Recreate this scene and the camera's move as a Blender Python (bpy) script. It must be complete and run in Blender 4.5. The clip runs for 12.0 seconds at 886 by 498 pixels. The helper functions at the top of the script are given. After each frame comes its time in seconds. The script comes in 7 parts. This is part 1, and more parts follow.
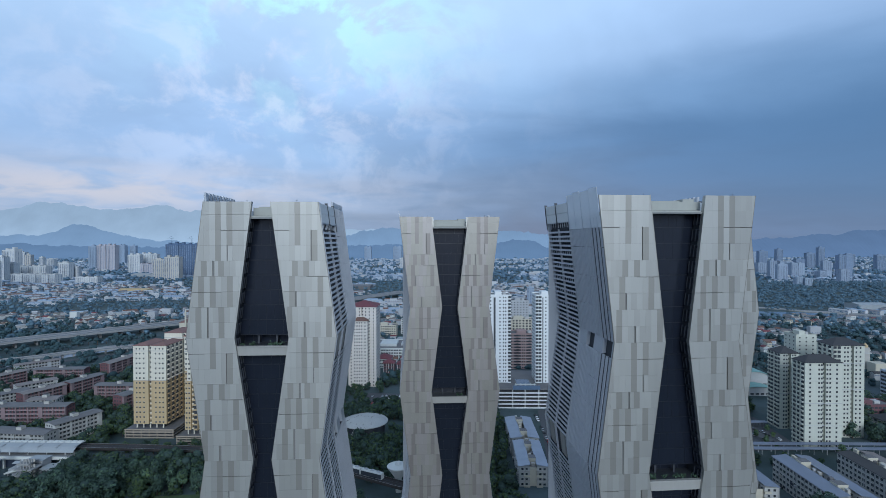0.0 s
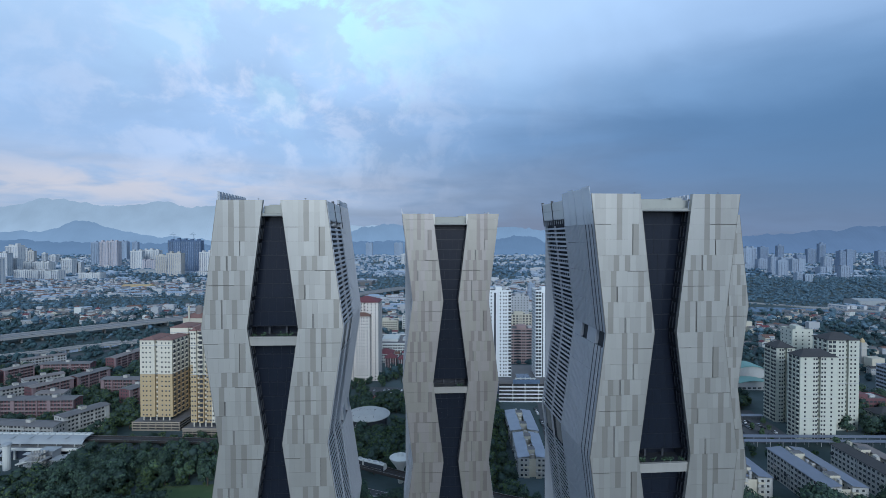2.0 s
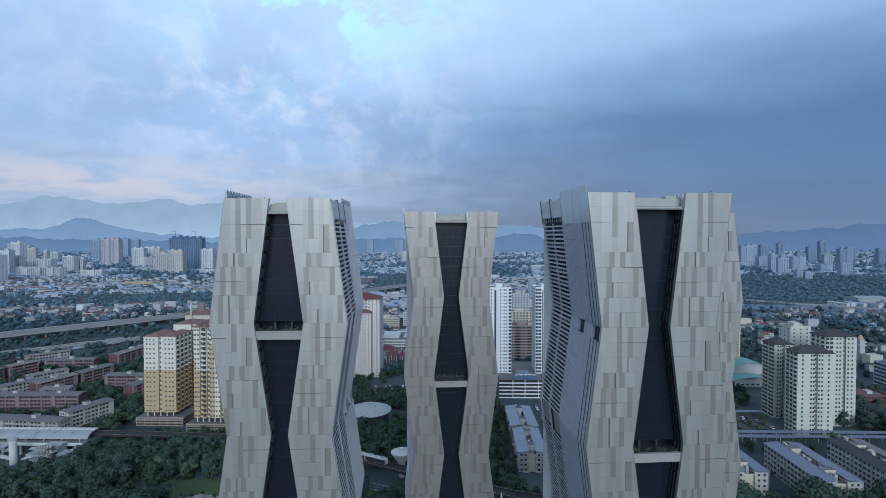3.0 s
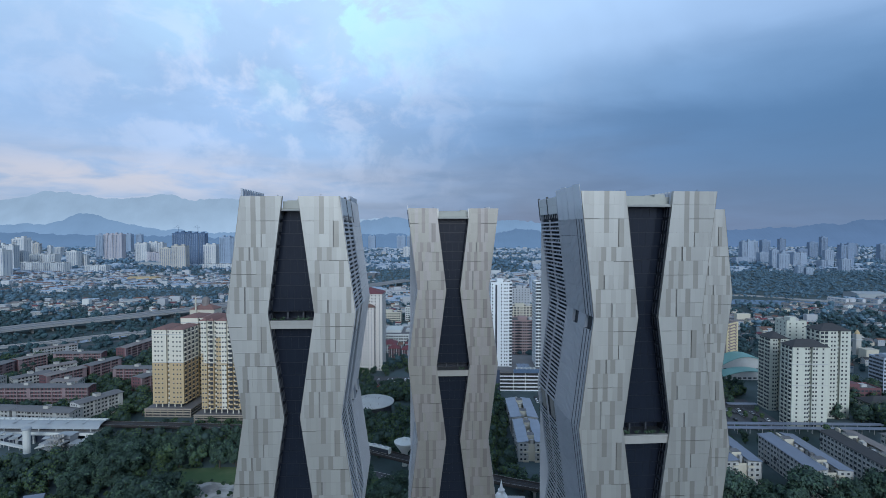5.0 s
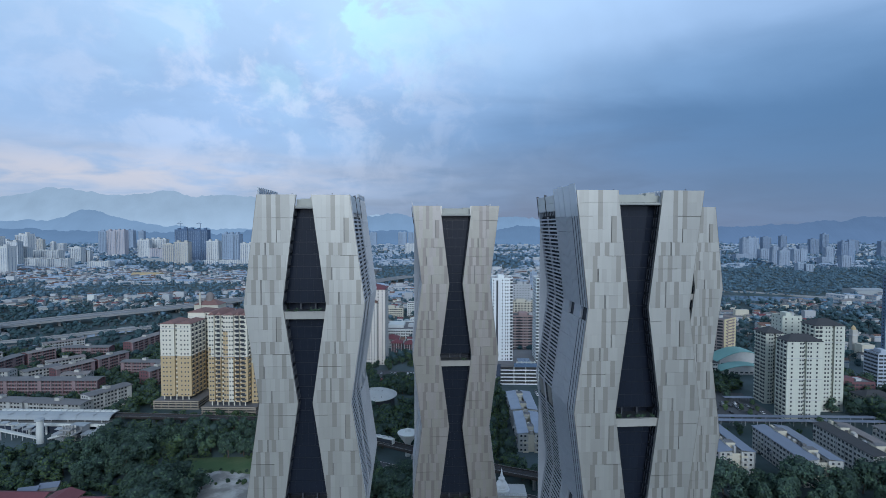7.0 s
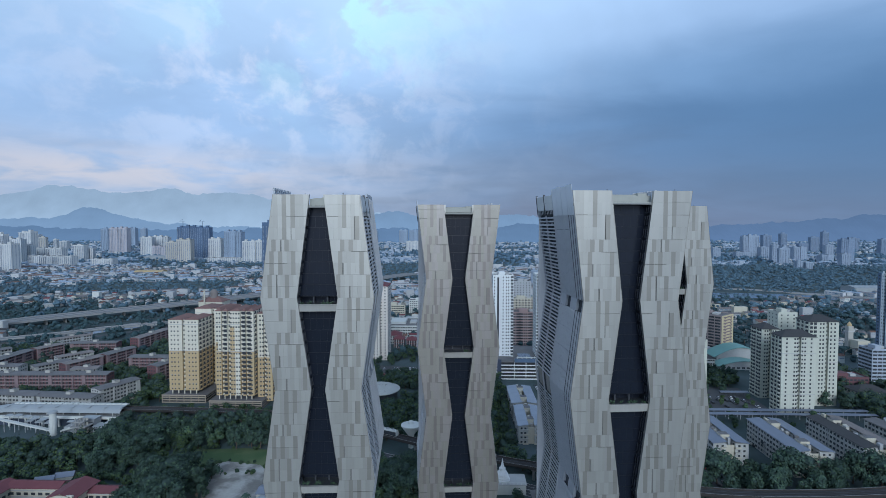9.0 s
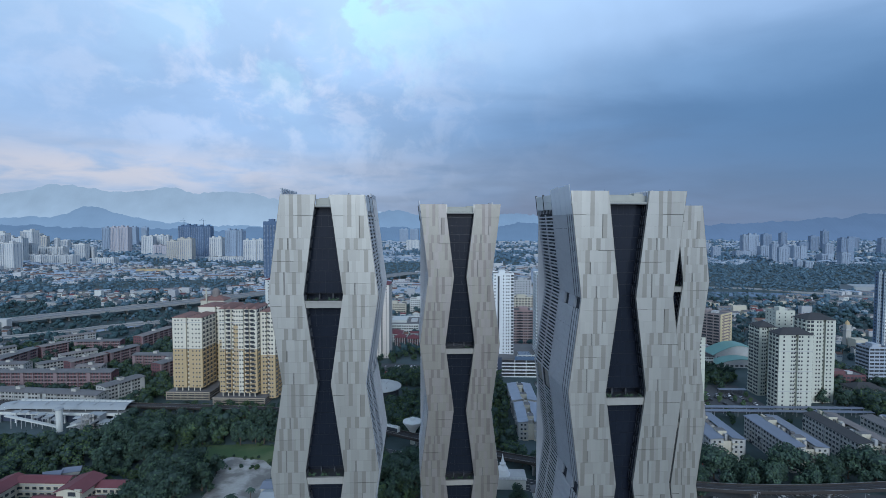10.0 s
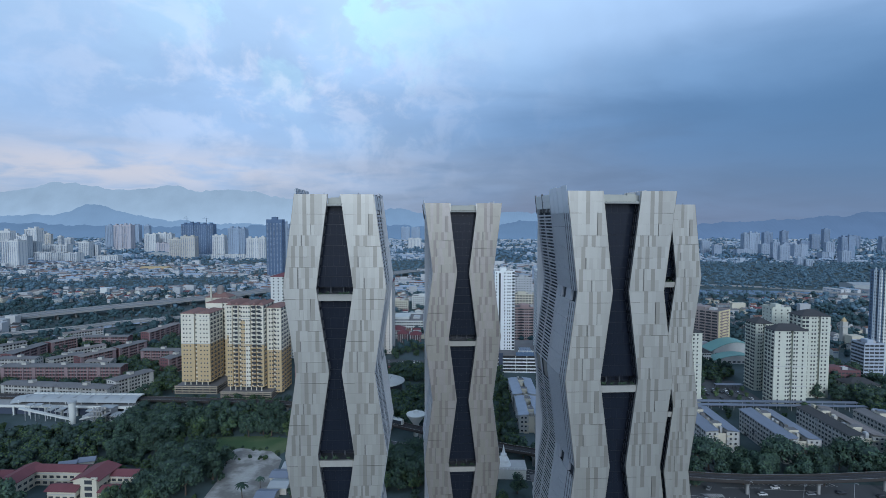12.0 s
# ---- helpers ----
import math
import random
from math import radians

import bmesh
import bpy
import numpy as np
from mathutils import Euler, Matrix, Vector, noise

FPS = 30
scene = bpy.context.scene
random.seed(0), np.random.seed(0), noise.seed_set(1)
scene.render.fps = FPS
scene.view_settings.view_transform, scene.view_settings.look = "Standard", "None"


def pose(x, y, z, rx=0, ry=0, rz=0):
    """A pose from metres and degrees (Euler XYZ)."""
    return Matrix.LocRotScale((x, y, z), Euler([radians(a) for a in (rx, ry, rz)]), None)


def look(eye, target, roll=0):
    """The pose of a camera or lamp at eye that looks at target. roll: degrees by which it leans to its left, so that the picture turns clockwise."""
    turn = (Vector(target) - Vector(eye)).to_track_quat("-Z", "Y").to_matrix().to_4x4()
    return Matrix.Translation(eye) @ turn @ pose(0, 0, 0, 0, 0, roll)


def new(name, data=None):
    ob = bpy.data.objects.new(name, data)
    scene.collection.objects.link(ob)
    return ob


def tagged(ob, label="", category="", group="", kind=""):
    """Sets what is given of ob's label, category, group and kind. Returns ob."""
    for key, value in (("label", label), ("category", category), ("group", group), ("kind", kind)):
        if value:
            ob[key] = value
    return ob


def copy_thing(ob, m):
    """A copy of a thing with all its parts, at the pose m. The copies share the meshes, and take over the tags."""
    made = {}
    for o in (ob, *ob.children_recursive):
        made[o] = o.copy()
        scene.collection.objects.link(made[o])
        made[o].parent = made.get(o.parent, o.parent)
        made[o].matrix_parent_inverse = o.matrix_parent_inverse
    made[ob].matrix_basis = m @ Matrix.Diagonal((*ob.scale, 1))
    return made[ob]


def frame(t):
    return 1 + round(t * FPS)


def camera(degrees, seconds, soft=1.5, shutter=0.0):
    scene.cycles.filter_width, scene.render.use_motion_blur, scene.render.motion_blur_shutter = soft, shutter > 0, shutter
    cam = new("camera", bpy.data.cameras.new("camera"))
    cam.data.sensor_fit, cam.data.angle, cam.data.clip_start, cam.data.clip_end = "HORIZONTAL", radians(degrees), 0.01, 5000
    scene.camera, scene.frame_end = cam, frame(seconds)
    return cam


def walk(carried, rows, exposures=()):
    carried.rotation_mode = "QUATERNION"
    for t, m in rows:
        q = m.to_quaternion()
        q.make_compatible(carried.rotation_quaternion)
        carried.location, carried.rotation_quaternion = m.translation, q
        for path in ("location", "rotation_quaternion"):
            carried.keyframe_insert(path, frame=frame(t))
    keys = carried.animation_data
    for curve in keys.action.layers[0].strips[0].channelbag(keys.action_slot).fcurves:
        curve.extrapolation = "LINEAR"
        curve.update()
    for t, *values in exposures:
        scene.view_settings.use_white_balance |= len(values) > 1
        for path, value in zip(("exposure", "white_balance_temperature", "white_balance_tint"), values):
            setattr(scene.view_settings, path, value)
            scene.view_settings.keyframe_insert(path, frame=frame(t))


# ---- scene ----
# ---------------- camera ----------------
cam = camera(79.5, 12.0, soft=0.5)
METRES, EYE, TILT, LEAN, TURN = 45.0, 135.0, 1.25, -1.3, 1.1
ROWS = [
    (0.0, 0.0, 0.0, 0.0, -0.05, -2.13, 1.36),
    (0.5, -0.0006, -0.0277, 0.0009, -0.02, -2.22, 1.37),
    (1.0, -0.0007, -0.0581, 0.0014, 0.0, -2.32, 1.36),
    (1.5, -0.0003, -0.0906, 0.0018, 0.03, -2.43, 1.38),
    (2.0, -0.0004, -0.125, 0.0029, 0.07, -2.54, 1.37),
    (2.5, -0.0003, -0.1608, 0.0036, 0.1, -2.66, 1.37),
    (3.0, -0.0005, -0.197, 0.0042, 0.15, -2.81, 1.36),
    (5.0, -0.0047, -0.3567, 0.0084, 0.32, -3.28, 1.32),
    (5.5, -0.0075, -0.3989, 0.0095, 0.35, -3.36, 1.31),
    (6.0, -0.0108, -0.4418, 0.0105, 0.39, -3.45, 1.3),
    (6.5, -0.0141, -0.485, 0.0112, 0.42, -3.56, 1.29),
    (7.0, -0.0184, -0.528, 0.0124, 0.45, -3.65, 1.27),
    (9.0, -0.0373, -0.7112, 0.0183, 0.54, -3.89, 1.26),
    (9.5, -0.0422, -0.7584, 0.0197, 0.56, -3.94, 1.25),
    (10.0, -0.047, -0.8054, 0.0211, 0.58, -3.99, 1.25),
    (10.5, -0.0514, -0.8532, 0.0222, 0.61, -4.05, 1.23),
    (11.0, -0.0557, -0.9011, 0.0233, 0.64, -4.08, 1.24),
    (11.5, -0.0593, -0.9487, 0.0242, 0.68, -4.13, 1.23),
    (12.0, -0.0637, -0.9968, 0.0252, 0.73, -4.19, 1.22),
]
walk(cam, [(t, pose(0, 0, EYE, TILT, LEAN, TURN) @ pose(METRES * x, METRES * y, METRES * z, 90 + pitch, roll, yaw)) for t, x, y, z, yaw, pitch, roll in ROWS])

# ---------------- sky and light ----------------
SUN_AZ, SUN_EL = radians(172), radians(20)      # azimuth from +y towards +x


def build_world():
    w = bpy.data.worlds.new("sky")
    scene.world = w
    w.use_nodes = True
    nt = w.node_tree
    nt.nodes.clear()
    N, L = nt.nodes.new, nt.links.new

    def math_(op, a, b=None, clamp=False):
        n = N("ShaderNodeMath")
        n.operation, n.use_clamp = op, clamp
        for i, v in enumerate((a, b)):
            if v is None:
                continue
            if isinstance(v, (int, float)):
                n.inputs[i].default_value = v
            else:
                L(v, n.inputs[i])
        return n.outputs[0]

    def ramp(fac, stops):
        n = N("ShaderNodeValToRGB")
        n.color_ramp.interpolation = "EASE"
        els = n.color_ramp.elements
        while len(els) < len(stops):
            els.new(0.5)
        for e, (p, c) in zip(els, stops):
            e.position, e.color = p, (*c, 1)
        L(fac, n.inputs[0])
        return n.outputs[0]

    def mix(fac, a, b, how="MIX"):
        n = N("ShaderNodeMix")
        n.data_type, n.blend_type = "RGBA", how
        for s, v in ((0, fac), (6, a), (7, b)):
            if isinstance(v, (int, float)):
                n.inputs[s].default_value = v
            elif isinstance(v, tuple):
                n.inputs[s].default_value = (*v, 1)
            else:
                L(v, n.inputs[s])
        return n.outputs[2]

    def noise_(vec, scale, detail=6, rough=0.55, dist=0.0):
        n = N("ShaderNodeTexNoise")
        n.inputs["Scale"].default_value, n.inputs["Detail"].default_value = scale, detail
        n.inputs["Roughness"].default_value, n.inputs["Distortion"].default_value = rough, dist
        L(vec, n.inputs["Vector"])
        return n.outputs["Fac"]

    def maprange(v, a, b, c=0.0, d=1.0):
        n = N("ShaderNodeMapRange")
        n.interpolation_type = "SMOOTHSTEP"
        for i, k in zip((1, 2, 3, 4), (a, b, c, d)):
            n.inputs[i].default_value = k
        L(v, n.inputs[0])
        return n.outputs[0]

    co = N("ShaderNodeTexCoord").outputs["Generated"]
    sep = N("ShaderNodeSeparateXYZ")
    L(co, sep.inputs[0])
    x, y, z = sep.outputs
    az = math_("ARCTAN2", x, y)
    el = math_("ARCSINE", z)
    # cloud deck seen in perspective
    den = math_("ADD", math_("ABSOLUTE", z), 0.16)
    comb = N("ShaderNodeCombineXYZ")
    L(math_("DIVIDE", x, den), comb.inputs[0])
    L(math_("DIVIDE", y, den), comb.inputs[1])
    deck = comb.outputs[0]
    n1 = noise_(deck, 0.95, 5, 0.5, 0.6)
    n2 = noise_(deck, 2.6, 6, 0.52, 0.4)
    n3 = noise_(deck, 0.5, 3, 0.5)
    elw = math_("ADD", el, math_("MULTIPLY", math_("SUBTRACT", n1, 0.5), 0.10))
    up = math_("DIVIDE", elw, 1.57, True)
    left = ramp(up, SKY_LEFT)
    right = ramp(up, SKY_RIGHT)
    azw = math_("ADD", az, math_("MULTIPLY", math_("SUBTRACT", n3, 0.5), 0.5))
    azw = math_("SUBTRACT", azw, math_("MULTIPLY", math_("SUBTRACT", math_("MINIMUM", el, 0.6), 0.17), 1.3))
    side = maprange(azw, -0.42, 0.42)
    side = math_("MULTIPLY", side, maprange(azw, 2.9, 1.6))
    col = mix(side, left, right)
    # brighter and darker folds of the clouds
    fold = math_("ADD", math_("MULTIPLY", n1, 0.75), math_("MULTIPLY", n2, 0.25))
    fold = maprange(fold, 0.36, 0.64, 0.93, 1.07)
    shade = N("ShaderNodeCombineColor")
    for i in range(3):
        L(fold, shade.inputs[i])
    col = mix(1.0, col, shade.outputs[0], "MULTIPLY")
    # billowing breaks in the clouds where the day comes through
    mp = N("ShaderNodeMapping")
    mp.inputs["Location"].default_value = CLOUD_AT
    mp.inputs["Scale"].default_value = (1.0, 1.0, 1.25)
    L(co, mp.inputs[0])
    puff = noise_(mp.outputs[0], 6.5, 7, 0.58, 0.35)
    puff2 = noise_(mp.outputs[0], 11.0, 7, 0.6, 0.3)

    def blob(a0, e0, ka, ke):
        da = math_("MULTIPLY", math_("SUBTRACT", az, a0), ka)
        de = math_("MULTIPLY", math_("SUBTRACT", el, e0), ke)
        r2 = math_("ADD", math_("MULTIPLY", da, da), math_("MULTIPLY", de, de))
        return math_("POWER", 2.718, math_("MULTIPLY", r2, -1.0))

    brk = math_("MULTIPLY", blob(-0.25, 0.45, 4.6, 6.5), maprange(puff, 0.47, 0.56), True)
    wisp = math_("MULTIPLY", blob(-0.34, 0.26, 3.2, 6.0), maprange(puff2, 0.46, 0.62), True)
    col = mix(math_("MULTIPLY", wisp, 0.5), col, SKY_WISP)
    col = mix(math_("MULTIPLY", brk, 0.9), col, SKY_BREAK)
    # the storm side is darker still
    storm = math_("MULTIPLY", maprange(az, 0.15, 0.7), maprange(el, 0.40, 0.17))
    storm = math_("MULTIPLY", math_("MULTIPLY", storm, maprange(az, 2.6, 1.4)), maprange(el, 0.0, 0.13, 0.5, 1.0))
    col = mix(math_("MULTIPLY", storm, 0.72), col, (0.086, 0.195, 0.385))
    # warm band low in the west
    wa = math_("MULTIPLY", math_("ADD", az, 0.60), 2.6)
    we = math_("MULTIPLY", math_("SUBTRACT", el, 0.085), 26.0)
    wr = math_("ADD", math_("MULTIPLY", wa, wa), math_("MULTIPLY", we, we))
    warm = math_("MULTIPLY", math_("POWER", 2.718, math_("MULTIPLY", wr, -1.0)), maprange(n2, 0.28, 0.62))
    col = mix(math_("MULTIPLY", warm, 0.68), col, SKY_WARM)

    sky = N("ShaderNodeTexSky")
    sky.sky_type, sky.sun_disc = "NISHITA", False
    sky.sun_elevation, sky.sun_rotation = SUN_EL, SUN_AZ
    bg1, bg2, ms, out = N("ShaderNodeBackground"), N("ShaderNodeBackground"), N("ShaderNodeMixShader"), N("ShaderNodeOutputWorld")
    L(sky.outputs[0], bg1.inputs[0])
    bg1.inputs[1].default_value = 0.05
    L(col, bg2.inputs[0])
    bg2.inputs[1].default_value = 1.0
    ms.inputs[0].default_value = 0.93
    L(bg1.outputs[0], ms.inputs[1]), L(bg2.outputs[0], ms.inputs[2]), L(ms.outputs[0], out.inputs[0])


# cloud colours from the horizon up to the zenith
SKY_LEFT = ((0.0, (0.33, 0.45, 0.65)), (0.055, (0.345, 0.485, 0.73)), (0.11, (0.335, 0.52, 0.83)), (0.26, (0.49, 0.72, 1.05)), (0.55, (0.30, 0.42, 0.62)))
SKY_RIGHT = ((0.0, (0.165, 0.225, 0.36)), (0.045, (0.145, 0.228, 0.39)), (0.12, (0.115, 0.235, 0.45)), (0.16, (0.21, 0.38, 0.66)), (0.21, (0.36, 0.56, 0.89)), (0.28, (0.42, 0.63, 0.98)), (0.55, (0.26, 0.37, 0.56)))
SKY_BREAK = (0.55, 1.0, 1.12)
SKY_WISP = (0.72, 0.80, 1.0)
SKY_WARM = (0.66, 0.635, 0.69)
CLOUD_AT = (0.0, 0.0, 0.0)
build_world()

sun = new("sun", bpy.data.lights.new("sun", "SUN"))
sun.data.energy, sun.data.angle, sun.data.color = 1.75, radians(25), (0.83, 0.95, 1.07)
sun.matrix_world = look((math.sin(SUN_AZ) * math.cos(SUN_EL), math.cos(SUN_AZ) * math.cos(SUN_EL), math.sin(SUN_EL)), (0, 0, 0))
scene.view_settings.exposure = 0.12

# ---------------- materials ----------------
MATS = {}


def mat(name, col, rough=0.75, metal=0.0, var=0.12, scale=0.4, fine=6.0, bump=0.0, rnd=0.0, island=0.0, streak=0.0, spec=0.4, col2=None, deep=0.1):
    """A weathered surface: two scales of blotches, optional rain streaks, optional change from piece to piece."""
    m = bpy.data.materials.new(name)
    m.use_nodes = True
    nt = m.node_tree
    N, L = nt.nodes.new, nt.links.new
    b = nt.nodes["Principled BSDF"]
    b.inputs["Roughness"].default_value, b.inputs["Metallic"].default_value = rough, metal
    b.inputs["Specular IOR Level"].default_value = spec
    pos = N("ShaderNodeNewGeometry")

    def tex(s, detail=4, squash=None):
        n = N("ShaderNodeTexNoise")
        n.inputs["Scale"].default_value, n.inputs["Detail"].default_value = s, detail
        v = pos.outputs["Position"]
        if squash:
            mp = N("ShaderNodeMapping")
            mp.inputs["Scale"].default_value = squash
            L(v, mp.inputs[0])
            v = mp.outputs[0]
        L(v, n.inputs["Vector"])
        return n.outputs["Fac"]

    def ma(op, a, c):
        n = N("ShaderNodeMath")
        n.operation = op
        for i, v in enumerate((a, c)):
            if isinstance(v, (int, float)):
                n.inputs[i].default_value = v
            else:
                L(v, n.inputs[i])
        return n.outputs[0]

    big, small = tex(scale), tex(fine, 5)
    f = ma("ADD", ma("MULTIPLY", ma("SUBTRACT", big, 0.5), 2.2 * var), ma("MULTIPLY", ma("SUBTRACT", small, 0.5), 1.4 * var))
    if streak:
        f = ma("ADD", f, ma("MULTIPLY", ma("SUBTRACT", tex(1.0, 4, (1.6, 1.6, 0.07)), 0.5), 2 * streak))
    if rnd:
        oi = N("ShaderNodeObjectInfo")
        f = ma("ADD", f, ma("MULTIPLY", ma("SUBTRACT", oi.outputs["Random"], 0.5), 2 * rnd))
    if island:
        f = ma("ADD", f, ma("MULTIPLY", ma("SUBTRACT", pos.outputs["Random Per Island"], 0.5), 2 * island))
    f = ma("ADD", f, 1.0)
    vm = N("ShaderNodeVectorMath")
    vm.operation = "SCALE"
    if col2:
        mx = N("ShaderNodeMix")
        mx.data_type = "RGBA"
        cr = N("ShaderNodeMapRange")
        cr.inputs[1].default_value, cr.inputs[2].default_value = 0.42, 0.58
        L(pos.outputs["Random Per Island"] if island > 0.15 else big, cr.inputs[0])
        L(cr.outputs[0], mx.inputs[0])
        mx.inputs[6].default_value, mx.inputs[7].default_value = (*col, 1), (*col2, 1)
        L(mx.outputs[2], vm.inputs[0])
    else:
        vm.inputs[0].default_value = col
    L(f, vm.inputs["Scale"])
    L(vm.outputs[0], b.inputs["Base Color"])
    rr = ma("ADD", ma("MULTIPLY", ma("SUBTRACT", small, 0.5), 0.25), rough)
    L(rr, b.inputs["Roughness"])
    if bump:
        bp = N("ShaderNodeBump")
        bp.inputs["Strength"].default_value, bp.inputs["Distance"].default_value = bump, deep
        L(small, bp.inputs["Height"])
        L(bp.outputs[0], b.inputs["Normal"])
    MATS[name] = m
    return m


def glass(name, col, rough=0.08, spec=0.5, var=0.15):
    m = mat(name, col, rough, 0.0, var, 0.3, 2.0, island=0.12, spec=spec)
    return m


PANEL_PALE = mat("panel_pale", (0.416, 0.404, 0.372), 0.47, 0.64, 0.04, 0.25, 9.0, rnd=0.03, island=0.03, streak=0.03)
PANEL_LIGHT = mat("panel_silver", (0.376, 0.364, 0.333), 0.47, 0.64, 0.05, 0.25, 9.0, rnd=0.03, island=0.03, streak=0.03)
PANEL_BEIGE = mat("panel_beige", (0.288, 0.273, 0.243), 0.48, 0.62, 0.05, 0.25, 9.0, rnd=0.04, island=0.04, streak=0.03)
PANEL_SIDE = mat("panel_side_grey", (0.40, 0.415, 0.44), 0.45, 0.1, 0.07, 0.2, 7.0, streak=0.05)
BACKING = mat("joint_dark", (0.19, 0.183, 0.17), 0.8, 0, 0.1)
CORE = mat("core_dark", (0.035, 0.038, 0.045), 0.7, 0, 0.1)
FRAME_DARK = mat("frame_dark", (0.05, 0.055, 0.065), 0.5, 0.2, 0.1)
CURTAIN = glass("curtain_glass", (0.012, 0.0155, 0.0245), 0.16, 0.35)
CURTAIN_BAND = mat("curtain_band", (0.013, 0.016, 0.023), 0.3, 0.0, 0.1)
BEAM = mat("beam_concrete", (0.308, 0.296, 0.269), 0.8, 0, 0.08, streak=0.08)
LOUVRE = mat("louvre_metal", (0.46, 0.48, 0.51), 0.5, 0.1, 0.08)
LOUVRE_WALL = mat("louvre_wall_slate", (0.27, 0.295, 0.34), 0.5, 0.0, 0.1)
CROWN = mat("crown_panel_pale", (0.60, 0.60, 0.585), 0.6, 0.0, 0.06, 0.25, 6.0, streak=0.05)
SCREEN = mat("screen_mesh", (0.45, 0.47, 0.50), 0.5, 0.3, 0.06)
PLANT = mat("plant_room_paint", (0.37, 0.37, 0.33), 0.8, 0, 0.08, streak=0.06)
MESH = mat("perforated_screen", (0.74, 0.76, 0.78), 0.6, 0.0, 0.06)


def see_through(m, share):
    """Lets a share of the light pass, as a fine perforated sheet does."""
    nt = m.node_tree
    clear, mixed = nt.nodes.new("ShaderNodeBsdfTransparent"), nt.nodes.new("ShaderNodeMixShader")
    mixed.inputs[0].default_value = share
    nt.links.new(nt.nodes["Principled BSDF"].outputs[0], mixed.inputs[1])
    nt.links.new(clear.outputs[0], mixed.inputs[2])
    nt.links.new(mixed.outputs[0], nt.nodes["Material Output"].inputs[0])


see_through(MESH, 0.3)
ROOFDECK = mat("roof_deck", (0.24, 0.24, 0.23), 0.9, 0, 0.15)
WHITE = mat("paint_white", (0.54, 0.55, 0.52), 0.75, 0, 0.07, 0.12, 3.0, streak=0.06)
CREAM = mat("paint_cream", (0.50, 0.46, 0.37), 0.8, 0, 0.08, 0.12, 3.0, streak=0.06)
OCHRE = mat("paint_ochre", (0.47, 0.35, 0.20), 0.8, 0, 0.08, 0.12, 3.0, streak=0.06)
PINKBR = mat("paint_pink_brown", (0.28, 0.195, 0.18), 0.8, 0, 0.08, 0.12, 3.0, streak=0.06)
BRICKRED = mat("wall_brick_red", (0.15, 0.073, 0.08), 0.85, 0, 0.12, 0.2, 3.0)
GREYWALL = mat("paint_grey", (0.36, 0.37, 0.38), 0.8, 0, 0.08, 0.12, 3.0, streak=0.05)
WIN = mat("window_dark", (0.042, 0.047, 0.055), 0.4, 0, 0.2, island=0.35, spec=0.25)
# Far window, grey, slate, storm and dim tones have distance haze mixed in.
WINFAR = mat("window_hazed", (0.205, 0.255, 0.325), 0.5, 0, 0.2, island=0.25)
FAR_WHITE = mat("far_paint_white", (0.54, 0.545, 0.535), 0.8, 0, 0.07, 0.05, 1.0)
FAR_GREY = mat("far_hazed_grey", (0.27, 0.34, 0.43), 0.8, 0, 0.07, 0.05, 1.0)
FAR_SLATE = mat("far_hazed_slate", (0.088, 0.130, 0.205), 0.8, 0, 0.07, 0.05, 1.0)
FAR_STORM = mat("far_hazed_storm", (0.190, 0.255, 0.350), 0.85, 0, 0.07, 0.05, 1.0)
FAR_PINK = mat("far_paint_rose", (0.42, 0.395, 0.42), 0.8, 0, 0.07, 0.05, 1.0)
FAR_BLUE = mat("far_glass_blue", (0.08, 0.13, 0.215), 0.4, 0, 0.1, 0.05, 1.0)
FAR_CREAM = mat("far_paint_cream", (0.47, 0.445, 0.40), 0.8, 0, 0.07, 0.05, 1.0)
FAR_DIM = mat("far_hazed_dim", (0.30, 0.37, 0.45), 0.8, 0, 0.07, 0.05, 1.0)
FLATWHITE = mat("paint_greenish_white", (0.51, 0.515, 0.44), 0.8, 0, 0.08, 0.12, 3.0, streak=0.08)
ROOFROSE = mat("roof_tile_rose", (0.21, 0.115, 0.10), 0.85, 0, 0.16, 0.3, 5.0)
DINGY = mat("paint_dingy_white", (0.40, 0.40, 0.38), 0.85, 0, 0.14, 0.15, 2.0, streak=0.14)
HOARD = mat("hoarding_blue", (0.05, 0.065, 0.10), 0.7, 0, 0.1)
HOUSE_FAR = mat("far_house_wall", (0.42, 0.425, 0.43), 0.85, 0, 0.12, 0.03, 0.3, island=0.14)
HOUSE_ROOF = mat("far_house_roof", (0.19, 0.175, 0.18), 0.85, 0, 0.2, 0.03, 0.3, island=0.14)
BLUEGREY = mat("paint_blue_grey", (0.36, 0.40, 0.46), 0.8, 0, 0.1, 0.12, 3.0, streak=0.06)
TWINWHITE = mat("paint_bright_white", (0.70, 0.71, 0.70), 0.75, 0, 0.06, 0.12, 3.0, streak=0.05)
# Pale far flats, tinted blue-grey to paint the haze over them.
FAR_MIST = mat("far_hazed_mist", (0.285, 0.345, 0.425), 0.85, 0, 0.07, 0.05, 1.0)
IVORY = mat("paint_ivory", (0.63, 0.59, 0.49), 0.8, 0, 0.08, 0.12, 3.0, streak=0.06)
MAUVE = mat("paint_mauve", (0.23, 0.165, 0.17), 0.85, 0, 0.1, 0.12, 3.0, streak=0.06)
LEDGE = mat("ledge", (0.42, 0.42, 0.41), 0.8, 0, 0.1)
ROOFRED = mat("roof_tile_red", (0.155, 0.050, 0.058), 0.85, 0, 0.14, 0.3, 5.0)
ROOFRED2 = mat("roof_tile_brown", (0.16, 0.09, 0.07), 0.85, 0, 0.14, 0.3, 5.0)
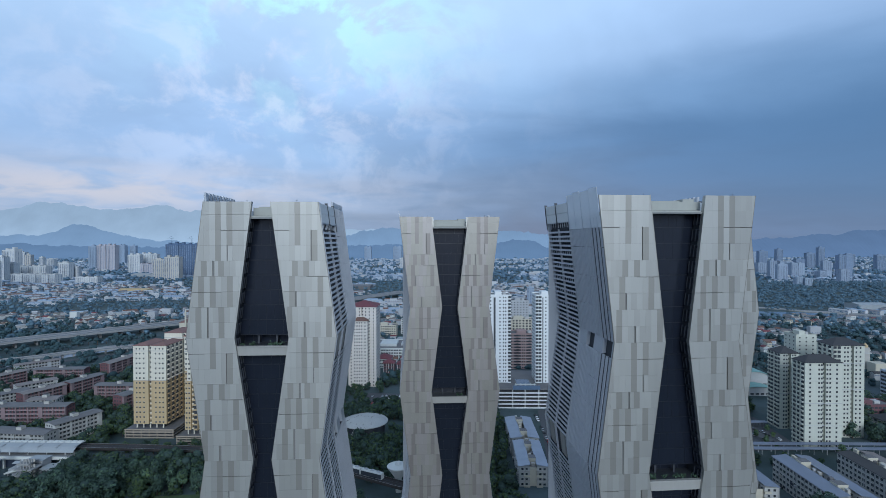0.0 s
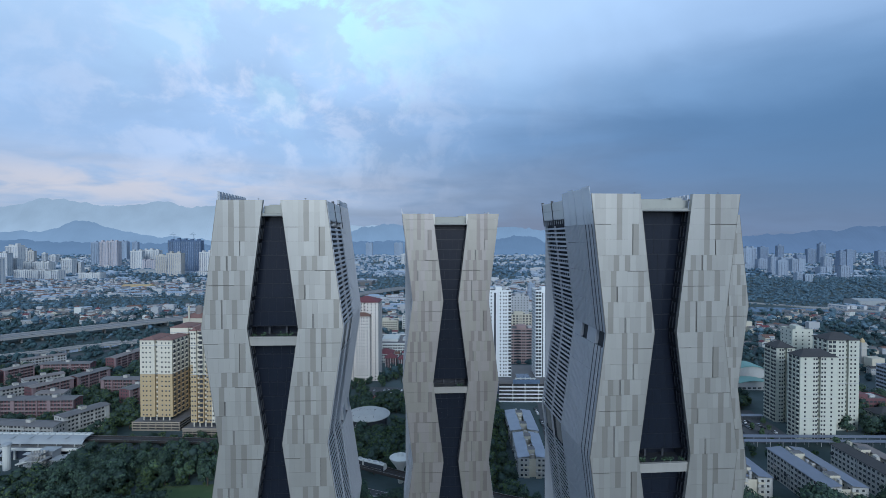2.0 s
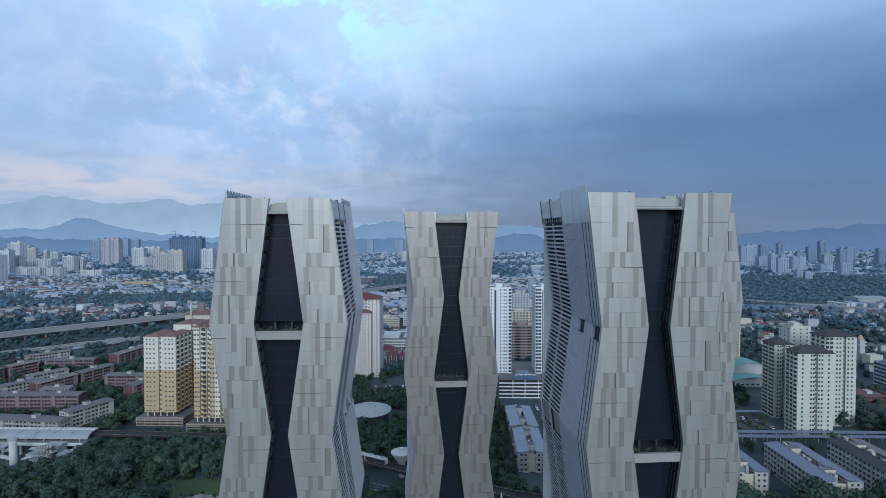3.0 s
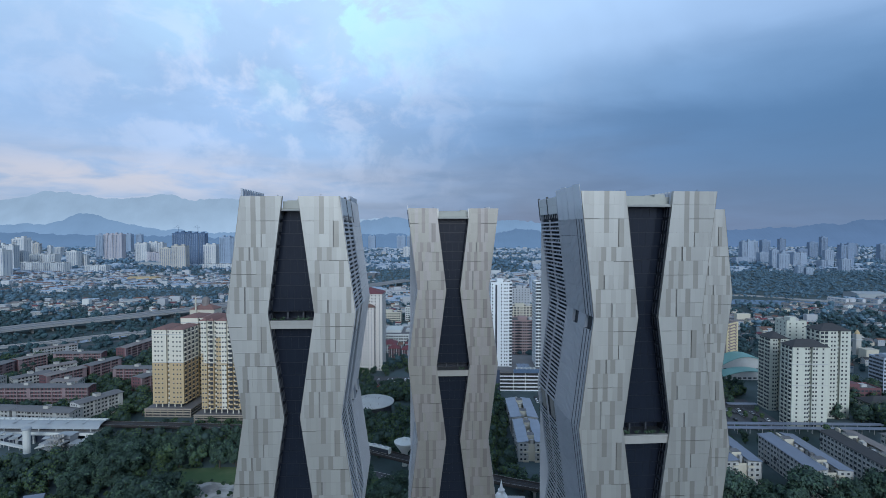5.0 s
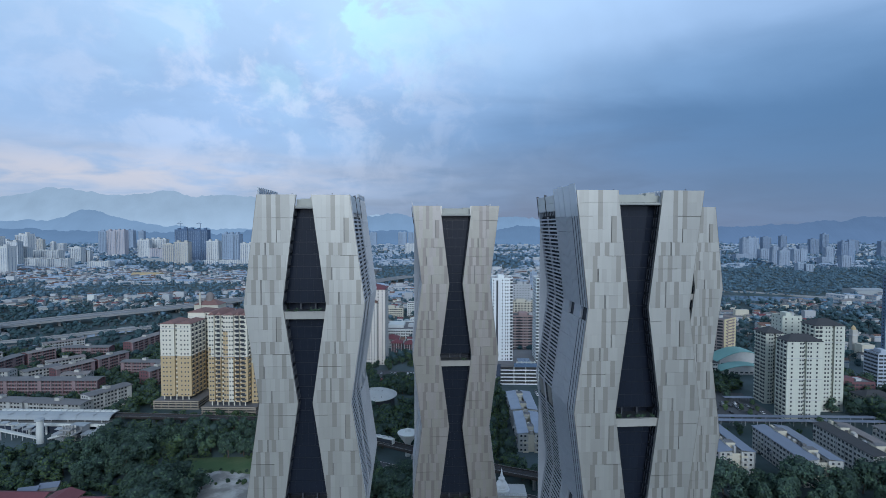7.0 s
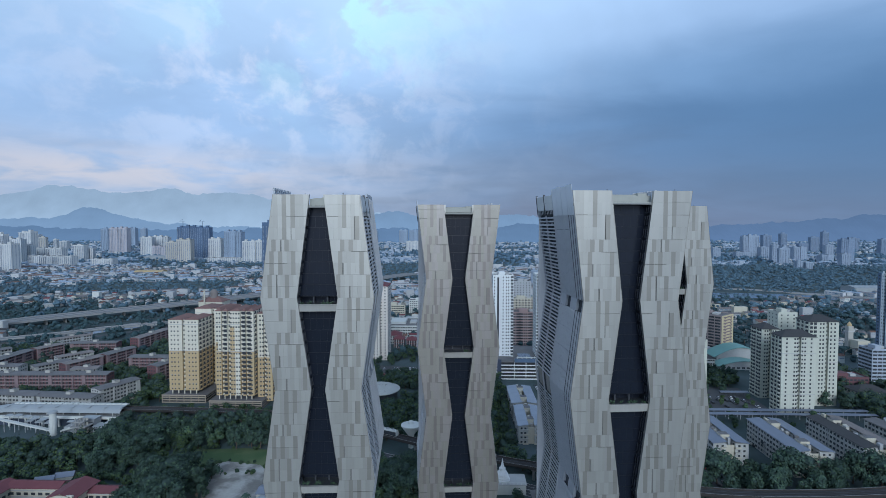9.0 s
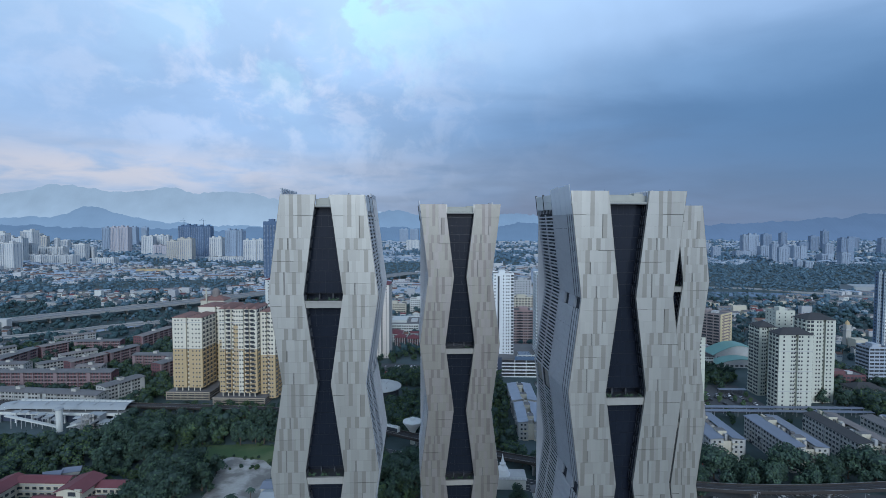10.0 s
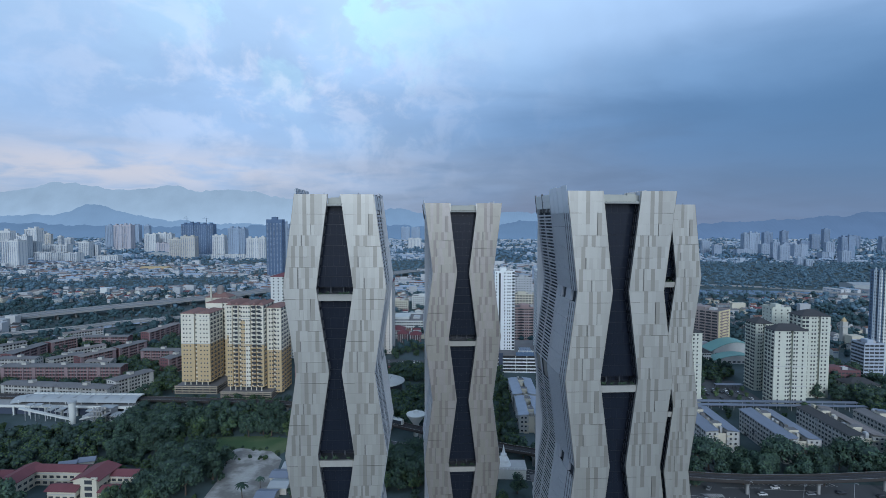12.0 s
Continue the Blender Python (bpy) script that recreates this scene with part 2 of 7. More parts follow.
ROOFDARK = mat("roof_tile_dark", (0.05, 0.05, 0.052), 0.85, 0, 0.15, 0.3, 5.0)
ROOFBLUE = mat("roof_sheet_blue", (0.17, 0.195, 0.245), 0.5, 0.1, 0.12, 0.15, 3.0, streak=0.0)
ROOFGREY = mat("roof_sheet_grey", (0.145, 0.14, 0.14), 0.8, 0, 0.22, 0.15, 2.0)
ROOFWHITE = mat("roof_sheet_white", (0.30, 0.322, 0.332), 0.6, 0.0, 0.1, 0.15, 2.0)
ROOFGREEN = mat("roof_sheet_green", (0.16, 0.33, 0.30), 0.5, 0.1, 0.1, 0.15, 2.0)
BLUEGLASS = mat("facade_blue", (0.10, 0.155, 0.235), 0.3, 0, 0.15, 0.1, 1.0)
ASPHALT = mat("asphalt", (0.080, 0.084, 0.090), 0.9, 0, 0.18, 0.05, 0.6)
VIADUCT = mat("viaduct_concrete", (0.042, 0.037, 0.035), 0.9, 0, 0.16, 0.1, 1.2, streak=0.12)
PLASTER = mat("plaster_grey_cream", (0.40, 0.385, 0.35), 0.85, 0, 0.1, 0.12, 2.0, streak=0.1)
PANEL_M_LIGHT = mat("panel_stone", (0.304, 0.281, 0.264), 0.48, 0.62, 0.05, 0.25, 9.0, rnd=0.05, island=0.05, streak=0.03)
PANEL_M_DARK = mat("panel_umber", (0.228, 0.205, 0.190), 0.48, 0.62, 0.05, 0.25, 9.0, rnd=0.05, island=0.05, streak=0.03)
ROOFTAN = mat("roof_sheet_tan", (0.20, 0.175, 0.165), 0.85, 0, 0.25, 0.15, 2.0)
CONCRETE = mat("concrete", (0.27, 0.27, 0.265), 0.85, 0, 0.14, 0.1, 1.2, streak=0.06)
DIRT = mat("bare_earth", (0.19, 0.182, 0.168), 0.95, 0, 0.3, 0.09, 0.6, col2=(0.33, 0.325, 0.305))
ROOFPALE = mat("roof_sheet_pale_blue", (0.27, 0.31, 0.375), 0.5, 0.1, 0.16, 0.15, 3.0)
GRASS = mat("grass", (0.052, 0.098, 0.038), 0.95, 0, 0.3, 0.05, 0.7, col2=(0.085, 0.115, 0.052))
MARK = mat("road_paint", (0.6, 0.6, 0.58), 0.8, 0, 0.2)
WATER = mat("water", (0.10, 0.13, 0.16), 0.1, 0, 0.1)
BARK = mat("bark", (0.09, 0.07, 0.055), 0.95, 0, 0.25, 0.8, 6.0)
LEAF_A = mat("leaf_dark", (0.054, 0.090, 0.070), 0.9, 0, 0.3, 0.15, 1.3, rnd=0.25, island=0.12, spec=0.1, bump=1.0, deep=1.2)
LEAF_B = mat("leaf_mid", (0.076, 0.126, 0.080), 0.9, 0, 0.3, 0.15, 1.3, rnd=0.25, island=0.12, spec=0.1, bump=1.0, deep=1.2)
LEAF_C = mat("leaf_olive", (0.094, 0.145, 0.066), 0.9, 0, 0.3, 0.15, 1.3, rnd=0.2, island=0.12, spec=0.1, bump=1.0, deep=1.2)
# LEAF_HAZE, LEAF_MIST and LEAF_FAR carry painted distance haze, bluer and paler.
LEAF_HAZE = mat("leaf_hazed", (0.102, 0.166, 0.208), 0.95, 0, 0.35, 0.02, 0.6, island=0.2, spec=0.05, bump=0.7, deep=1.5)
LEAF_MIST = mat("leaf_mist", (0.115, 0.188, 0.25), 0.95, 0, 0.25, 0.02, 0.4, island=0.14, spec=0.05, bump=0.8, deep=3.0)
# House tone with the blue of distance haze painted in.
HOUSE_MIST = mat("house_hazed", (0.33, 0.38, 0.44), 0.9, 0, 0.12, 0.03, 0.3, island=0.14)
LEAF_FAR = mat("leaf_light_haze", (0.060, 0.104, 0.114), 0.95, 0, 0.35, 0.03, 0.9, island=0.2, spec=0.05, bump=1.0, deep=2.0)
GROUND = mat("ground_mixed", (0.046, 0.074, 0.072), 0.95, 0, 0.35, 0.02, 0.3, col2=(0.066, 0.094, 0.100))

# ---------------- mesh helpers ----------------
class Geo:
    """Collects faces with materials, then makes one mesh."""

    def __init__(self):
        self.v, self.f, self.m, self.mats = [], [], [], []
        self.soft = False

    def slot(self, material):
        if material not in self.mats:
            self.mats.append(material)
        return self.mats.index(material)

    def face(self, pts, material):
        i = len(self.v)
        self.v.extend(tuple(p) for p in pts)
        self.f.append(tuple(range(i, i + len(pts))))
        self.m.append(self.slot(material))

    def solid(self, low, high, material, caps=True, top=None):
        """A closed body between two rings of the same count (counter-clockwise from above)."""
        i, n, s = len(self.v), len(low), self.slot(material)
        self.v.extend(tuple(p) for p in low)
        self.v.extend(tuple(p) for p in high)
        for k in range(n):
            a, b = k, (k + 1) % n
            self.f.append((i + a, i + b, i + n + b, i + n + a))
            self.m.append(s)
        if caps:
            self.f.append(tuple(i + k for k in reversed(range(n))))
            self.m.append(s)
            self.f.append(tuple(i + n + k for k in range(n)))
            self.m.append(self.slot(top) if top else s)
        return self

    def box(self, x0, x1, y0, y1, z0, z1, material, top=None):
        r = ((x0, y0), (x1, y0), (x1, y1), (x0, y1))
        return self.solid([(*p, z0) for p in r], [(*p, z1) for p in r], material, top=top)

    def bar(self, a, b, w, h, material):
        """A bar with a rectangular section from a to b."""
        a, b = Vector(a), Vector(b)
        d = (b - a).normalized()
        side = d.cross(Vector((0, 0, 1)))
        side = Vector((1, 0, 0)) if side.length < 1e-4 else side.normalized()
        up = side.cross(d)
        q = [(-w / 2, -h / 2), (w / 2, -h / 2), (w / 2, h / 2), (-w / 2, h / 2)]
        return self.solid([a + side * s + up * u for s, u in q], [b + side * s + up * u for s, u in q], material)

    def tube(self, pts, radii, material, n=8):
        rings = [[(p[0] + r * math.cos(6.2832 * k / n), p[1] + r * math.sin(6.2832 * k / n), p[2]) for k in range(n)] for p, r in zip(pts, radii)]
        for lo, hi in zip(rings, rings[1:]):
            self.solid(lo, hi, material)
        return self

    def hip(self, x0, x1, y0, y1, z, rise, material, over=0.6, eave=0.25):
        """A hipped roof with eaves."""
        x0, x1, y0, y1 = x0 - over, x1 + over, y0 - over, y1 + over
        w, d = x1 - x0, y1 - y0
        k = min(w, d) / 2 * 0.98
        self.box(x0, x1, y0, y1, z - eave, z, material)
        if w >= d:
            r0, r1 = (x0 + k, (y0 + y1) / 2, z + rise), (x1 - k, (y0 + y1) / 2, z + rise)
            self.face([(x0, y0, z), (x1, y0, z), r1, r0], material), self.face([(x1, y1, z), (x0, y1, z), r0, r1], material)
            self.face([(x0, y1, z), (x0, y0, z), r0], material), self.face([(x1, y0, z), (x1, y1, z), r1], material)
        else:
            r0, r1 = ((x0 + x1) / 2, y0 + k, z + rise), ((x0 + x1) / 2, y1 - k, z + rise)
            self.face([(x0, y1, z), (x0, y0, z), r0, r1], material), self.face([(x1, y0, z), (x1, y1, z), r1, r0], material)
            self.face([(x0, y0, z), (x1, y0, z), r0], material), self.face([(x1, y1, z), (x0, y1, z), r1], material)
        return self

    def gable(self, x0, x1, y0, y1, z, rise, material, wall=None, over=0.5, along="y"):
        """A pitched roof with open gables; the ridge runs along the axis named."""
        t = 0.2
        if along == "y":
            xm = (x0 + x1) / 2
            for a, b in ((x0 - over, xm), (x1 + over, xm)):
                self.solid([(a, y0 - over, z), (b, y0 - over, z + rise), (b, y1 + over, z + rise), (a, y1 + over, z)][::1 if a < b else -1],
                           [(a, y0 - over, z + t), (b, y0 - over, z + rise + t), (b, y1 + over, z + rise + t), (a, y1 + over, z + t)][::1 if a < b else -1], material)
            if wall:
                for yy in (y0, y1):
                    self.face([(x0, yy, z), (x1, yy, z), (xm, yy, z + rise)], wall)
        else:
            ym = (y0 + y1) / 2
            for a, b in ((y0 - over, ym), (y1 + over, ym)):
                self.solid([(x0 - over, a, z), (x1 + over, a, z), (x1 + over, b, z + rise), (x0 - over, b, z + rise)][::1 if a < b else -1],
                           [(x0 - over, a, z + t), (x1 + over, a, z + t), (x1 + over, b, z + rise + t), (x0 - over, b, z + rise + t)][::1 if a < b else -1], material)
            if wall:
                for xx in (x0, x1):
                    self.face([(xx, y0, z), (xx, y1, z), (xx, ym, z + rise)], wall)
        return self

    def lump(self, c, r, material, rng, flat=0.85, n=6):
        """An uneven closed clump of foliage."""
        i, s = len(self.v), self.slot(material)
        turn = rng.uniform(0, 6.28)
        self.v.append((c[0], c[1], c[2] + r * flat * rng.uniform(0.85, 1.1)))
        for pol in (0.75, 1.45, 2.2):
            for k in range(n):
                a, q = turn + 6.2832 * (k + rng.uniform(-0.2, 0.2)) / n, r * rng.uniform(0.78, 1.15)
                self.v.append((c[0] + q * math.sin(pol) * math.cos(a), c[1] + q * math.sin(pol) * math.sin(a), c[2] + q * flat * math.cos(pol)))
        self.v.append((c[0], c[1], c[2] - r * flat * 0.8))
        for k in range(n):
            l = (k + 1) % n
            fs = [(i, i + 1 + k, i + 1 + l)]
            for ring in (0, 1):
                o = i + 1 + ring * n
                fs.append((o + k, o + n + k, o + n + l, o + l))
            fs.append((i + 1 + 2 * n + k, i + 1 + 3 * n, i + 1 + 2 * n + l))
            self.f += fs
            self.m += [s] * 4
        return self

    def windows(self, face, a, b, fixed, z0, floors, fh, xs, w, h, sill=0.9, material=None, ledge=None, proud=0.06):
        """Rows of window boxes on an upright face. face: '-y', '+y', '-x', '+x'; xs: fractions along a..b."""
        material = material or WIN
        s = -1 if face[0] == "-" else 1
        for k in range(floors):
            zb = z0 + k * fh + sill
            for q in xs:
                c = a + (b - a) * q
                lo, hi = sorted((fixed - s * 0.15, fixed + s * proud))
                if face[1] == "y":
                    self.box(c - w / 2, c + w / 2, lo, hi, zb, zb + h, material)
                    if ledge:
                        l2, h2 = sorted((fixed - s * 0.1, fixed + s * 0.3))
                        self.box(c - w / 2 - 0.15, c + w / 2 + 0.15, l2, h2, zb + h + 0.04, zb + h + 0.14, ledge)
                else:
                    self.box(lo, hi, c - w / 2, c + w / 2, zb, zb + h, material)
                    if ledge:
                        l2, h2 = sorted((fixed - s * 0.1, fixed + s * 0.3))
                        self.box(l2, h2, c - w / 2 - 0.15, c + w / 2 + 0.15, zb + h + 0.04, zb + h + 0.14, ledge)
        return self

    def mesh(self, name):
        me = bpy.data.meshes.new(name)
        me.from_pydata(self.v, [], self.f)
        for m in self.mats:
            me.materials.append(m)
        me.polygons.foreach_set("material_index", self.m)
        if self.soft:
            me.polygons.foreach_set("use_smooth", [True] * len(self.f))
        me.update()
        return me


def part(name, geo, parent, label="", kind=""):
    ob = new(name, geo.mesh(name) if isinstance(geo, Geo) else geo)
    ob.parent = parent
    return tagged(ob, label, kind=kind)


def thing(name, label, category, group="", at=None, kind=""):
    ob = new(name)
    ob.empty_display_size = 1.0
    if at is not None:
        ob.matrix_basis = at
    return tagged(ob, label, category, group, kind)


def whole(name, geo, label, category="", group="", kind="", at=None):
    ob = new(name, geo.mesh(name))
    if at is not None:
        ob.matrix_basis = at
    return tagged(ob, label, category, group, kind)


def spread(n, margin=0.0):
    return [margin + (1 - 2 * margin) * (k + 0.5) / n for k in range(n)]

# ---------------- the faceted office towers ----------------
ROW = 2.975
BASE_LEVELS = (142.6, 116.3, 92.5, 68.7, 44.9, 21.1, 0.0)
LEVELS = list(BASE_LEVELS)
DIM = dict(wide=14.35, narrow=10.95, wing=9.2)      # half-widths and wing width of the tower being built
COL = 1.085


def shift(z, wide_top):
    """Half-width of the tower at height z; it swings in and out from level to level."""
    for k in range(len(LEVELS) - 1):
        hi, lo = LEVELS[k], LEVELS[k + 1]
        if z >= lo or k == len(LEVELS) - 2:
            a, b = (DIM["wide"], DIM["narrow"]) if (k % 2 == 0) == wide_top else (DIM["narrow"], DIM["wide"])
            return b + (a - b) * (z - lo) / (hi - lo)


def clip(poly, px, pz, nx, nz):
    """Keep the part of a polygon (x, z) where (p - (px, pz)) . n >= 0."""
    out = []
    for i, a in enumerate(poly):
        b = poly[(i + 1) % len(poly)]
        da, db = (a[0] - px) * nx + (a[1] - pz) * nz, (b[0] - px) * nx + (b[1] - pz) * nz
        if da >= 0:
            out.append(a)
        if (da >= 0) != (db >= 0):
            t = da / (da - db)
            out.append((a[0] + (b[0] - a[0]) * t, a[1] + (b[1] - a[1]) * t))
    return out


def row_edges():
    zs = [LEVELS[0], LEVELS[1] + 8 * ROW]
    while zs[-1] > 0.5:
        zs.append(max(zs[-1] - ROW, 0.0) if zs[-1] - ROW > 0.6 else 0.0)
    return zs


ROWS_Z = row_edges()


# The striping of the cladding repeats from facet to facet: two layouts, one for wings that lean one way and one for the other.
# Each: stripes, upright slots and level joints as (first row, last row, columns from the reference line, width in columns).
STRIPES = {
    "out": (((0, 3, 0.0, 1), (0, 2, 2.0, 1), (4, 4, -2.5, 1), (4, 4, 0.5, 1), (5, 6, -3.0, 1), (5, 6, -1.0, 1), (5, 6, 2.0, 1), (7, 8, -3.5, 1), (7, 8, 0.5, 1)),
            ((3, 3, 2.0, 0.18), (4, 4, -0.5, 0.34), (7, 8, -1.5, 0.3)),
            ((2, 1.0, 5.0), (6, -4.6, 5.0))),
    "in": (((0, 2, 0.0, 1), (2, 3, 3.0, 1), (4, 4, -0.5, 1), (4, 4, 1.5, 1), (5, 6, -1.0, 1), (5, 6, 4.0, 1), (7, 8, -1.5, 1), (7, 8, 5.5, 1)),
           ((2, 3, 2.99, 0.18), (6, 6, 0.0, 0.3), (8, 8, 1.5, 0.36)),
           ((2, -4.0, 3.0), (5, 2.0, 4.5))),
}
REFERENCE = {("out", -1): -8.0, ("in", -1): -9.05, ("in", 1): 5.9, ("out", 1): 7.0}      # in columns from the tower's middle


def layout_of(z, s, wide_top):
    """Facet layout and the row within the facet, counted from its top, for a row of cladding at height z."""
    k = next(i for i in range(len(LEVELS) - 1) if z >= LEVELS[i + 1])
    row = int(round((LEVELS[k] - z) / ROW - 0.5)) + (1 if k else 0)
    if k == 0:
        row = 0 if z > LEVELS[1] + 8 * ROW else int((LEVELS[1] + 8 * ROW - z) / ROW) + 1
    growing = (k % 2 == 0) != wide_top
    return ("out" if growing == (s < 0) else "in"), min(row, 8)


def tower(cx, y0, depth, wide_top, seed, label, rise=0.0, top=142.6, turn=0.0, size=(14.35, 10.95, 9.2), skins=None):
    DIM["wide"], DIM["narrow"], DIM["wing"] = size
    NARROW, WING = size[1:]
    beige_skin, light_skin, pale_skin = skins or (PANEL_BEIGE, PANEL_LIGHT, PANEL_PALE)
    LEVELS[:] = [top] + [z + rise for z in BASE_LEVELS[1:-1]] + [0.0]
    ROWS_Z[:] = row_edges()
    rng = random.Random(seed)
    ob = thing("office_tower", label, "tower", "faceted towers", pose(cx, y0, 0, rz=turn))
    y1 = depth
    half = lambda z: shift(z, wide_top)
    # structural cores behind the cladding, one body per facet band
    for k in range(len(LEVELS) - 1):
        hi, lo = LEVELS[k], LEVELS[k + 1]
        hi2 = hi - (3.2 if k == 0 else 0)
        for s, nm in ((-1, "wing"), (1, "wing")):
            g = Geo()
            ring = lambda z: [(s * (half(z) - WING + 0.25), 0.3), (s * (half(z) - 0.75), 0.3), (s * (half(z) - 0.75), y1 - 0.3), (s * (half(z) - WING + 0.25), y1 - 0.3)][::s]
            g.solid([(*p, lo) for p in ring(lo)], [(*p, hi2) for p in ring(hi2)], CORE, top=ROOFDECK)
            part(nm, g, ob)
            g = Geo()
            ring = lambda z: [(s * (half(z) - WING + 0.12), 0.22), (s * (half(z) - 0.12), 0.22), (s * (half(z) - 0.12), 0.32), (s * (half(z) - WING + 0.12), 0.32)][::s]
            g.solid([(*p, lo) for p in ring(lo)], [(*p, hi2) for p in ring(hi2)], BACKING)
            part("backing_sheet", g, ob)
    # cladding panels on the front
    singles = 0
    rest = Geo()
    shared = {}
    for r in range(len(ROWS_Z) - 1):
        zt, zb = ROWS_Z[r] - 0.010, ROWS_Z[r + 1] + 0.010
        for s in (-1, 1):
            kind, row = layout_of((zt + zb) / 2, s, wide_top)
            stripes, slots, joints = STRIPES[kind]
            stagger = 0.5 if row in (4, 7, 8) else 0.0
            start = REFERENCE[kind, s] + stagger
            for c in range(-16, 17):
                if not (NARROW - WING - 2.5) / COL - 1 < abs(start + c + 0.5) < DIM["wide"] / COL + 1:
                    continue
                at = c + stagger
                lo, hi = (start + c) * COL + 0.003, (start + c + 1) * COL - 0.003
                beige = any(a <= row <= b and abs(at - q) < 0.3 for a, b, q, w in stripes)
                tint = random.Random(seed * 7919 + s * 131 + c * 17 + (0 if row < 4 else row // 2 * 2) * 1009 + int(zt / 24) * 37)
                pale = tint.random()
                joint = any(row == a and q - 0.3 < at < q + w for a, q, w in joints)
                zt2 = zt - (0.11 if joint else 0.0)
                for a, b, q, w in slots:
                    if a <= row <= b and abs(at - math.floor(q - stagger + 1e-6) - stagger) < 0.3:
                        if q - at < 0.5:
                            lo += w * COL
                        else:
                            hi -= w * COL
                poly = [(lo, zb), (hi, zb), (hi, zt2), (lo, zt2)]
                # trim against the slanting edges of the wing
                for off, sign in ((WING - 0.04, 1), (0.04, -1)):
                    xt, xl = s * (half(zt) - off), s * (half(zb) - off)
                    nx, nz = (zt - zb), -(xt - xl)
                    q = sign * s
                    poly = clip(poly, xl, zb, q * nx, q * nz)
                    if len(poly) < 3:
                        break
                if len(poly) < 3 or max(p[0] for p in poly) - min(p[0] for p in poly) < 0.05:
                    continue
                m = beige_skin if beige else (light_skin if pale < 0.45 else pale_skin)
                full = len(poly) == 4 and abs((max(p[0] for p in poly) - min(p[0] for p in poly)) - (COL - 0.006)) < 1e-3 and zt2 == zt
                if singles < 300:
                    singles += 1
                    if full:
                        size = (round(zt - zb, 2), m.name)
                        if size not in shared:
                            g = Geo()
                            w, hh = COL - 0.006, zt - zb
                            g.solid([(-w / 2, 0, 0), (w / 2, 0, 0), (w / 2, 0.3, 0), (-w / 2, 0.3, 0)], [(-w / 2, 0, hh), (w / 2, 0, hh), (w / 2, 0.3, hh), (-w / 2, 0.3, hh)], m)
                            shared[size] = g.mesh("panel")
                        p = part("panel", shared[size], ob)
                        p.location = ((lo + hi) / 2, 0, zb)
                    else:
                        g = Geo()
                        g.solid([(x, 0.3, z) for x, z in poly], [(x, 0.0, z) for x, z in poly], m)
                        part("panel", g, ob)
                else:
                    rest.solid([(x, 0.3, z) for x, z in poly], [(x, 0.0, z) for x, z in poly], m)
    part("lower_cladding", rest, ob, kind="stuff")
    # bright edge returns along the gap and the corners
    for s in (-1, 1):
        for k in range(len(LEVELS) - 1):
            hi, lo = LEVELS[k], LEVELS[k + 1]
            for off in (0.0, WING):
                g = Geo()
                d = 0.06
                deep = 0.3 if off == 0 else 0.9
                q = lambda z, e: s * (half(z) - off) + e
                inward = -s if off == 0 else s
                lo_r = [(q(lo, 0), -0.05), (q(lo, inward * d), -0.05), (q(lo, inward * d), deep), (q(lo, 0), deep)]
                hi_r = [(q(hi, 0), -0.05), (q(hi, inward * d), -0.05), (q(hi, inward * d), deep), (q(hi, 0), deep)]
                if inward < 0:
                    lo_r, hi_r = lo_r[::-1], hi_r[::-1]
                g.solid([(*p, lo) for p in lo_r], [(*p, hi) for p in hi_r], beige_skin if off == 0 else light_skin)
                part("edge_trim", g, ob)
    # recessed curtain wall between the wings
    terr = [LEVELS[k] for k in range(1, len(LEVELS) - 1) if (k % 2 == 0) == wide_top]
    gy = 3.4
    zs = [z for z in ROWS_Z]
    zs[0] = LEVELS[0] - 2.1
    for r in range(len(zs) - 1):
        zt, zb = zs[r], zs[r + 1]
        if zt - zb < 0.4:
            continue
        near = [t for t in terr if t - 3.7 < (zt + zb) / 2 < t + 0.1]
        g = Geo()
        wl, wh = half(zb) - WING + 0.3, half(zt) - WING + 0.3
        yy = gy + (2.6 if near else 0.0)
        g.solid([(-wl, yy, zb + 0.12), (wl, yy, zb + 0.12), (wl, yy + 0.3, zb + 0.12), (-wl, yy + 0.3, zb + 0.12)],
                [(-wh, yy, zt), (wh, yy, zt), (wh, yy + 0.3, zt), (-wh, yy + 0.3, zt)], CURTAIN)
        part("glazing", g, ob)
        g = Geo()
        g.box(-wl, wl, yy - 0.03, yy + 0.25, zb - 0.05, zb + 0.11, CURTAIN_BAND)
        m = max(2, int(2 * wl / 1.6))
        for q in range(m + 1):
            xq = -min(wl, wh) + 2 * min(wl, wh) * q / m
            g.box(xq - 0.025, xq + 0.025, yy - 0.03, yy + 0.1, zb + 0.1, zt, CURTAIN_BAND)
        part("mullions", g, ob)
    # window stacks on the inner returns of the wings
    for s in (-1, 1):
        g = Geo()
        for r in range(1, len(zs) - 1):
            zt, zb = zs[r] - 0.35, zs[r + 1] + 0.45
            if zt - zb < 1:
                continue
            for a, b in ((0.7, 1.7), (1.85, 2.85)):
                f = lambda z, e: s * (half(z) - WING + 0.2 - e)
                ring = lambda z: [(f(z, 0), a), (f(z, 0.12), a), (f(z, 0.12), b), (f(z, 0), b)][::-s]
                g.solid([(*p, zb) for p in ring(zb)], [(*p, zt) for p in ring(zt)], CURTAIN)
                for e0, e1 in ((a - 0.06, a), (b, b + 0.06)):
                    ring2 = lambda z: [(f(z, 0), e0), (f(z, 0.3), e0), (f(z, 0.3), e1), (f(z, 0), e1)][::-s]
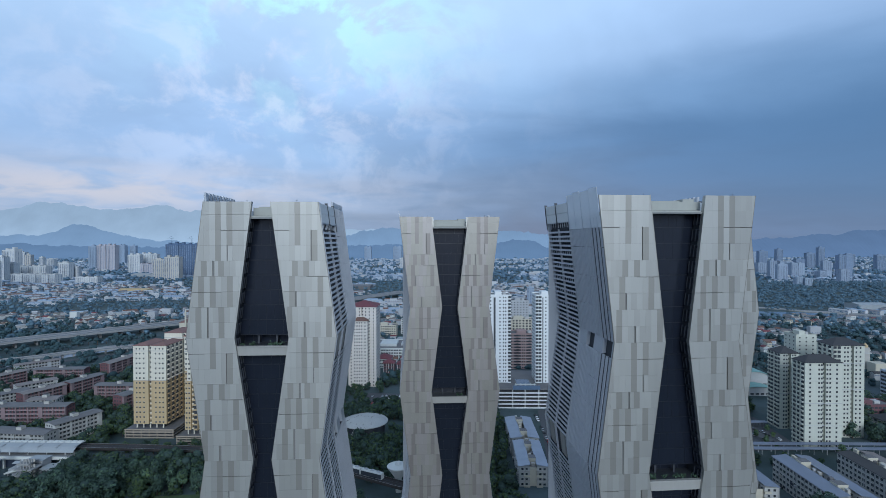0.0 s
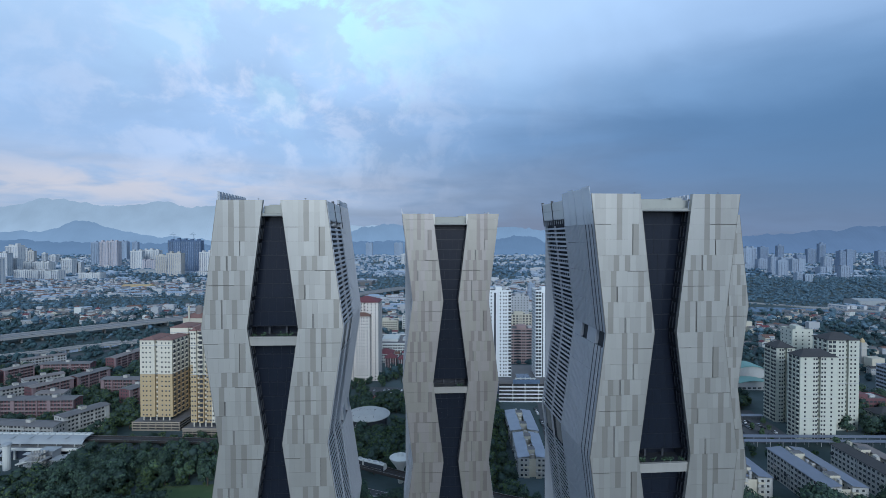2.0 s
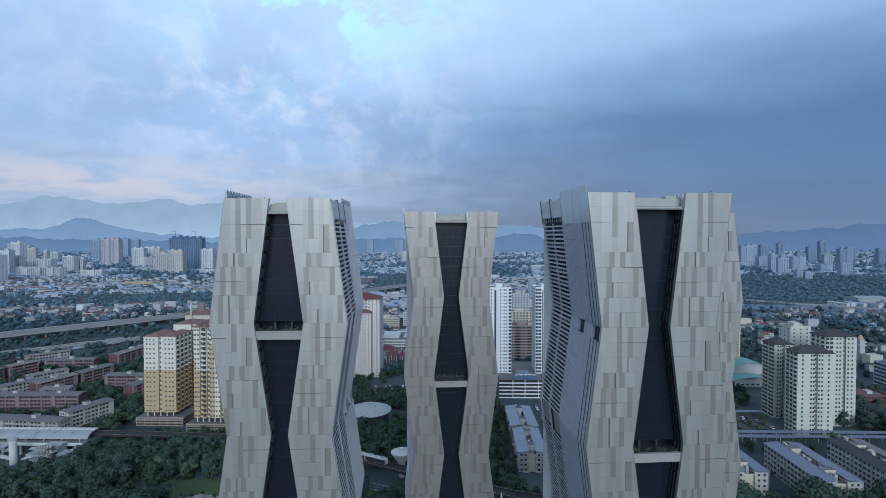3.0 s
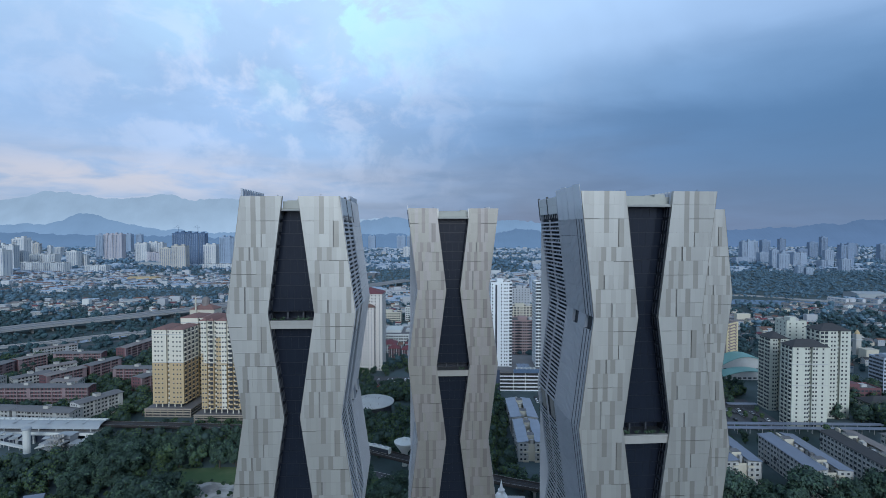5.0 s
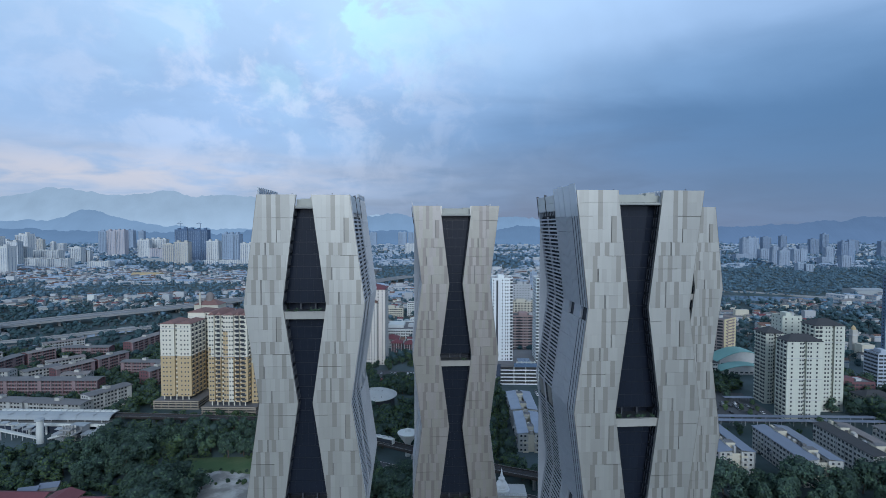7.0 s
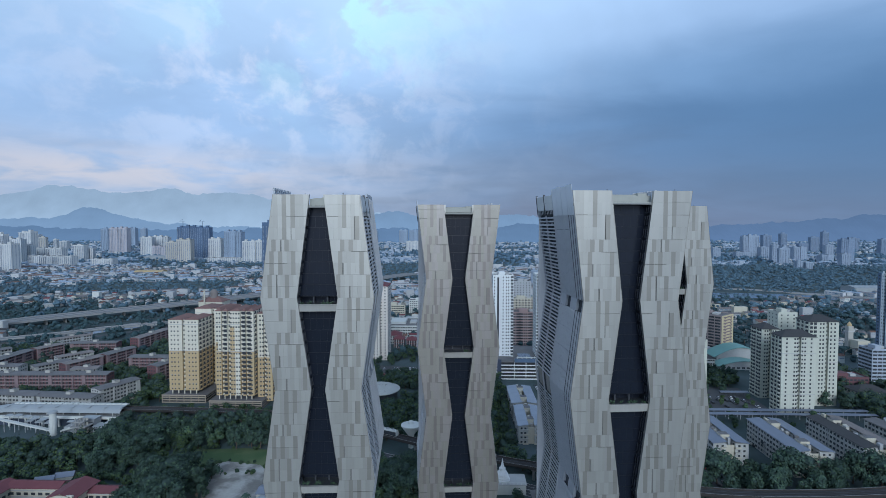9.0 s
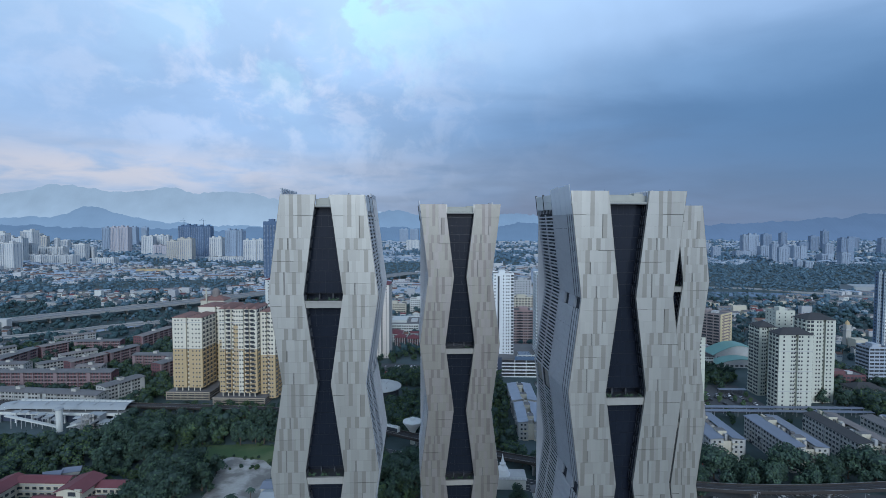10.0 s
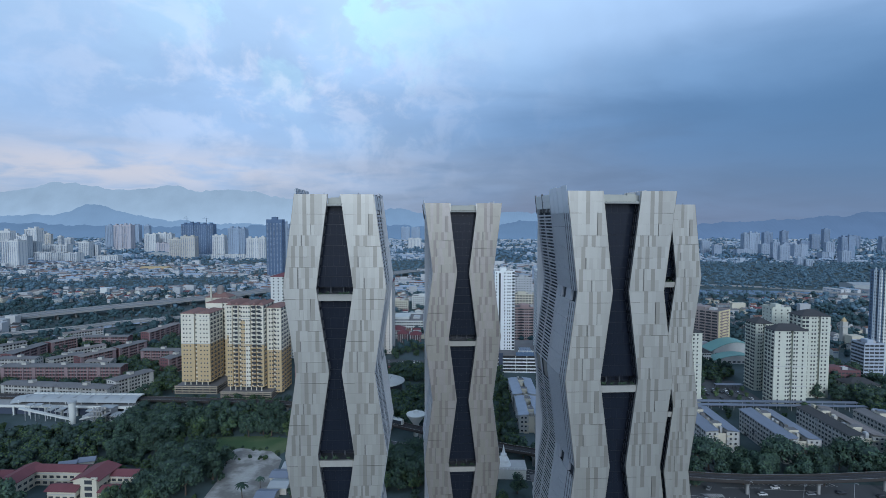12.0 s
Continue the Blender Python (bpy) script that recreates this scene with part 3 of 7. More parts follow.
                    g.solid([(*p, zb) for p in ring2(zb)], [(*p, zt) for p in ring2(zt)], FRAME_DARK)
        part("return_glazing", g, ob, kind="stuff")
    # sky terraces: beam, slab and planting
    for t in terr:
        w = half(t - 2) - WING + 0.3
        g = Geo()
        g.box(-w, w, 0.55, 1.0, t - 3.55, t - 1.75, BEAM)
        g.box(-w, w, 0.35, 1.1, t - 1.95, t - 1.70, BEAM)
        # Slab, and the columns below, coloured dark for the shade inside the recess.
        g.box(-w, w, 1.1, 6.0, t - 2.2, t - 1.9, FRAME_DARK)
        part("terrace_beam", g, ob, "pale concrete beam across the gap")
        g = Geo()
        for q in range(9):
            xx = -w + 0.8 + (2 * w - 1.6) * q / 8
            if rng.random() < 0.6:
                for _ in range(30):
                    c = Vector((xx + rng.gauss(0, 0.35), 1.9 + rng.gauss(0, 0.3), t - 1.75 + abs(rng.gauss(0, 0.3))))
                    d, e = Vector((rng.gauss(0, 1), rng.gauss(0, 1), rng.gauss(0, 1))).normalized() * 0.22, Vector((rng.gauss(0, 1), rng.gauss(0, 1), rng.gauss(0, 1))).normalized() * 0.16
                    g.face([c - d, c + e, c + d, c - e], LEAF_B)
        part("planting", g, ob, "green shrubs on the terrace", kind="stuff")
        for q in range(2):
            g = Geo()
            xx = -w * 0.35 + w * 0.7 * q
            g.box(xx - 0.2, xx + 0.2, 4.4, 4.8, t - 1.9, t + 0.2, FRAME_DARK)
            part("terrace_column", g, ob)
    # side faces: ribbed cladding and louvred bays, swinging with the facets
    for s in (-1, 1):
        clad, louv = ((0.3, y1 * 0.52), (y1 * 0.52, y1)) if s < 0 else ((y1 * 0.53, y1), (0.3, y1 * 0.53))
        f = lambda z, e: s * (half(z) + e)

        def plank(g, e0, e1, ya, yb, z1, z2, m):
            """A piece of the leaning side between two depths and two heights."""
            ring = lambda z: [(f(z, e0), ya), (f(z, e1), ya), (f(z, e1), yb), (f(z, e0), yb)][::s]
            g.solid([(*p, z1) for p in ring(z1)], [(*p, z2) for p in ring(z2)], m)

        for k in range(len(LEVELS) - 1):
            hi, lo = LEVELS[k], LEVELS[k + 1]
            # recessed openings under a terrace level on the clad bays
            zt = hi - (2.9 if (k in (1, 3) and wide_top) or (k in (2, 4) and not wide_top) else 3.7 if k == 0 and s < 0 else 0.0)
            for j in range(2):
                a = clad[0] + (clad[1] - clad[0]) * (0, 0.54)[j] + 0.1
                b = clad[0] + (clad[1] - clad[0]) * (0.54, 1)[j] - 0.1
                g = Geo()
                nrow = max(1, round((zt - lo) / (ROW * 2)))
                for q in range(nrow):
                    z1 = lo + (zt - lo) * q / nrow + 0.035
                    z2 = lo + (zt - lo) * (q + 1) / nrow - 0.035
                    if s > 0 or j == 1:
                        plank(g, -0.3, 0.0, a, b, z1, z2, PANEL_SIDE)
                        n = int((b - a) / 0.75)
                        for i in range(1, n):
                            yy = a + (b - a) * i / n
                            plank(g, -0.02, 0.07, yy - 0.05, yy + 0.05, z1, z2, PANEL_SIDE)
                    else:
                        # the bay nearest the front is split by tall slits
                        edges = (0.0, 0.10, 0.155, 0.28, 0.335, 0.47, 0.525, 1.0)
                        for u0, u1 in zip(edges[::2], edges[1::2]):
                            plank(g, -0.3, 0.0, a + (b - a) * u0, a + (b - a) * u1, z1, z2, PANEL_SIDE)
                        for u0, u1 in zip(edges[1::2], edges[2::2]):
                            plank(g, -0.2, -0.02, a + (b - a) * u0, a + (b - a) * u1, z1, z2, FRAME_DARK)
                        for u in (0.62, 0.71, 0.8, 0.89):
                            plank(g, -0.02, 0.07, a + (b - a) * u - 0.05, a + (b - a) * u + 0.05, z1, z2, PANEL_SIDE)
                part("side_cladding", g, ob, "bluish grey ribbed metal side cladding")
                for u in ((0.165, 0.345, 0.535, 0.99) if s < 0 and j == 0 else (0.99,)):
                    g = Geo()
                    yy = a + (b - a) * u
                    plank(g, -0.2, 0.10, yy - 0.09, yy + 0.09, lo + 0.1, zt - 0.1, PANEL_SIDE)
                    part("side_fin", g, ob)
            if zt < hi and k:
                n = clad[1] - clad[0]
                for ya, yb in ((clad[0], clad[0] + 0.5), (clad[0] + n * 0.27, clad[0] + n * 0.535), (clad[0] + n * 0.76, clad[1])):
                    g = Geo()
                    plank(g, -0.9, -0.05, ya, yb, zt, hi, PANEL_SIDE)
                    part("side_pier", g, ob)
            # louvred bays between deep upright fins
            gap = 4.6 if (k in (2, 4) and wide_top) or (k in (1, 3) and not wide_top) else 0.0
            zh = hi - (5.6 if k == 0 else 0.2 + gap)
            g = Geo()
            z = lo + 0.25
            while z < zh - 0.3:
                plank(g, -0.08, 0.03, louv[0] + 0.2, louv[1] - 0.1, z, z + 0.42, LOUVRE)
                z += ROW / 3
            part("louvres", g, ob, "horizontal metal sun louvres", kind="stuff")
            g = Geo()
            for q in range(1, 12):
                yy = louv[0] + (louv[1] - louv[0]) * q / 12
                plank(g, -0.5, -0.3, yy - 0.05, yy + 0.05, lo + 0.2, zh, FRAME_DARK)
            z = lo + 0.25
            while z < zh - 1.0:
                plank(g, -0.75, -0.62, louv[0] + 0.2, louv[1] - 0.1, z + 0.3, z + 0.8, PANEL_SIDE)
                z += ROW
            plank(g, -1.05, -0.85, louv[0] + 0.2, louv[1] - 0.1, lo + 0.2, zh - 0.1, LOUVRE_WALL)
            part("louvre_backing", g, ob, kind="stuff")
            for j in range(3):
                yy = louv[0] + (louv[1] - louv[0]) * j / 2
                yy = min(max(yy, louv[0] + 0.2), louv[1] - 0.2)
                g = Geo()
                plank(g, -0.3, 0.12, yy - 0.12, yy + 0.12, lo, hi, PANEL_SIDE)
                part("fin", g, ob)
            if gap:
                for j in range(2):
                    g = Geo()
                    yy = louv[0] + (louv[1] - louv[0]) * (0.12 + 0.5 * j)
                    plank(g, -0.9, -0.1, yy, yy + (louv[1] - louv[0]) * 0.2, zh, hi, BEAM)
                    part("side_pier", g, ob)
    # crown: pale panels over the louvres, tall mesh screens over the cladding, roof deck and plant room
    zt, zc = LEVELS[0], LEVELS[0] - 4.1
    for s in (-1, 1):
        clad, louv = ((0.3, y1 * 0.52), (y1 * 0.52, y1)) if s < 0 else ((y1 * 0.53, y1), (0.3, y1 * 0.53))
        f = lambda z, e: s * (half(z) + e)
        for j in range(2):
            a = louv[0] + (louv[1] - louv[0]) * j / 2 + 0.25
            b = louv[0] + (louv[1] - louv[0]) * (j + 1) / 2 - 0.25
            g = Geo()
            for q0, q1 in ((zc, zc + 1.9), (zc + 1.96, zt - 0.2)):
                plank(g, -0.3, 0.15, a, b, q0, q1, CROWN)
            part("crown_panel", g, ob)
            g = Geo()
            for q in range(6):
                yy = a + (b - a) * q / 5
                plank(g, -0.05, 0.05, yy - 0.06, yy + 0.06, zc - 1.2, zc - 0.02, LOUVRE)
            plank(g, -0.08, 0.1, a, b, zc - 0.15, zc - 0.02, LOUVRE)
            part("crown_railing", g, ob)
            g = Geo()
            plank(g, -0.3, 0.3, b + 0.12, b + 0.3, zc - 1.5, zt + 0.3, FRAME_DARK)
            part("crown_fin", g, ob)
        for j in range(2):
            a = clad[0] + (clad[1] - clad[0]) * (0, 0.54)[j] + 0.15
            b = clad[0] + (clad[1] - clad[0]) * (0.54, 1)[j] - 0.15
            if s < 0:
                for q in range(2):
                    g = Geo()
                    ya, yb = a + (b - a) * q / 2 + 0.06, a + (b - a) * (q + 1) / 2 - 0.06
                    plank(g, 0.02, 0.08, ya, yb, zt - 5.8, zt + (1.5, 1.25)[q], MESH)
                    plank(g, -0.12, 0.12, yb - 0.02, yb + 0.1, zt - 5.8, zt + 1.2, SCREEN)
                    part("mesh_screen", g, ob, "pale perforated metal screen at the crown")
            if s < 0 and wide_top:
                continue
            g = Geo()
            plank(g, -0.12, 0.01, a, b, zt - 0.1, zt + 0.3, SCREEN)
            part("roof_kerb", g, ob)
            for q in range(5):
                g = Geo()
                yy = a + (b - a) * (q + 0.5) / 5
                hh = 1.75 if s < 0 else 1.3
                wd = (b - a) * 0.066
                x0, x1 = sorted((f(zt, -0.45), f(zt, 0.01)))
                g.solid([(x0, yy - wd, zt - 1), (x1, yy - wd, zt - 1), (x1, yy + wd, zt - 1), (x0, yy + wd, zt - 1)],
                        [(x0, yy - wd - 0.25, zt + hh), (x1, yy - wd - 0.25, zt + hh), (x1, yy + wd - 0.25, zt + hh - 0.2), (x0, yy + wd - 0.25, zt + hh - 0.2)], SCREEN)
                part("screen_blade", g, ob, "tall pale metal blade above the roof edge")
    g = Geo()
    w = half(zt - 3.2)
    g.box(-w + 0.3, w - 0.3, 0.4, y1 - 0.3, zt - 3.3, zt - 3.0, ROOFDECK)
    part("roof_deck", g, ob)
    g = Geo()
    wi = half(zt) - WING + 0.4
    g.box(-wi, wi, 2.5, 2.9, zt - 2.6, zt - 1.05, PLANT)
    g.box(-wi * 0.72, wi * 0.8, 4.0, 12.0, zt - 3.0, zt - 0.75, PLANT)
    g.box(wi * 0.45, wi * 0.85, 3.0, 5.0, zt - 2.6, zt - 0.5, PLANT)
    part("plant_room", g, ob, "pale rooftop plant room")
    g = Geo()
    g.box(-wi, wi * 0.86, 0.9, 3.3, zt - 3.05, zt - 2.72, PLANT)
    part("gap_canopy", g, ob, "thin pale canopy slab over the glass")
    g = Geo()
    for s in (-1, 1):
        g.box(s * (w - 5) - 4.2, s * (w - 5) + 4.2, 0.32, 0.38, zt - 3, zt - 0.1, PANEL_LIGHT)
    g.box(-w + 0.3, w - 0.3, y1 - 0.6, y1 - 0.3, 0, zt - 1.2, PANEL_SIDE)
    part("rear_wall", g, ob)
    # masts on the parapet
    g = Geo()
    for xx, hh in ((half(zt) - 4.2, 0.7), (-half(zt) + WING - 1.0, 0.5)):
        g.box(xx - 0.03, xx + 0.03, 0.5, 0.56, zt - 0.5, zt + hh * 0.6, FRAME_DARK)
        g.box(xx - 0.25, xx + 0.25, 0.5, 0.56, zt + hh * 0.4, zt + hh * 0.45, FRAME_DARK)
    part("mast", g, ob)
    return ob


tower(-37.0, 102.0, 34.0, False, 3, "tall pale silver-panelled tower with dark glass gap, narrow at the roof", 0.0, 142.6, 4.0, (14.35, 10.95, 9.2))
tower(-0.9, 150.0, 34.0, True, 5, "tall tower with grey-beige panels and an hourglass of dark glass", 0.0, 141.8, 5.0, (14.15, 11.15, 8.95), (PANEL_M_DARK, PANEL_M_LIGHT, PANEL_BEIGE))
tower(40.7, 97.2, 34.0, True, 8, "tall pale-panelled tower with bluish louvred side, wide at the roof", 0.3, 143.2, 6.0, (14.8, 11.8, 9.6))
tower(70.6, 148.0, 34.0, False, 11, "tall silver-panelled tower partly hidden behind its neighbour", -1.2, 141.3, 5.0, (14.35, 11.4, 9.2))

# ---------------- ground, roads, hills ----------------
def sheet(name, pts, z, material, label, category="", kind="structure"):
    g = Geo()
    ring = [(x, y) for x, y in pts]
    g.solid([(*p, z - 0.3) for p in ring], [(*p, z) for p in ring], material)
    return whole(name, g, label, category, kind=kind)


def ribbon(name, pts, width, z0, z1, material, label, zs=None, category="", kind="structure"):
    """A strip of road or deck that follows a line of points; zs: height of its top at each."""
    g = Geo()
    sides = []
    for i, p in enumerate(pts):
        a, b = Vector(pts[max(i - 1, 0)]), Vector(pts[min(i + 1, len(pts) - 1)])
        d = (b - a).normalized()
        sides.append(Vector((-d.y, d.x)) * width / 2)
    for i in range(len(pts) - 1):
        p, q = Vector(pts[i]), Vector(pts[i + 1])
        za, zb = (zs[i], zs[i + 1]) if zs else (z1, z1)
        t = z1 - z0
        ring = [p - sides[i], q - sides[i + 1], q + sides[i + 1], p + sides[i]]
        hz = [za, zb, zb, za]
        g.solid([(v.x, v.y, h - t) for v, h in zip(ring, hz)], [(v.x, v.y, h) for v, h in zip(ring, hz)], material)
    return whole(name, g, label, category, kind=kind)


def smooth(pts, n=6):
    """A rounded line through a few points."""
    out = []
    for i in range(len(pts) - 1):
        p0, p1, p2, p3 = (Vector(pts[max(min(j, len(pts) - 1), 0)]) for j in (i - 1, i, i + 1, i + 2))
        for k in range(n):
            t = k / n
            v = 0.5 * (2 * p1 + (p2 - p0) * t + (2 * p0 - 5 * p1 + 4 * p2 - p3) * t * t + (3 * p1 - p0 - 3 * p2 + p3) * t ** 3)
            out.append(tuple(v))
    out.append(tuple(pts[-1]))
    return out


g = Geo()
g.box(-5200, 5200, -900, 4950, -2.0, 0.0, GROUND)
whole("ground", g, "wide green and grey valley floor under the city", "ground", kind="structure")


def ridge(name, dist, base, bumps, material, label):
    """A far mountain range; bumps: bearing, height, width."""
    g = Geo()
    n = 1500
    prev = None
    for i in range(n + 1):
        a = -1.15 + 2.3 * i / n
        h = base
        for b, hh, w in bumps:
            h += hh * math.exp(-((a - b) / w) ** 2)
        h += 26 * noise.noise(Vector((a * 16, dist * 0.01, 0))) + 17 * noise.noise(Vector((a * 50, dist * 0.02, 3))) + 9 * noise.noise(Vector((a * 140, dist * 0.02, 7))) + 5 * noise.noise(Vector((a * 420, dist * 0.02, 9)))
        r = dist
        x, y = r * math.tan(a) if abs(a) < 0.9 else r * math.tan(math.copysign(0.9, a)), r
        cur = ((x, y - 300, -2), (x, y - 120, h * 0.62), (x, y, max(h, 2)))
        if prev:
            for k in range(2):
                g.face([prev[k], cur[k], cur[k + 1], prev[k + 1]], material)
        prev = cur
    return whole(name, g, label, "mountains", kind="structure")


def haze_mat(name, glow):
    # Aerial haze: hills glow a set blue by themselves, brighter towards the foot.
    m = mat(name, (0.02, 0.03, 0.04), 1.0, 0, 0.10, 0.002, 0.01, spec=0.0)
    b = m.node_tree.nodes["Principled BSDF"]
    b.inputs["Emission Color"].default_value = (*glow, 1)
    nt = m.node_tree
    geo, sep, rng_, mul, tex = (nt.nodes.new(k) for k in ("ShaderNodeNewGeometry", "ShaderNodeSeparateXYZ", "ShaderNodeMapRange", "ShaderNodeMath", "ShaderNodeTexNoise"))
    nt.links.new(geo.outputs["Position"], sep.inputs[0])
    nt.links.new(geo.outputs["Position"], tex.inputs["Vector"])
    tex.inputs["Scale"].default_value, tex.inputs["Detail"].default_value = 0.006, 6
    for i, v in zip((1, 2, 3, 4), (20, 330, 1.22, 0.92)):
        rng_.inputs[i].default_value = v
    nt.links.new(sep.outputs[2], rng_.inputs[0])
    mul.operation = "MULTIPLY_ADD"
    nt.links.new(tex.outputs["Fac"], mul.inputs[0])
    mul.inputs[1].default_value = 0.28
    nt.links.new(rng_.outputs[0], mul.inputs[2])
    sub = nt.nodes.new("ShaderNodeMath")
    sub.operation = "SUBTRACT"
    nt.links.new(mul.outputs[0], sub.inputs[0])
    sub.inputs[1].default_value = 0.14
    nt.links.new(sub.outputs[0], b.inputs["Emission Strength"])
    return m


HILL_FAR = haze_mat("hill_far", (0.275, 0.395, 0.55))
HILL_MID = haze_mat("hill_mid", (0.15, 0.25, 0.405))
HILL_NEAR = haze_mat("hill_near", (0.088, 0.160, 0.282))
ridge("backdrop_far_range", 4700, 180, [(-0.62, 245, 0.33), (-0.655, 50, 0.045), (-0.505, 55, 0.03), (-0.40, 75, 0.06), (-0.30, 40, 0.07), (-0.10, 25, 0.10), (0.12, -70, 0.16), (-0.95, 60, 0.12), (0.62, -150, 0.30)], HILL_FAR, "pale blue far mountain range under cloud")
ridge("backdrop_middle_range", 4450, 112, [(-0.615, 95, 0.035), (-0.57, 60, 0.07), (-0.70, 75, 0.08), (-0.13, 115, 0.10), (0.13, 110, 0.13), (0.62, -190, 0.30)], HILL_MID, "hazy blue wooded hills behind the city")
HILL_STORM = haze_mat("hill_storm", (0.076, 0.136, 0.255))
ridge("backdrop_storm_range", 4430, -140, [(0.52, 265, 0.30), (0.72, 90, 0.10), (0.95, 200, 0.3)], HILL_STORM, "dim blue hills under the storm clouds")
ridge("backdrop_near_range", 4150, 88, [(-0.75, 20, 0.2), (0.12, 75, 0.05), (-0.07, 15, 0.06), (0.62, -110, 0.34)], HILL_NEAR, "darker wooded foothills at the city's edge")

sheet("grass_field", [(-170, 252), (-140, 249), (-108, 251), (-102, 262), (-104, 277), (-130, 280), (-166, 276)], 0.05, GRASS, "mown green playing field beside the trees")
sheet("bare_lot", [(-126, 196), (-98, 196), (-99, 225), (-103, 248), (-112, 258), (-132, 262), (-143, 256), (-136, 240), (-128, 222)], 0.06, DIRT, "bare grey sandy lot with puddles")
LRT = smooth([(-420, 329), (-330, 326), (-232, 324), (-180, 322), (-122, 317), (-80, 302), (-46, 285), (-26, 274.5), (21, 252), (39, 245), (80, 229), (121, 219.5), (162, 218.5), (212, 223.5), (300, 236), (420, 250)])
ribbon("road", smooth([(-60, 276), (-30, 263), (20, 241), (60, 224), (110, 210), (165, 204), (215, 208), (320, 222), (420, 236)]), 13, -0.2, 0.08, ASPHALT, "dark asphalt dual road along the railway")
ribbon("road", smooth([(72, 425), (66, 360), (60, 300), (62, 262), (60, 222)]), 9, -0.2, 0.07, ASPHALT, "narrow street with parked cars beside flats")
ribbon("road", smooth([(130, 330), (132, 280), (126, 230), (112, 190)]), 14, -0.2, 0.09, ASPHALT, "side street joining the main junction")


def lane_lines():
    """Painted edge and lane lines on the main road."""
    line = smooth([(-60, 276), (-30, 263), (20, 241), (60, 224), (110, 210), (165, 204), (215, 208), (320, 222), (420, 236)])
    for off, dash in ((-6.0, 1), (6.0, 1), (-0.25, 1), (0.25, 1), (-3.1, 3), (3.1, 3)):
        g = Geo()
        for i in range(len(line) - 1):
            a, b = Vector(line[i]), Vector(line[i + 1])
            d = (b - a).normalized()
            nrm = Vector((-d.y, d.x))
            n = max(1, int((b - a).length / 2.5))
            for k in range(n):
                if dash > 1 and k % dash:
                    continue
                p, q = a + (b - a) * k / n + nrm * off, a + (b - a) * (k + 1) / n + nrm * off
                w = nrm * 0.11
                g.face([(*(p - w), 0.10), (*(q - w), 0.10), (*(q + w), 0.10), (*(p + w), 0.10)], MARK)
        whole("lane_line", g, "worn white painted line on the road", kind="structure")


sheet("road", [(98, 190), (300, 196), (300, 224), (240, 222), (214, 229), (160, 233), (138, 240), (112, 238), (100, 222)], 0.045, ASPHALT, "wide grey asphalt junction under the railway")
lane_lines()
for k in range(18):
    g = Geo()
    g.box(-0.1, 0.1, -2.3, 2.3, 0.0, 0.02, MARK)
    whole("bay_line", g, "white parking bay line on asphalt", kind="structure", at=pose(146 + k * 2.6, 229.5 - k * 0.05, 0.06, rz=28))
for x, y, n, rz in ((112, 232, 16, 5), (104, 226, 14, 70), (128, 226, 18, 40), (140, 224, 22, 2), (165, 222.5, 26, -3), (150, 213.5, 30, 3), (112, 221, 12, 60), (107, 214, 20, 66), (182, 214, 22, 5)):
    g = Geo()
    g.box(-n / 2, n / 2, -0.13, 0.13, 0.0, 0.02, MARK)
    whole("stop_line", g, "worn white painted line on the junction", kind="structure", at=pose(x, y, 0.06, rz=rz))
for k in range(7):
    g = Geo()
    g.box(-0.12, 0.12, -5.5, 5.5, 0.0, 0.02, MARK)
    whole("box_hatch", g, "faded hatch line of the junction box", kind="structure", at=pose(118 + k * 2.2, 209.5, 0.10, rz=38))
for k in range(5):
    g = Geo()
    g.box(-0.12, 0.12, -6.0, 6.0, 0.0, 0.02, MARK)
    whole("box_hatch", g, "faded hatch line of the junction box", kind="structure", at=pose(119 + k * 2.6, 209.5, 0.125, rz=-38))

# ---------------- neighbouring buildings ----------------
PODIUM = mat("podium_tan", (0.30, 0.255, 0.205), 0.85, 0, 0.12, 0.12, 2.0, streak=0.1)
FOOT = []      # built-over ground: no trees or houses there


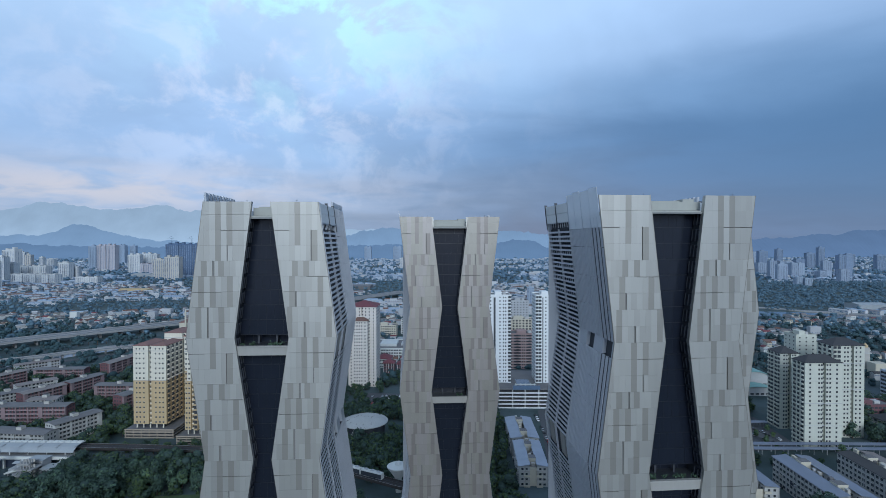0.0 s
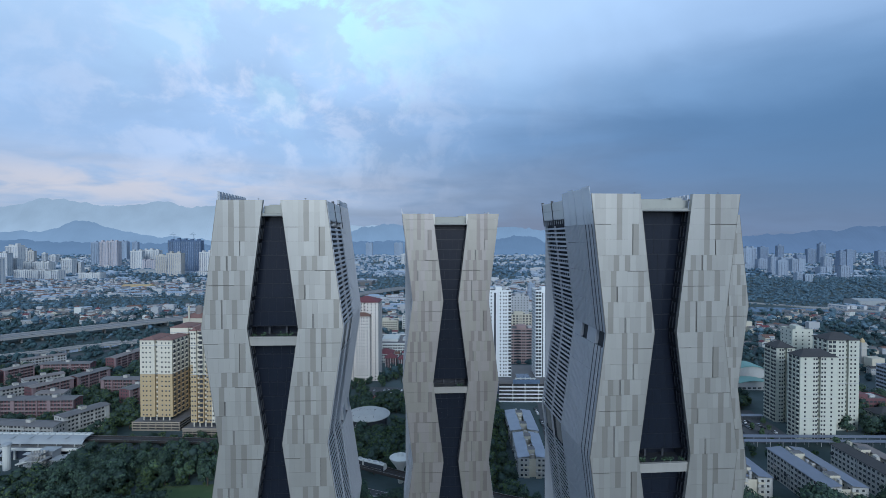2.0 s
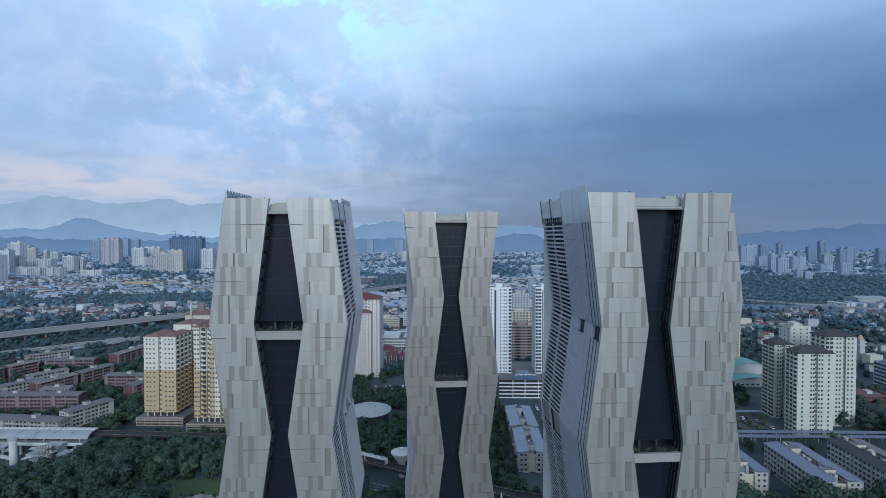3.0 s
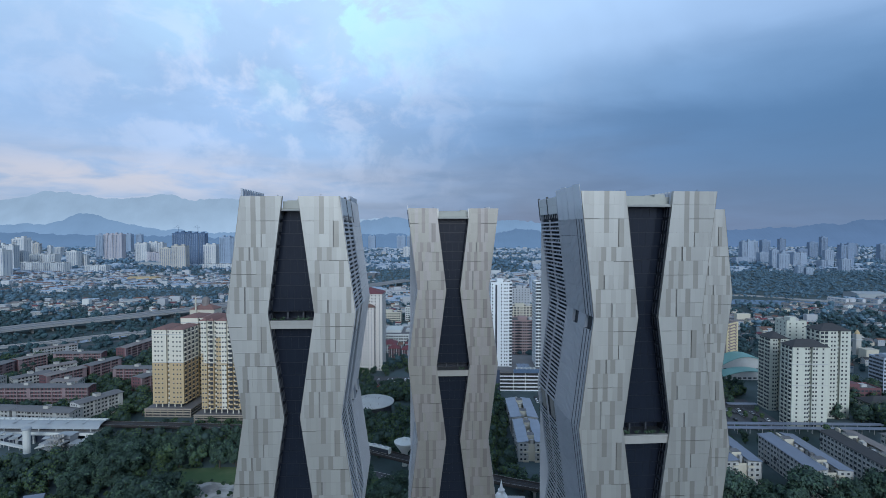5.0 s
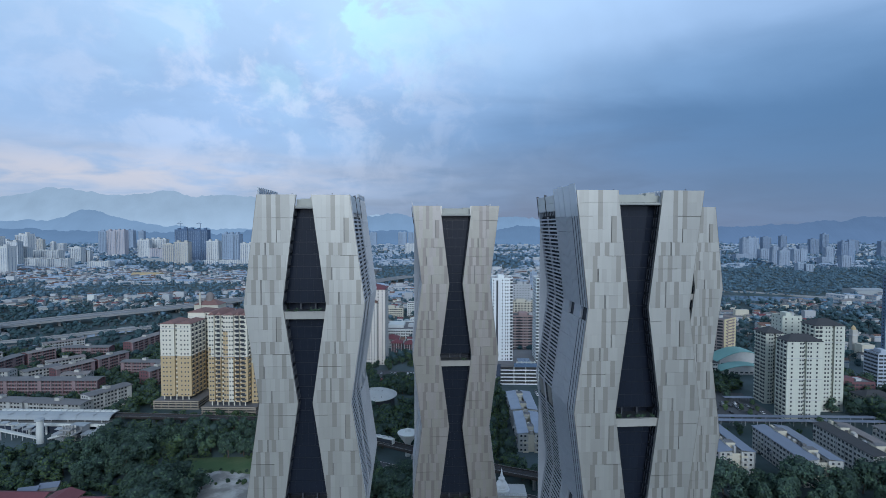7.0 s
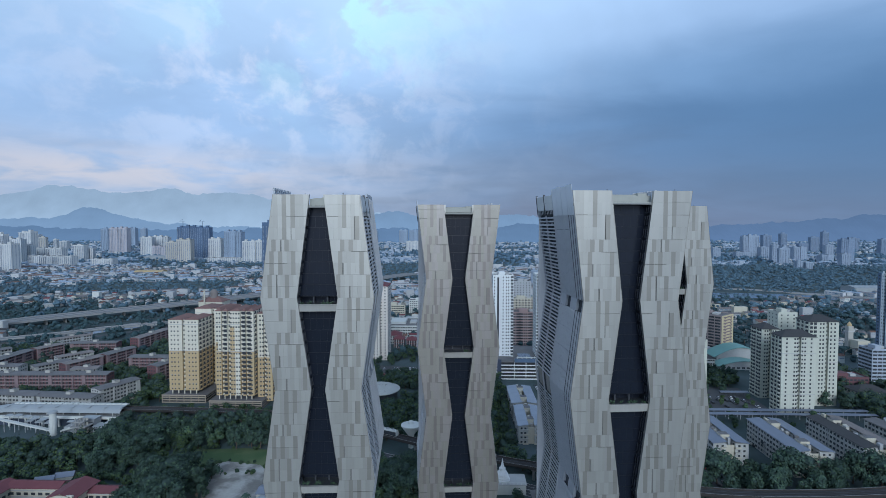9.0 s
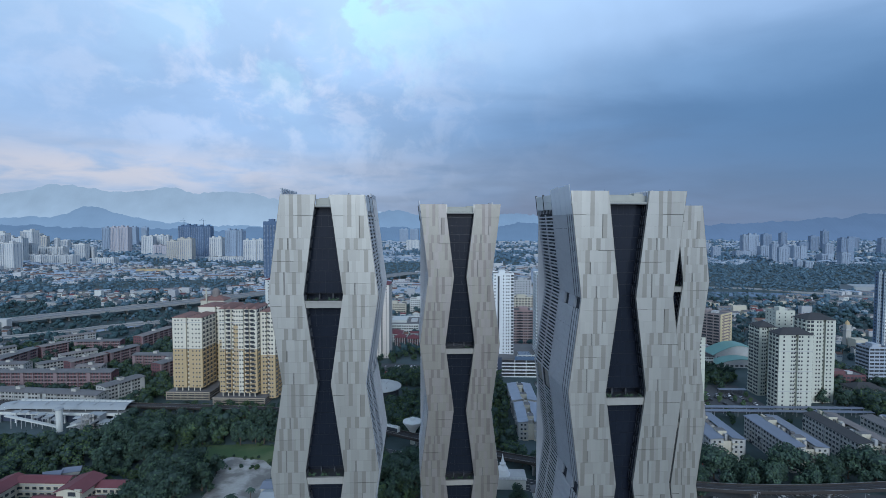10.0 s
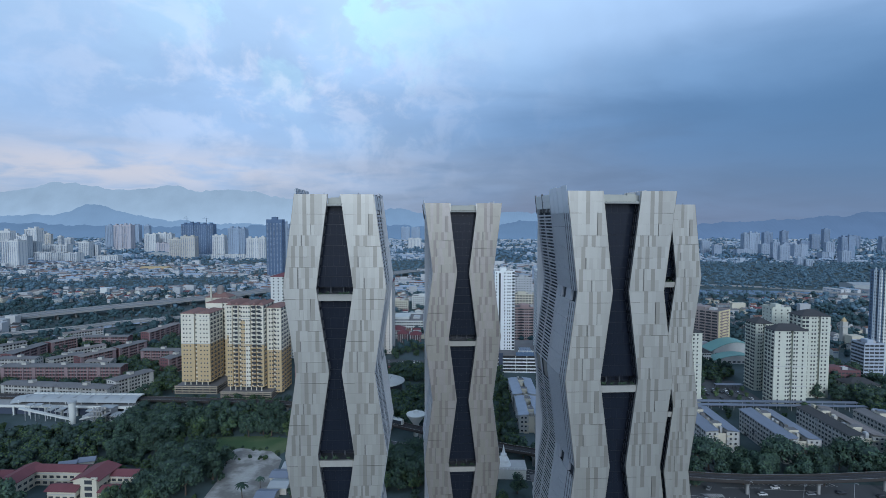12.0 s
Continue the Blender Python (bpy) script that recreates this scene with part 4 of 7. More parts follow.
def slab_block(x0, x1, y0, y1, floors, fh, wall, label, base=0.0, roof=None, rise=4.0, cols=6, side=6, w=1.2, h=1.2, group="apartment blocks", low=None, low_floors=0, ledge=True, bands=(), name="apartment_building", rot=0.0, pilotis=0.0, xs=None, recess=(), twin_roof=False, ribs=(), ends=0, balconies=(), side_balconies=0, end_wall=None, bays=()):
    """An upright apartment block with rows of real window boxes on the two faces that show, and on the right or left end."""
    cx, cy = (x0 + x1) / 2, (y0 + y1) / 2
    FOOT.append((x0 - 2, x1 + 2, y0 - 2, y1 + 2))
    ob = thing(name, label, "building", group, pose(cx, cy, 0, rz=rot))
    a, b = (x1 - x0) / 2, (y1 - y0) / 2
    z = base + pilotis
    top = z + floors * fh
    back = -b + (1.8 if recess else 0.0)
    cuts = [-a]
    for q in recess:
        cuts += [-a + 2 * a * q - 1.0, -a + 2 * a * q + 1.0]
    cuts.append(a)
    bodies = [(-a, a, back, b)] + ([(cuts[k], cuts[k + 1], -b, back) for k in range(0, len(cuts), 2)] if recess else [])
    for x_0, x_1, y_0, y_1 in bodies:
        g = Geo()
        if low_floors:
            zs = z + low_floors * fh
            g.box(x_0, x_1, y_0, y_1, z, zs, low)
            g.box(x_0 + 0.03, x_1 - 0.03, y_0 + 0.03, y_1 - 0.03 if y_1 == b else y_1, zs, top, wall, top=ROOFGREY)
        else:
            g.box(x_0, x_1, y_0, y_1, z, top, wall, top=ROOFGREY)
        part("wall", g, ob)
    for q in recess:
        g = Geo()
        xx = -a + 2 * a * q
        for k in range(floors):
            g.box(xx - 0.98, xx + 0.98, back - 0.5, back - 0.02, z + k * fh, z + k * fh + 0.9, wall)
            g.box(xx - 0.8, xx + 0.8, back - 0.06, back + 0.1, z + k * fh + 1.0, z + k * fh + 2.4, WIN)
        part("stair_recess", g, ob, kind="stuff")
    for q in ribs:
        g = Geo()
        xx = -a + 2 * a * q
        g.box(xx - 0.25, xx + 0.25, -b - 0.35, -b + 0.1, z, top, wall)
        part("rib", g, ob)
    s_end = ends or (1 if cx < 0 else -1)
    stacks = [("y", -a + 2 * a * q) for q in balconies] + [("x", -b + 2 * b * q) for q in spread(side_balconies)]
    ready = {}
    for axis, c in stacks:
        for k in range(floors):
            paint = wall if k >= low_floors else low
            if (axis, paint.name) not in ready:
                g = Geo()
                if axis == "y":
                    g.box(-1.1, 1.1, -0.05, 0.1, 0.85, fh - 0.35, WIN)
                    g.box(-1.25, 1.25, -0.9, 0.02, 0.0, 0.85, paint)
                else:
                    g.box(*sorted((-s_end * 0.1, s_end * 0.05)), -1.1, 1.1, 0.85, fh - 0.35, WIN)
                    g.box(*sorted((-s_end * 0.02, s_end * 0.9)), -1.25, 1.25, 0.0, 0.85, paint)
                ready[axis, paint.name] = g.mesh("balcony")
            p = part("balcony", ready[axis, paint.name], ob)
            p.location = (c, -b, z + k * fh) if axis == "y" else (s_end * a, c, z + k * fh)
    for u0, u1, f0, f1, paint in bays:
        g = Geo()
        g.box(-a + 2 * a * u0, -a + 2 * a * u1, -b - 0.04, -b + 0.05, z + f0 * fh, z + f1 * fh, paint)
        part("painted_bay", g, ob)
    if end_wall:
        g = Geo()
        g.box(*sorted((s_end * (a - 0.02), s_end * (a + 0.35))), -b - 0.05, b + 0.05, z, top + 0.6, end_wall)
        part("end_wall", g, ob)
        for k in range(floors):
            g = Geo()
            g.box(*sorted((s_end * a, s_end * (a + 0.5))), -b * 0.75, b * 0.75, z + k * fh + 1.1, z + k * fh + 2.2, MAUVE)
            part("window_band", g, ob)
    if pilotis:
        for q in spread(max(2, int(2 * a / 4))):
            for yy in (-b + 0.4, b - 0.4):
                g = Geo()
                xx = -a + 2 * a * q
                g.box(xx - 0.3, xx + 0.3, yy - 0.3, yy + 0.3, base, z, wall)
                part("column", g, ob)
        g = Geo()
        g.box(-a * 0.8, a * 0.8, -b * 0.8, b * 0.8, base, z, FRAME_DARK)
        if base > 0:
            # Dark box imitates the shade in the gaps between podium decks.
            g.box(-a - 2.5, a + 5.5, -b - 1.5, b, 0.0, base - 0.5, FRAME_DARK)
            for zz in (0.1, base * 0.34, base * 0.67, base - 0.5):
                d = Geo()
                d.box(-a - 4, a + 7, -b - 4, b + 2, zz, zz + 0.5, PODIUM, top=ROOFGREY)
                d.box(-a - 4, a + 7, -b - 4.15, -b - 4, zz, zz + 0.95, PODIUM)
                part("podium_deck", d, ob)
            for k in range(7):
                d = Geo()
                xx = -a - 3.6 + (2 * a + 10) * k / 6
                d.box(xx - 0.25, xx + 0.25, -b - 3.9, -b - 3.4, 0.0, base - 0.4, PODIUM)
                part("podium_column", d, ob)
        part("podium", g, ob)
    lg = LEDGE if ledge else None
    g = Geo()
    g.windows("-y", -a, a, -b, z, floors, fh, xs or spread(cols, 0.02), w, h, material=WIN, ledge=lg)
    part("front_glazing", g, ob, kind="stuff")
    g = Geo()
    s = ends or (1 if cx < 0 else -1)
    g.windows("+x" if s > 0 else "-x", -b, b, s * a, z, floors, fh, spread(side, 0.02), w, h, material=WIN, ledge=lg)
    part("end_glazing", g, ob, kind="stuff")
    for q in bands:
        g = Geo()
        zz = z + q * fh
        g.box(-a - 0.12, a + 0.12, -b - 0.12, b + 0.12, zz - 0.25, zz + 0.1, LEDGE)
        part("string_course", g, ob)
    g = Geo()
    if roof and twin_roof:
        for k in range(0, len(cuts), 2):
            g.hip(cuts[k], cuts[k + 1], -b, b, top + 0.25, rise, roof, over=0.4)
    elif roof:
        g.hip(-a, a, -b, b, top + 0.25, rise, roof)
    else:
        for x_0, x_1, y_0, y_1 in ((-a, a, -b, -b + 0.3), (-a, a, b - 0.3, b), (-a, -a + 0.3, -b, b), (a - 0.3, a, -b, b)):
            g.box(x_0, x_1, y_0, y_1, top, top + 1.0, wall)
        g.box(-a * 0.4, a * 0.2, -b * 0.5, b * 0.5, top, top + 3.0, wall)
        g.box(a * 0.35, a * 0.6, -b * 0.3, b * 0.3, top, top + 2.0, LEDGE)
    part("roof", g, ob)
    return ob


# cream and ochre apartment group beside the station
OCHRES = "cream and ochre apartments"
slab_block(-221, -198, 362.6, 386, 16, 3.38, IVORY, "cream and ochre apartment block with twin red roofs", base=6.0, pilotis=2.6, roof=ROOFROSE, rise=1.9, xs=(0.1, 0.2, 0.32, 0.68, 0.8, 0.9), recess=(0.5,), twin_roof=True, side=8, w=0.95, h=1.0, low=OCHRE, low_floors=9, group=OCHRES, bands=(9, 15), side_balconies=4)
slab_block(-213, -184, 388, 410, 18, 3.4, IVORY, "taller cream apartment block with red roof corners", base=6.0, roof=ROOFROSE, rise=1.8, xs=(0.62, 0.72, 0.82, 0.92), recess=(0.5,), twin_roof=True, side=9, w=1.3, low=OCHRE, low_floors=9, group=OCHRES, bands=(14, 17), side_balconies=4)
slab_block(-179.8, -151.5, 352, 376, 19, 3.3, IVORY, "large cream and ochre apartment block with red roof", base=5.5, pilotis=3, roof=ROOFROSE, rise=1.9, xs=(0.04, 0.11, 0.41, 0.48, 0.55, 0.62, 0.94), recess=(0.18, 0.35, 0.68, 0.82), twin_roof=True, side=7, w=1.1, h=1.05, low=OCHRE, low_floors=10, group=OCHRES, bands=(10, 16), balconies=(0.26, 0.75, 0.89), side_balconies=3, bays=((0.385, 0.5, 10, 15.5, OCHRE), (0.51, 0.63, 0, 9.6, IVORY), (0.0, 0.06, 10, 12, OCHRE)))
slab_block(-151, -140, 358, 382, 20, 3.3, IVORY, "cream and ochre apartment wing set back from its neighbour", base=2.5, xs=(0.2, 0.38, 0.62, 0.8), recess=(0.5,), side=8, w=1.1, low=OCHRE, low_floors=10, group=OCHRES, roof=ROOFROSE, rise=1.8, side_balconies=4)
slab_block(-134, -113, 372, 394, 14, 3.2, PINKBR, "brown apartment block beside the railway", cols=6, side=6, balconies=(0.3, 0.7))
slab_block(-188, -150, 470, 495, 26, 3.1, WHITE, "white apartment tower with red roof behind the cream blocks", roof=ROOFRED, cols=8, side=6, recess=(0.35, 0.65))
# white tower with a red roof beyond the first office tower
PALEROSE = mat("paint_pale_rose", (0.64, 0.59, 0.535), 0.8, 0, 0.08, 0.12, 3.0, streak=0.06)
slab_block(-97, -71, 490, 516, 25, 2.95, PALEROSE, "slim white apartment tower with a red hipped roof", roof=ROOFRED, rise=5, xs=(0.1, 0.25, 0.4, 0.62, 0.75, 0.9), recess=(0.5,), side=8, w=1.1, ledge=False)
slab_block(-91.5, -78.0, 482, 489.8, 21, 2.95, PALEROSE, "lower front wing of the red-roofed apartment tower", roof=ROOFRED2, rise=3, xs=(0.14, 0.3, 0.46, 0.62, 0.84), side=3, w=1.0, ledge=False)
# white twin towers on a car park podium
ROSEBR = mat("paint_rose_brown", (0.36, 0.25, 0.235), 0.8, 0, 0.08, 0.12, 3.0, streak=0.06)
TWINS = "white twin towers"
# FRAME_DARK bays are flat strips standing in for shaded recesses.
slab_block(30, 48.5, 446, 468, 25, 2.92, TWINWHITE, "slim white residential tower on a car park podium", base=16, xs=(0.08, 0.5, 0.66, 0.76), balconies=(0.93,), side=6, w=0.95, h=1.2, group=TWINS, ledge=False, bays=((0.21, 0.30, 0, 24.5, FRAME_DARK),))
slab_block(69, 88, 446, 468, 25, 2.92, TWINWHITE, "slim white residential tower with balconies on podium", base=16, xs=(0.45, 0.66, 0.76), balconies=(0.07, 0.2, 0.93), side=7, w=0.95, h=1.2, group=TWINS, ledge=False, bays=((0.30, 0.34, 0, 24.5, FRAME_DARK),))
slab_block(58, 90, 560, 583, 12, 3.05, ROSEBR, "pinkish brown apartment slab with balcony bands", cols=7, side=5, w=3.2, h=1.5, ledge=False, bands=range(1, 12), balconies=(0.3, 0.7), ribs=(0.02, 0.5, 0.98))
slab_block(57, 91, 588, 603, 16, 3.0, CREAM, "cream apartment slab with a lattice of deep balconies", cols=9, side=4, w=2.0, h=1.7, ledge=False, ribs=(0.02, 0.24, 0.5, 0.76, 0.98))
slab_block(66, 88, 620, 645, 22, 2.95, GREYWALL, "pale grey apartment slab with narrow windows", cols=6, side=4, w=1.0, ledge=False)
# white flats with dark roofs
FLATS = "white flats"
slab_block(228.5, 252.3, 349, 362, 19, 2.92, FLATWHITE, "white twenty-storey flats with dark hipped roof", roof=ROOFDARK, rise=4.2, xs=(0.14, 0.38, 0.45, 0.6, 0.68, 0.86), recess=(0.52,), side=2, w=1.1, h=1.25, group=FLATS, bands=(5, 10, 15), side_balconies=3)
slab_block(259.5, 281, 368, 384, 21, 3.0, FLATWHITE, "white flats with dark hipped roof and balcony columns", roof=ROOFDARK, rise=4.2, xs=(0.38, 0.48, 0.74, 0.87), recess=(0.62,), side=2, w=1.1, h=1.25, group=FLATS, bands=(11, 17), side_balconies=3, balconies=(0.07, 0.2))
slab_block(233.9, 247, 384, 399, 19, 2.85, FLATWHITE, "white flats with dark roof behind the others", roof=ROOFDARK, rise=4, xs=(0.2, 0.34, 0.66, 0.8), recess=(0.5,), side=2, w=1.1, h=1.2, group=FLATS, bands=(9, 16), side_balconies=4)
slab_block(261.4, 277, 410, 425, 21, 2.97, FLATWHITE, "white flats with flat roof tanks behind the group", cols=3, side=3, w=1.1, h=1.1, group=FLATS)
CORRIDOR = mat("paint_grey_brown", (0.27, 0.225, 0.215), 0.8, 0, 0.08, 0.12, 3.0, streak=0.06)
YELLOWISH = mat("paint_straw", (0.60, 0.50, 0.31), 0.8, 0, 0.08, 0.12, 3.0, streak=0.06)
slab_block(243.7, 287.7, 532.2, 558.2, 13, 3.1, CORRIDOR, "long brown corridor flats with a straw yellow end wall", cols=13, side=3, w=2.4, h=1.7, rot=-50, ends=1, end_wall=YELLOWISH, ledge=False, balconies=(0.12, 0.28, 0.44, 0.6, 0.76, 0.92), ribs=(0.02, 0.2, 0.36, 0.52, 0.68, 0.84, 0.98), side_balconies=2)
slab_block(160, 177.2, 351, 366, 18, 2.95, FLATWHITE, "white flats standing close behind the office towers", roof=ROOFDARK, rise=4, xs=(0.2, 0.36, 0.64, 0.8), recess=(0.5,), ends=1, side=4, w=1.1, h=1.2, group=FLATS, bands=(10, 16))
slab_block(372.5, 404, 437, 452, 31, 2.95, BLUEGLASS, "tall blue and white tower with ribbon windows", cols=5, side=4, w=1.4, ledge=False, ribs=(0.02, 0.3, 0.34, 0.62, 0.66, 0.98))
for x in (373.1, 379.0):
    slab_block(x, x + 3.2, 435.2, 436.9, 31, 2.95, WHITE, "white stair shaft on the blue tower's face", xs=(0.5,), side=1, w=1.0, ledge=False)
for y0, y1 in ((437.4, 440.2), (443.2, 446.4)):
    slab_block(371.5, 372.45, y0, y1, 31, 2.95, TWINWHITE, "white upright strip on the blue tower's end face", cols=1, side=1, w=0.5, ledge=False)
slab_block(353.5, 371.0, 430, 446, 9, 3.1, BLUEGREY, "blue-grey mid-rise block with ribbon windows beside the blue tower", cols=4, side=4, w=3.6, h=1.6, ledge=False)
slab_block(150, 166, 380, 400, 19, 2.85, WHITE, "narrow white flats behind the silver towers", cols=4, side=5)


def frame_of(p, q):
    """A pose at p whose x runs towards q, and the length between."""
    p, q = Vector(p), Vector(q)
    d = q - p
    return pose(p.x, p.y, 0, rz=math.degrees(math.atan2(d.y, d.x))), d.length


def walkup(p, q, width, floors, wall, roof, label, pier=None, group="walk-up flats", fh=2.75):
    """Long low flats: open corridors with parapets on the face between p and q, piers, stair blocks, shallow roof with eaves."""
    m, n = frame_of(p, q)
    ob = thing("walk_up_flats", label, "building", group, m)
    pv, qv = Vector(p), Vector(q)
    nv = Vector((-(qv - pv).y, (qv - pv).x)).normalized() * width
    xs, ys = [v.x for v in (pv, qv, pv + nv, qv + nv)], [v.y for v in (pv, qv, pv + nv, qv + nv)]
    FOOT.append((min(xs) - 3, max(xs) + 3, min(ys) - 3, max(ys) + 3))
    h = floors * fh
    g = Geo()
    g.box(0, n, 1.3, width - 0.2, 0, h, wall)
    part("wall", g, ob)
    for k in range(floors):
        g = Geo()
        z = k * fh
        g.box(0.1, n - 0.1, 0.1, 1.3, max(z - 0.12, 0.0), z + 0.06, PLASTER)
        if k:
            g.box(0.1, n - 0.1, 0.05, 0.2, z, z + 0.95, pier or wall)
        part("corridor", g, ob)
    g = Geo()
    g.windows("-y", 0, n, 1.3, 0, floors, fh, spread(max(3, int(n / 2.6))), 1.5, 1.4)
    part("front_glazing", g, ob, kind="stuff")
    g = Geo()
    for s, xx in (("+x", n), ("-x", 0)):
        g.windows(s, 1.3, width - 0.2, xx, 0, floors, fh, spread(3, 0.1), 1.1, 1.2)
    part("end_glazing", g, ob, kind="stuff")
    cnt = max(2, int(n / 9))
    for k in range(cnt + 1):
        xx = 0.35 + (n - 0.7) * k / cnt
        wide = 0.35 if k % 3 else 1.4
        xx = min(max(xx, wide), n - wide)
        g = Geo()
        g.box(xx - wide, xx + wide, 0.0, 1.32, 0, h, pier or wall)
        part("pier", g, ob)
    g = Geo()
    g.gable(0, n, 0, width, h, 1.0, roof, wall, over=0.8, along="x")
    part("roof", g, ob)
    for k in range(max(1, int(n / 28))):
        g = Geo()
        xx = n * (k + 0.5) / max(1, int(n / 28))
        g.box(xx - 1.8, xx + 1.8, width * 0.35, width * 0.7, h, h + 3.0, PLASTER, top=ROOFGREY)
        part("water_tank", g, ob)
    return ob


RED = "brick-red walk-up flats with grey roof and open corridors"
PALE = "pale walk-up flats with grey roof and dark windows"
for p, q, n, wall, pier, lab in (
        ((-383, 379), (-284, 383), 5, BRICKRED, MAUVE, RED), ((-350, 342), (-307, 338), 4, DINGY, DINGY, PALE),
        ((-305, 338), (-262, 334), 4, DINGY, DINGY, PALE), ((-409, 421), (-410, 464), 5, BRICKRED, MAUVE, RED),
        ((-408, 467), (-399, 490), 5, BRICKRED, MAUVE, RED), ((-395, 492), (-350, 496), 5, BRICKRED, MAUVE, RED),
        ((-368, 414), (-354, 437), 4, DINGY, DINGY, PALE), ((-372, 446), (-355, 470), 4, DINGY, DINGY, PALE),
        ((-407, 403), (-375, 405), 5, DINGY, DINGY, PALE), ((-339, 413), (-327, 443), 5, BRICKRED, MAUVE, RED),
        ((-326, 447), (-318, 478), 5, BRICKRED, MAUVE, RED), ((-324, 397), (-304, 400), 5, DINGY, DINGY, PALE),
        ((-301, 439), (-263, 439), 5, BRICKRED, MAUVE, RED), ((-262, 344), (-250, 373), 5, DINGY, DINGY, PALE)):
    walkup(p, q, 11, n, wall, ROOFTAN if int(p[0]) % 3 == 0 else ROOFGREY, lab, pier)
for p, q, n, wall, pier, lab in (
        ((-446, 449), (-436, 470), 5, DINGY, DINGY, PALE), ((-339, 518), (-334, 572), 5, BRICKRED, MAUVE, RED),
        ((-318, 545), (-280, 545), 6, PLASTER, CREAM, PALE), ((-257, 409), (-250, 436), 5, BRICKRED, MAUVE, RED),
        ((-435, 520), (-411, 548), 4, PLASTER, GREYWALL, PALE), ((-470, 400), (-425, 402), 4, BRICKRED, MAUVE, RED),
        ((-480, 368), (-400, 372), 5, BRICKRED, MAUVE, RED), ((-470, 335), (-362, 338), 4, DINGY, DINGY, PALE),
        ((-500, 430), (-460, 434), 5, BRICKRED, MAUVE, RED)):
    walkup(p, q, 11, n, wall, ROOFTAN if int(p[0]) % 3 == 0 else ROOFGREY, lab, pier)


def row_flats(cx, y0, y1, w, floors, roofs, label, rot=0.0, fh=2.8):
    """Two parallel wings of five-storey flats with sheet roofs and a stair court between them."""
    ob = thing("row_flats", label, "building", "row flats", pose(cx, y0, 0, rz=rot))
    FOOT.append((cx - w / 2 - 2, cx + w / 2 + 2, y0 - 2, y1 + 2))
    n, h = y1 - y0, floors * fh
    ww = w * 0.37
    for s in (-1, 1):
        a, b = sorted((s * w / 2, s * (w / 2 - ww)))
        g = Geo()
        g.box(a, b, 0, n, 0, h, DINGY)
        part("wing", g, ob)
        g = Geo()
        g.windows("-x" if s < 0 else "+x", 0, n, s * w / 2, 0, floors, fh, spread(int(n / 2.9)), 1.75, 1.5, ledge=LEDGE)
        g.windows("+x" if s < 0 else "-x", 0, n, s * (w / 2 - ww), 0, floors, fh, spread(int(n / 4)), 1.2, 1.2)
        g.windows("-y", a, b, 0, 0, floors, fh, (0.3, 0.7), 1.2, 1.2, ledge=LEDGE)
        part("wing_glazing", g, ob, kind="stuff")
        for k in range(int(n / 7) + 1):
            g = Geo()
            yy = min(k * 7, n - 0.3)
            g.box(s * w / 2 - 0.25, s * w / 2 + 0.25, yy, yy + 0.3, 0, h + 0.1, GREYWALL)
            part("pier", g, ob)
        g = Geo()
        lo, hi = s * (w / 2 + 0.6), s * (w / 2 - ww - 0.3)
        ring = [(lo, -0.6, h + 0.1), (hi, -0.6, h + 1.1), (hi, n + 0.6, h + 1.1), (lo, n + 0.6, h + 0.1)][::-s]
        g.solid(ring, [(x, y, z + 0.18) for x, y, z in ring], roofs[0 if s < 0 else 1])
        part("roof", g, ob)
    for k in range(2):
        g = Geo()
        yy = n * (0.22 + 0.56 * k)
        g.box(-w / 2 + ww, w / 2 - ww, yy - 2.5, yy + 2.5, 0, h + 2.4, CREAM, top=ROOFGREY)
        part("stair_block", g, ob)
    rng = random.Random(int(cx))
    for k in range(9):
        g = Geo()
        xx, yy = rng.uniform(-w / 2 + ww, w / 2 - ww - 1.5), n * (k + rng.random()) / 9
        g.box(xx, xx + rng.uniform(1.2, 2.4), yy, yy + rng.uniform(1.2, 3), 0.0, h + rng.uniform(0.6, 2.0), rng.choice((PLASTER, GREYWALL, CREAM, ROOFGREY)))
        part("roof_tank", g, ob)
    for k in range(10):
        g = Geo()
        s = rng.choice((-1, 1))
        yy, z = rng.uniform(1, n - 2), fh * rng.randrange(floors) + 0.3
        g.box(*sorted((s * w / 2, s * (w / 2 + 0.8))), yy, yy + rng.uniform(1.5, 3), z, z + rng.uniform(0.8, 1.6), rng.choice((FRAME_DARK, PLASTER, GREYWALL, ROOFDARK)))
        part("window_cage", g, ob)
    g = Geo()
    g.box(-w / 2 + ww + 0.05, w / 2 - ww - 0.05, 0.8, 1.1, 0, h * 0.92, CREAM)
    part("court_screen", g, ob)
    for k in range(floors):
        for s in (-1, 1):
            g = Geo()
            a, b = sorted((s * (w / 2 - ww - 0.2), s * (w / 2 - ww + 3.0)))
            g.box(a, b, -0.9, 0.8, k * fh + 0.02, k * fh + 0.9, PLASTER if k % 2 else CREAM)
            part("balcony", g, ob)
    return ob


BLUEROW = "white five-storey row flats with faded blue sheet roofs"
row_flats(44, 291, 328, 15.5, 4, (ROOFPALE, ROOFPALE), BLUEROW, -1.5)
row_flats(45, 333, 372, 17, 4, (ROOFPALE, ROOFPALE), BLUEROW, 0.0)
row_flats(150, 262, 304, 19, 5, (ROOFBLUE, ROOFBLUE), BLUEROW, 0.0)
row_flats(189, 252, 300, 20, 5, (ROOFBLUE, ROOFBLUE), BLUEROW, 0.0)
row_flats(229, 258, 306, 20, 5, (ROOFDARK, ROOFTAN), "white row flats with dark and grey sheet roofs", 0.0)
row_flats(268, 262, 310, 20, 4, (ROOFGREY, ROOFBLUE), "white row flats with weathered grey sheet roofs", 0.0)

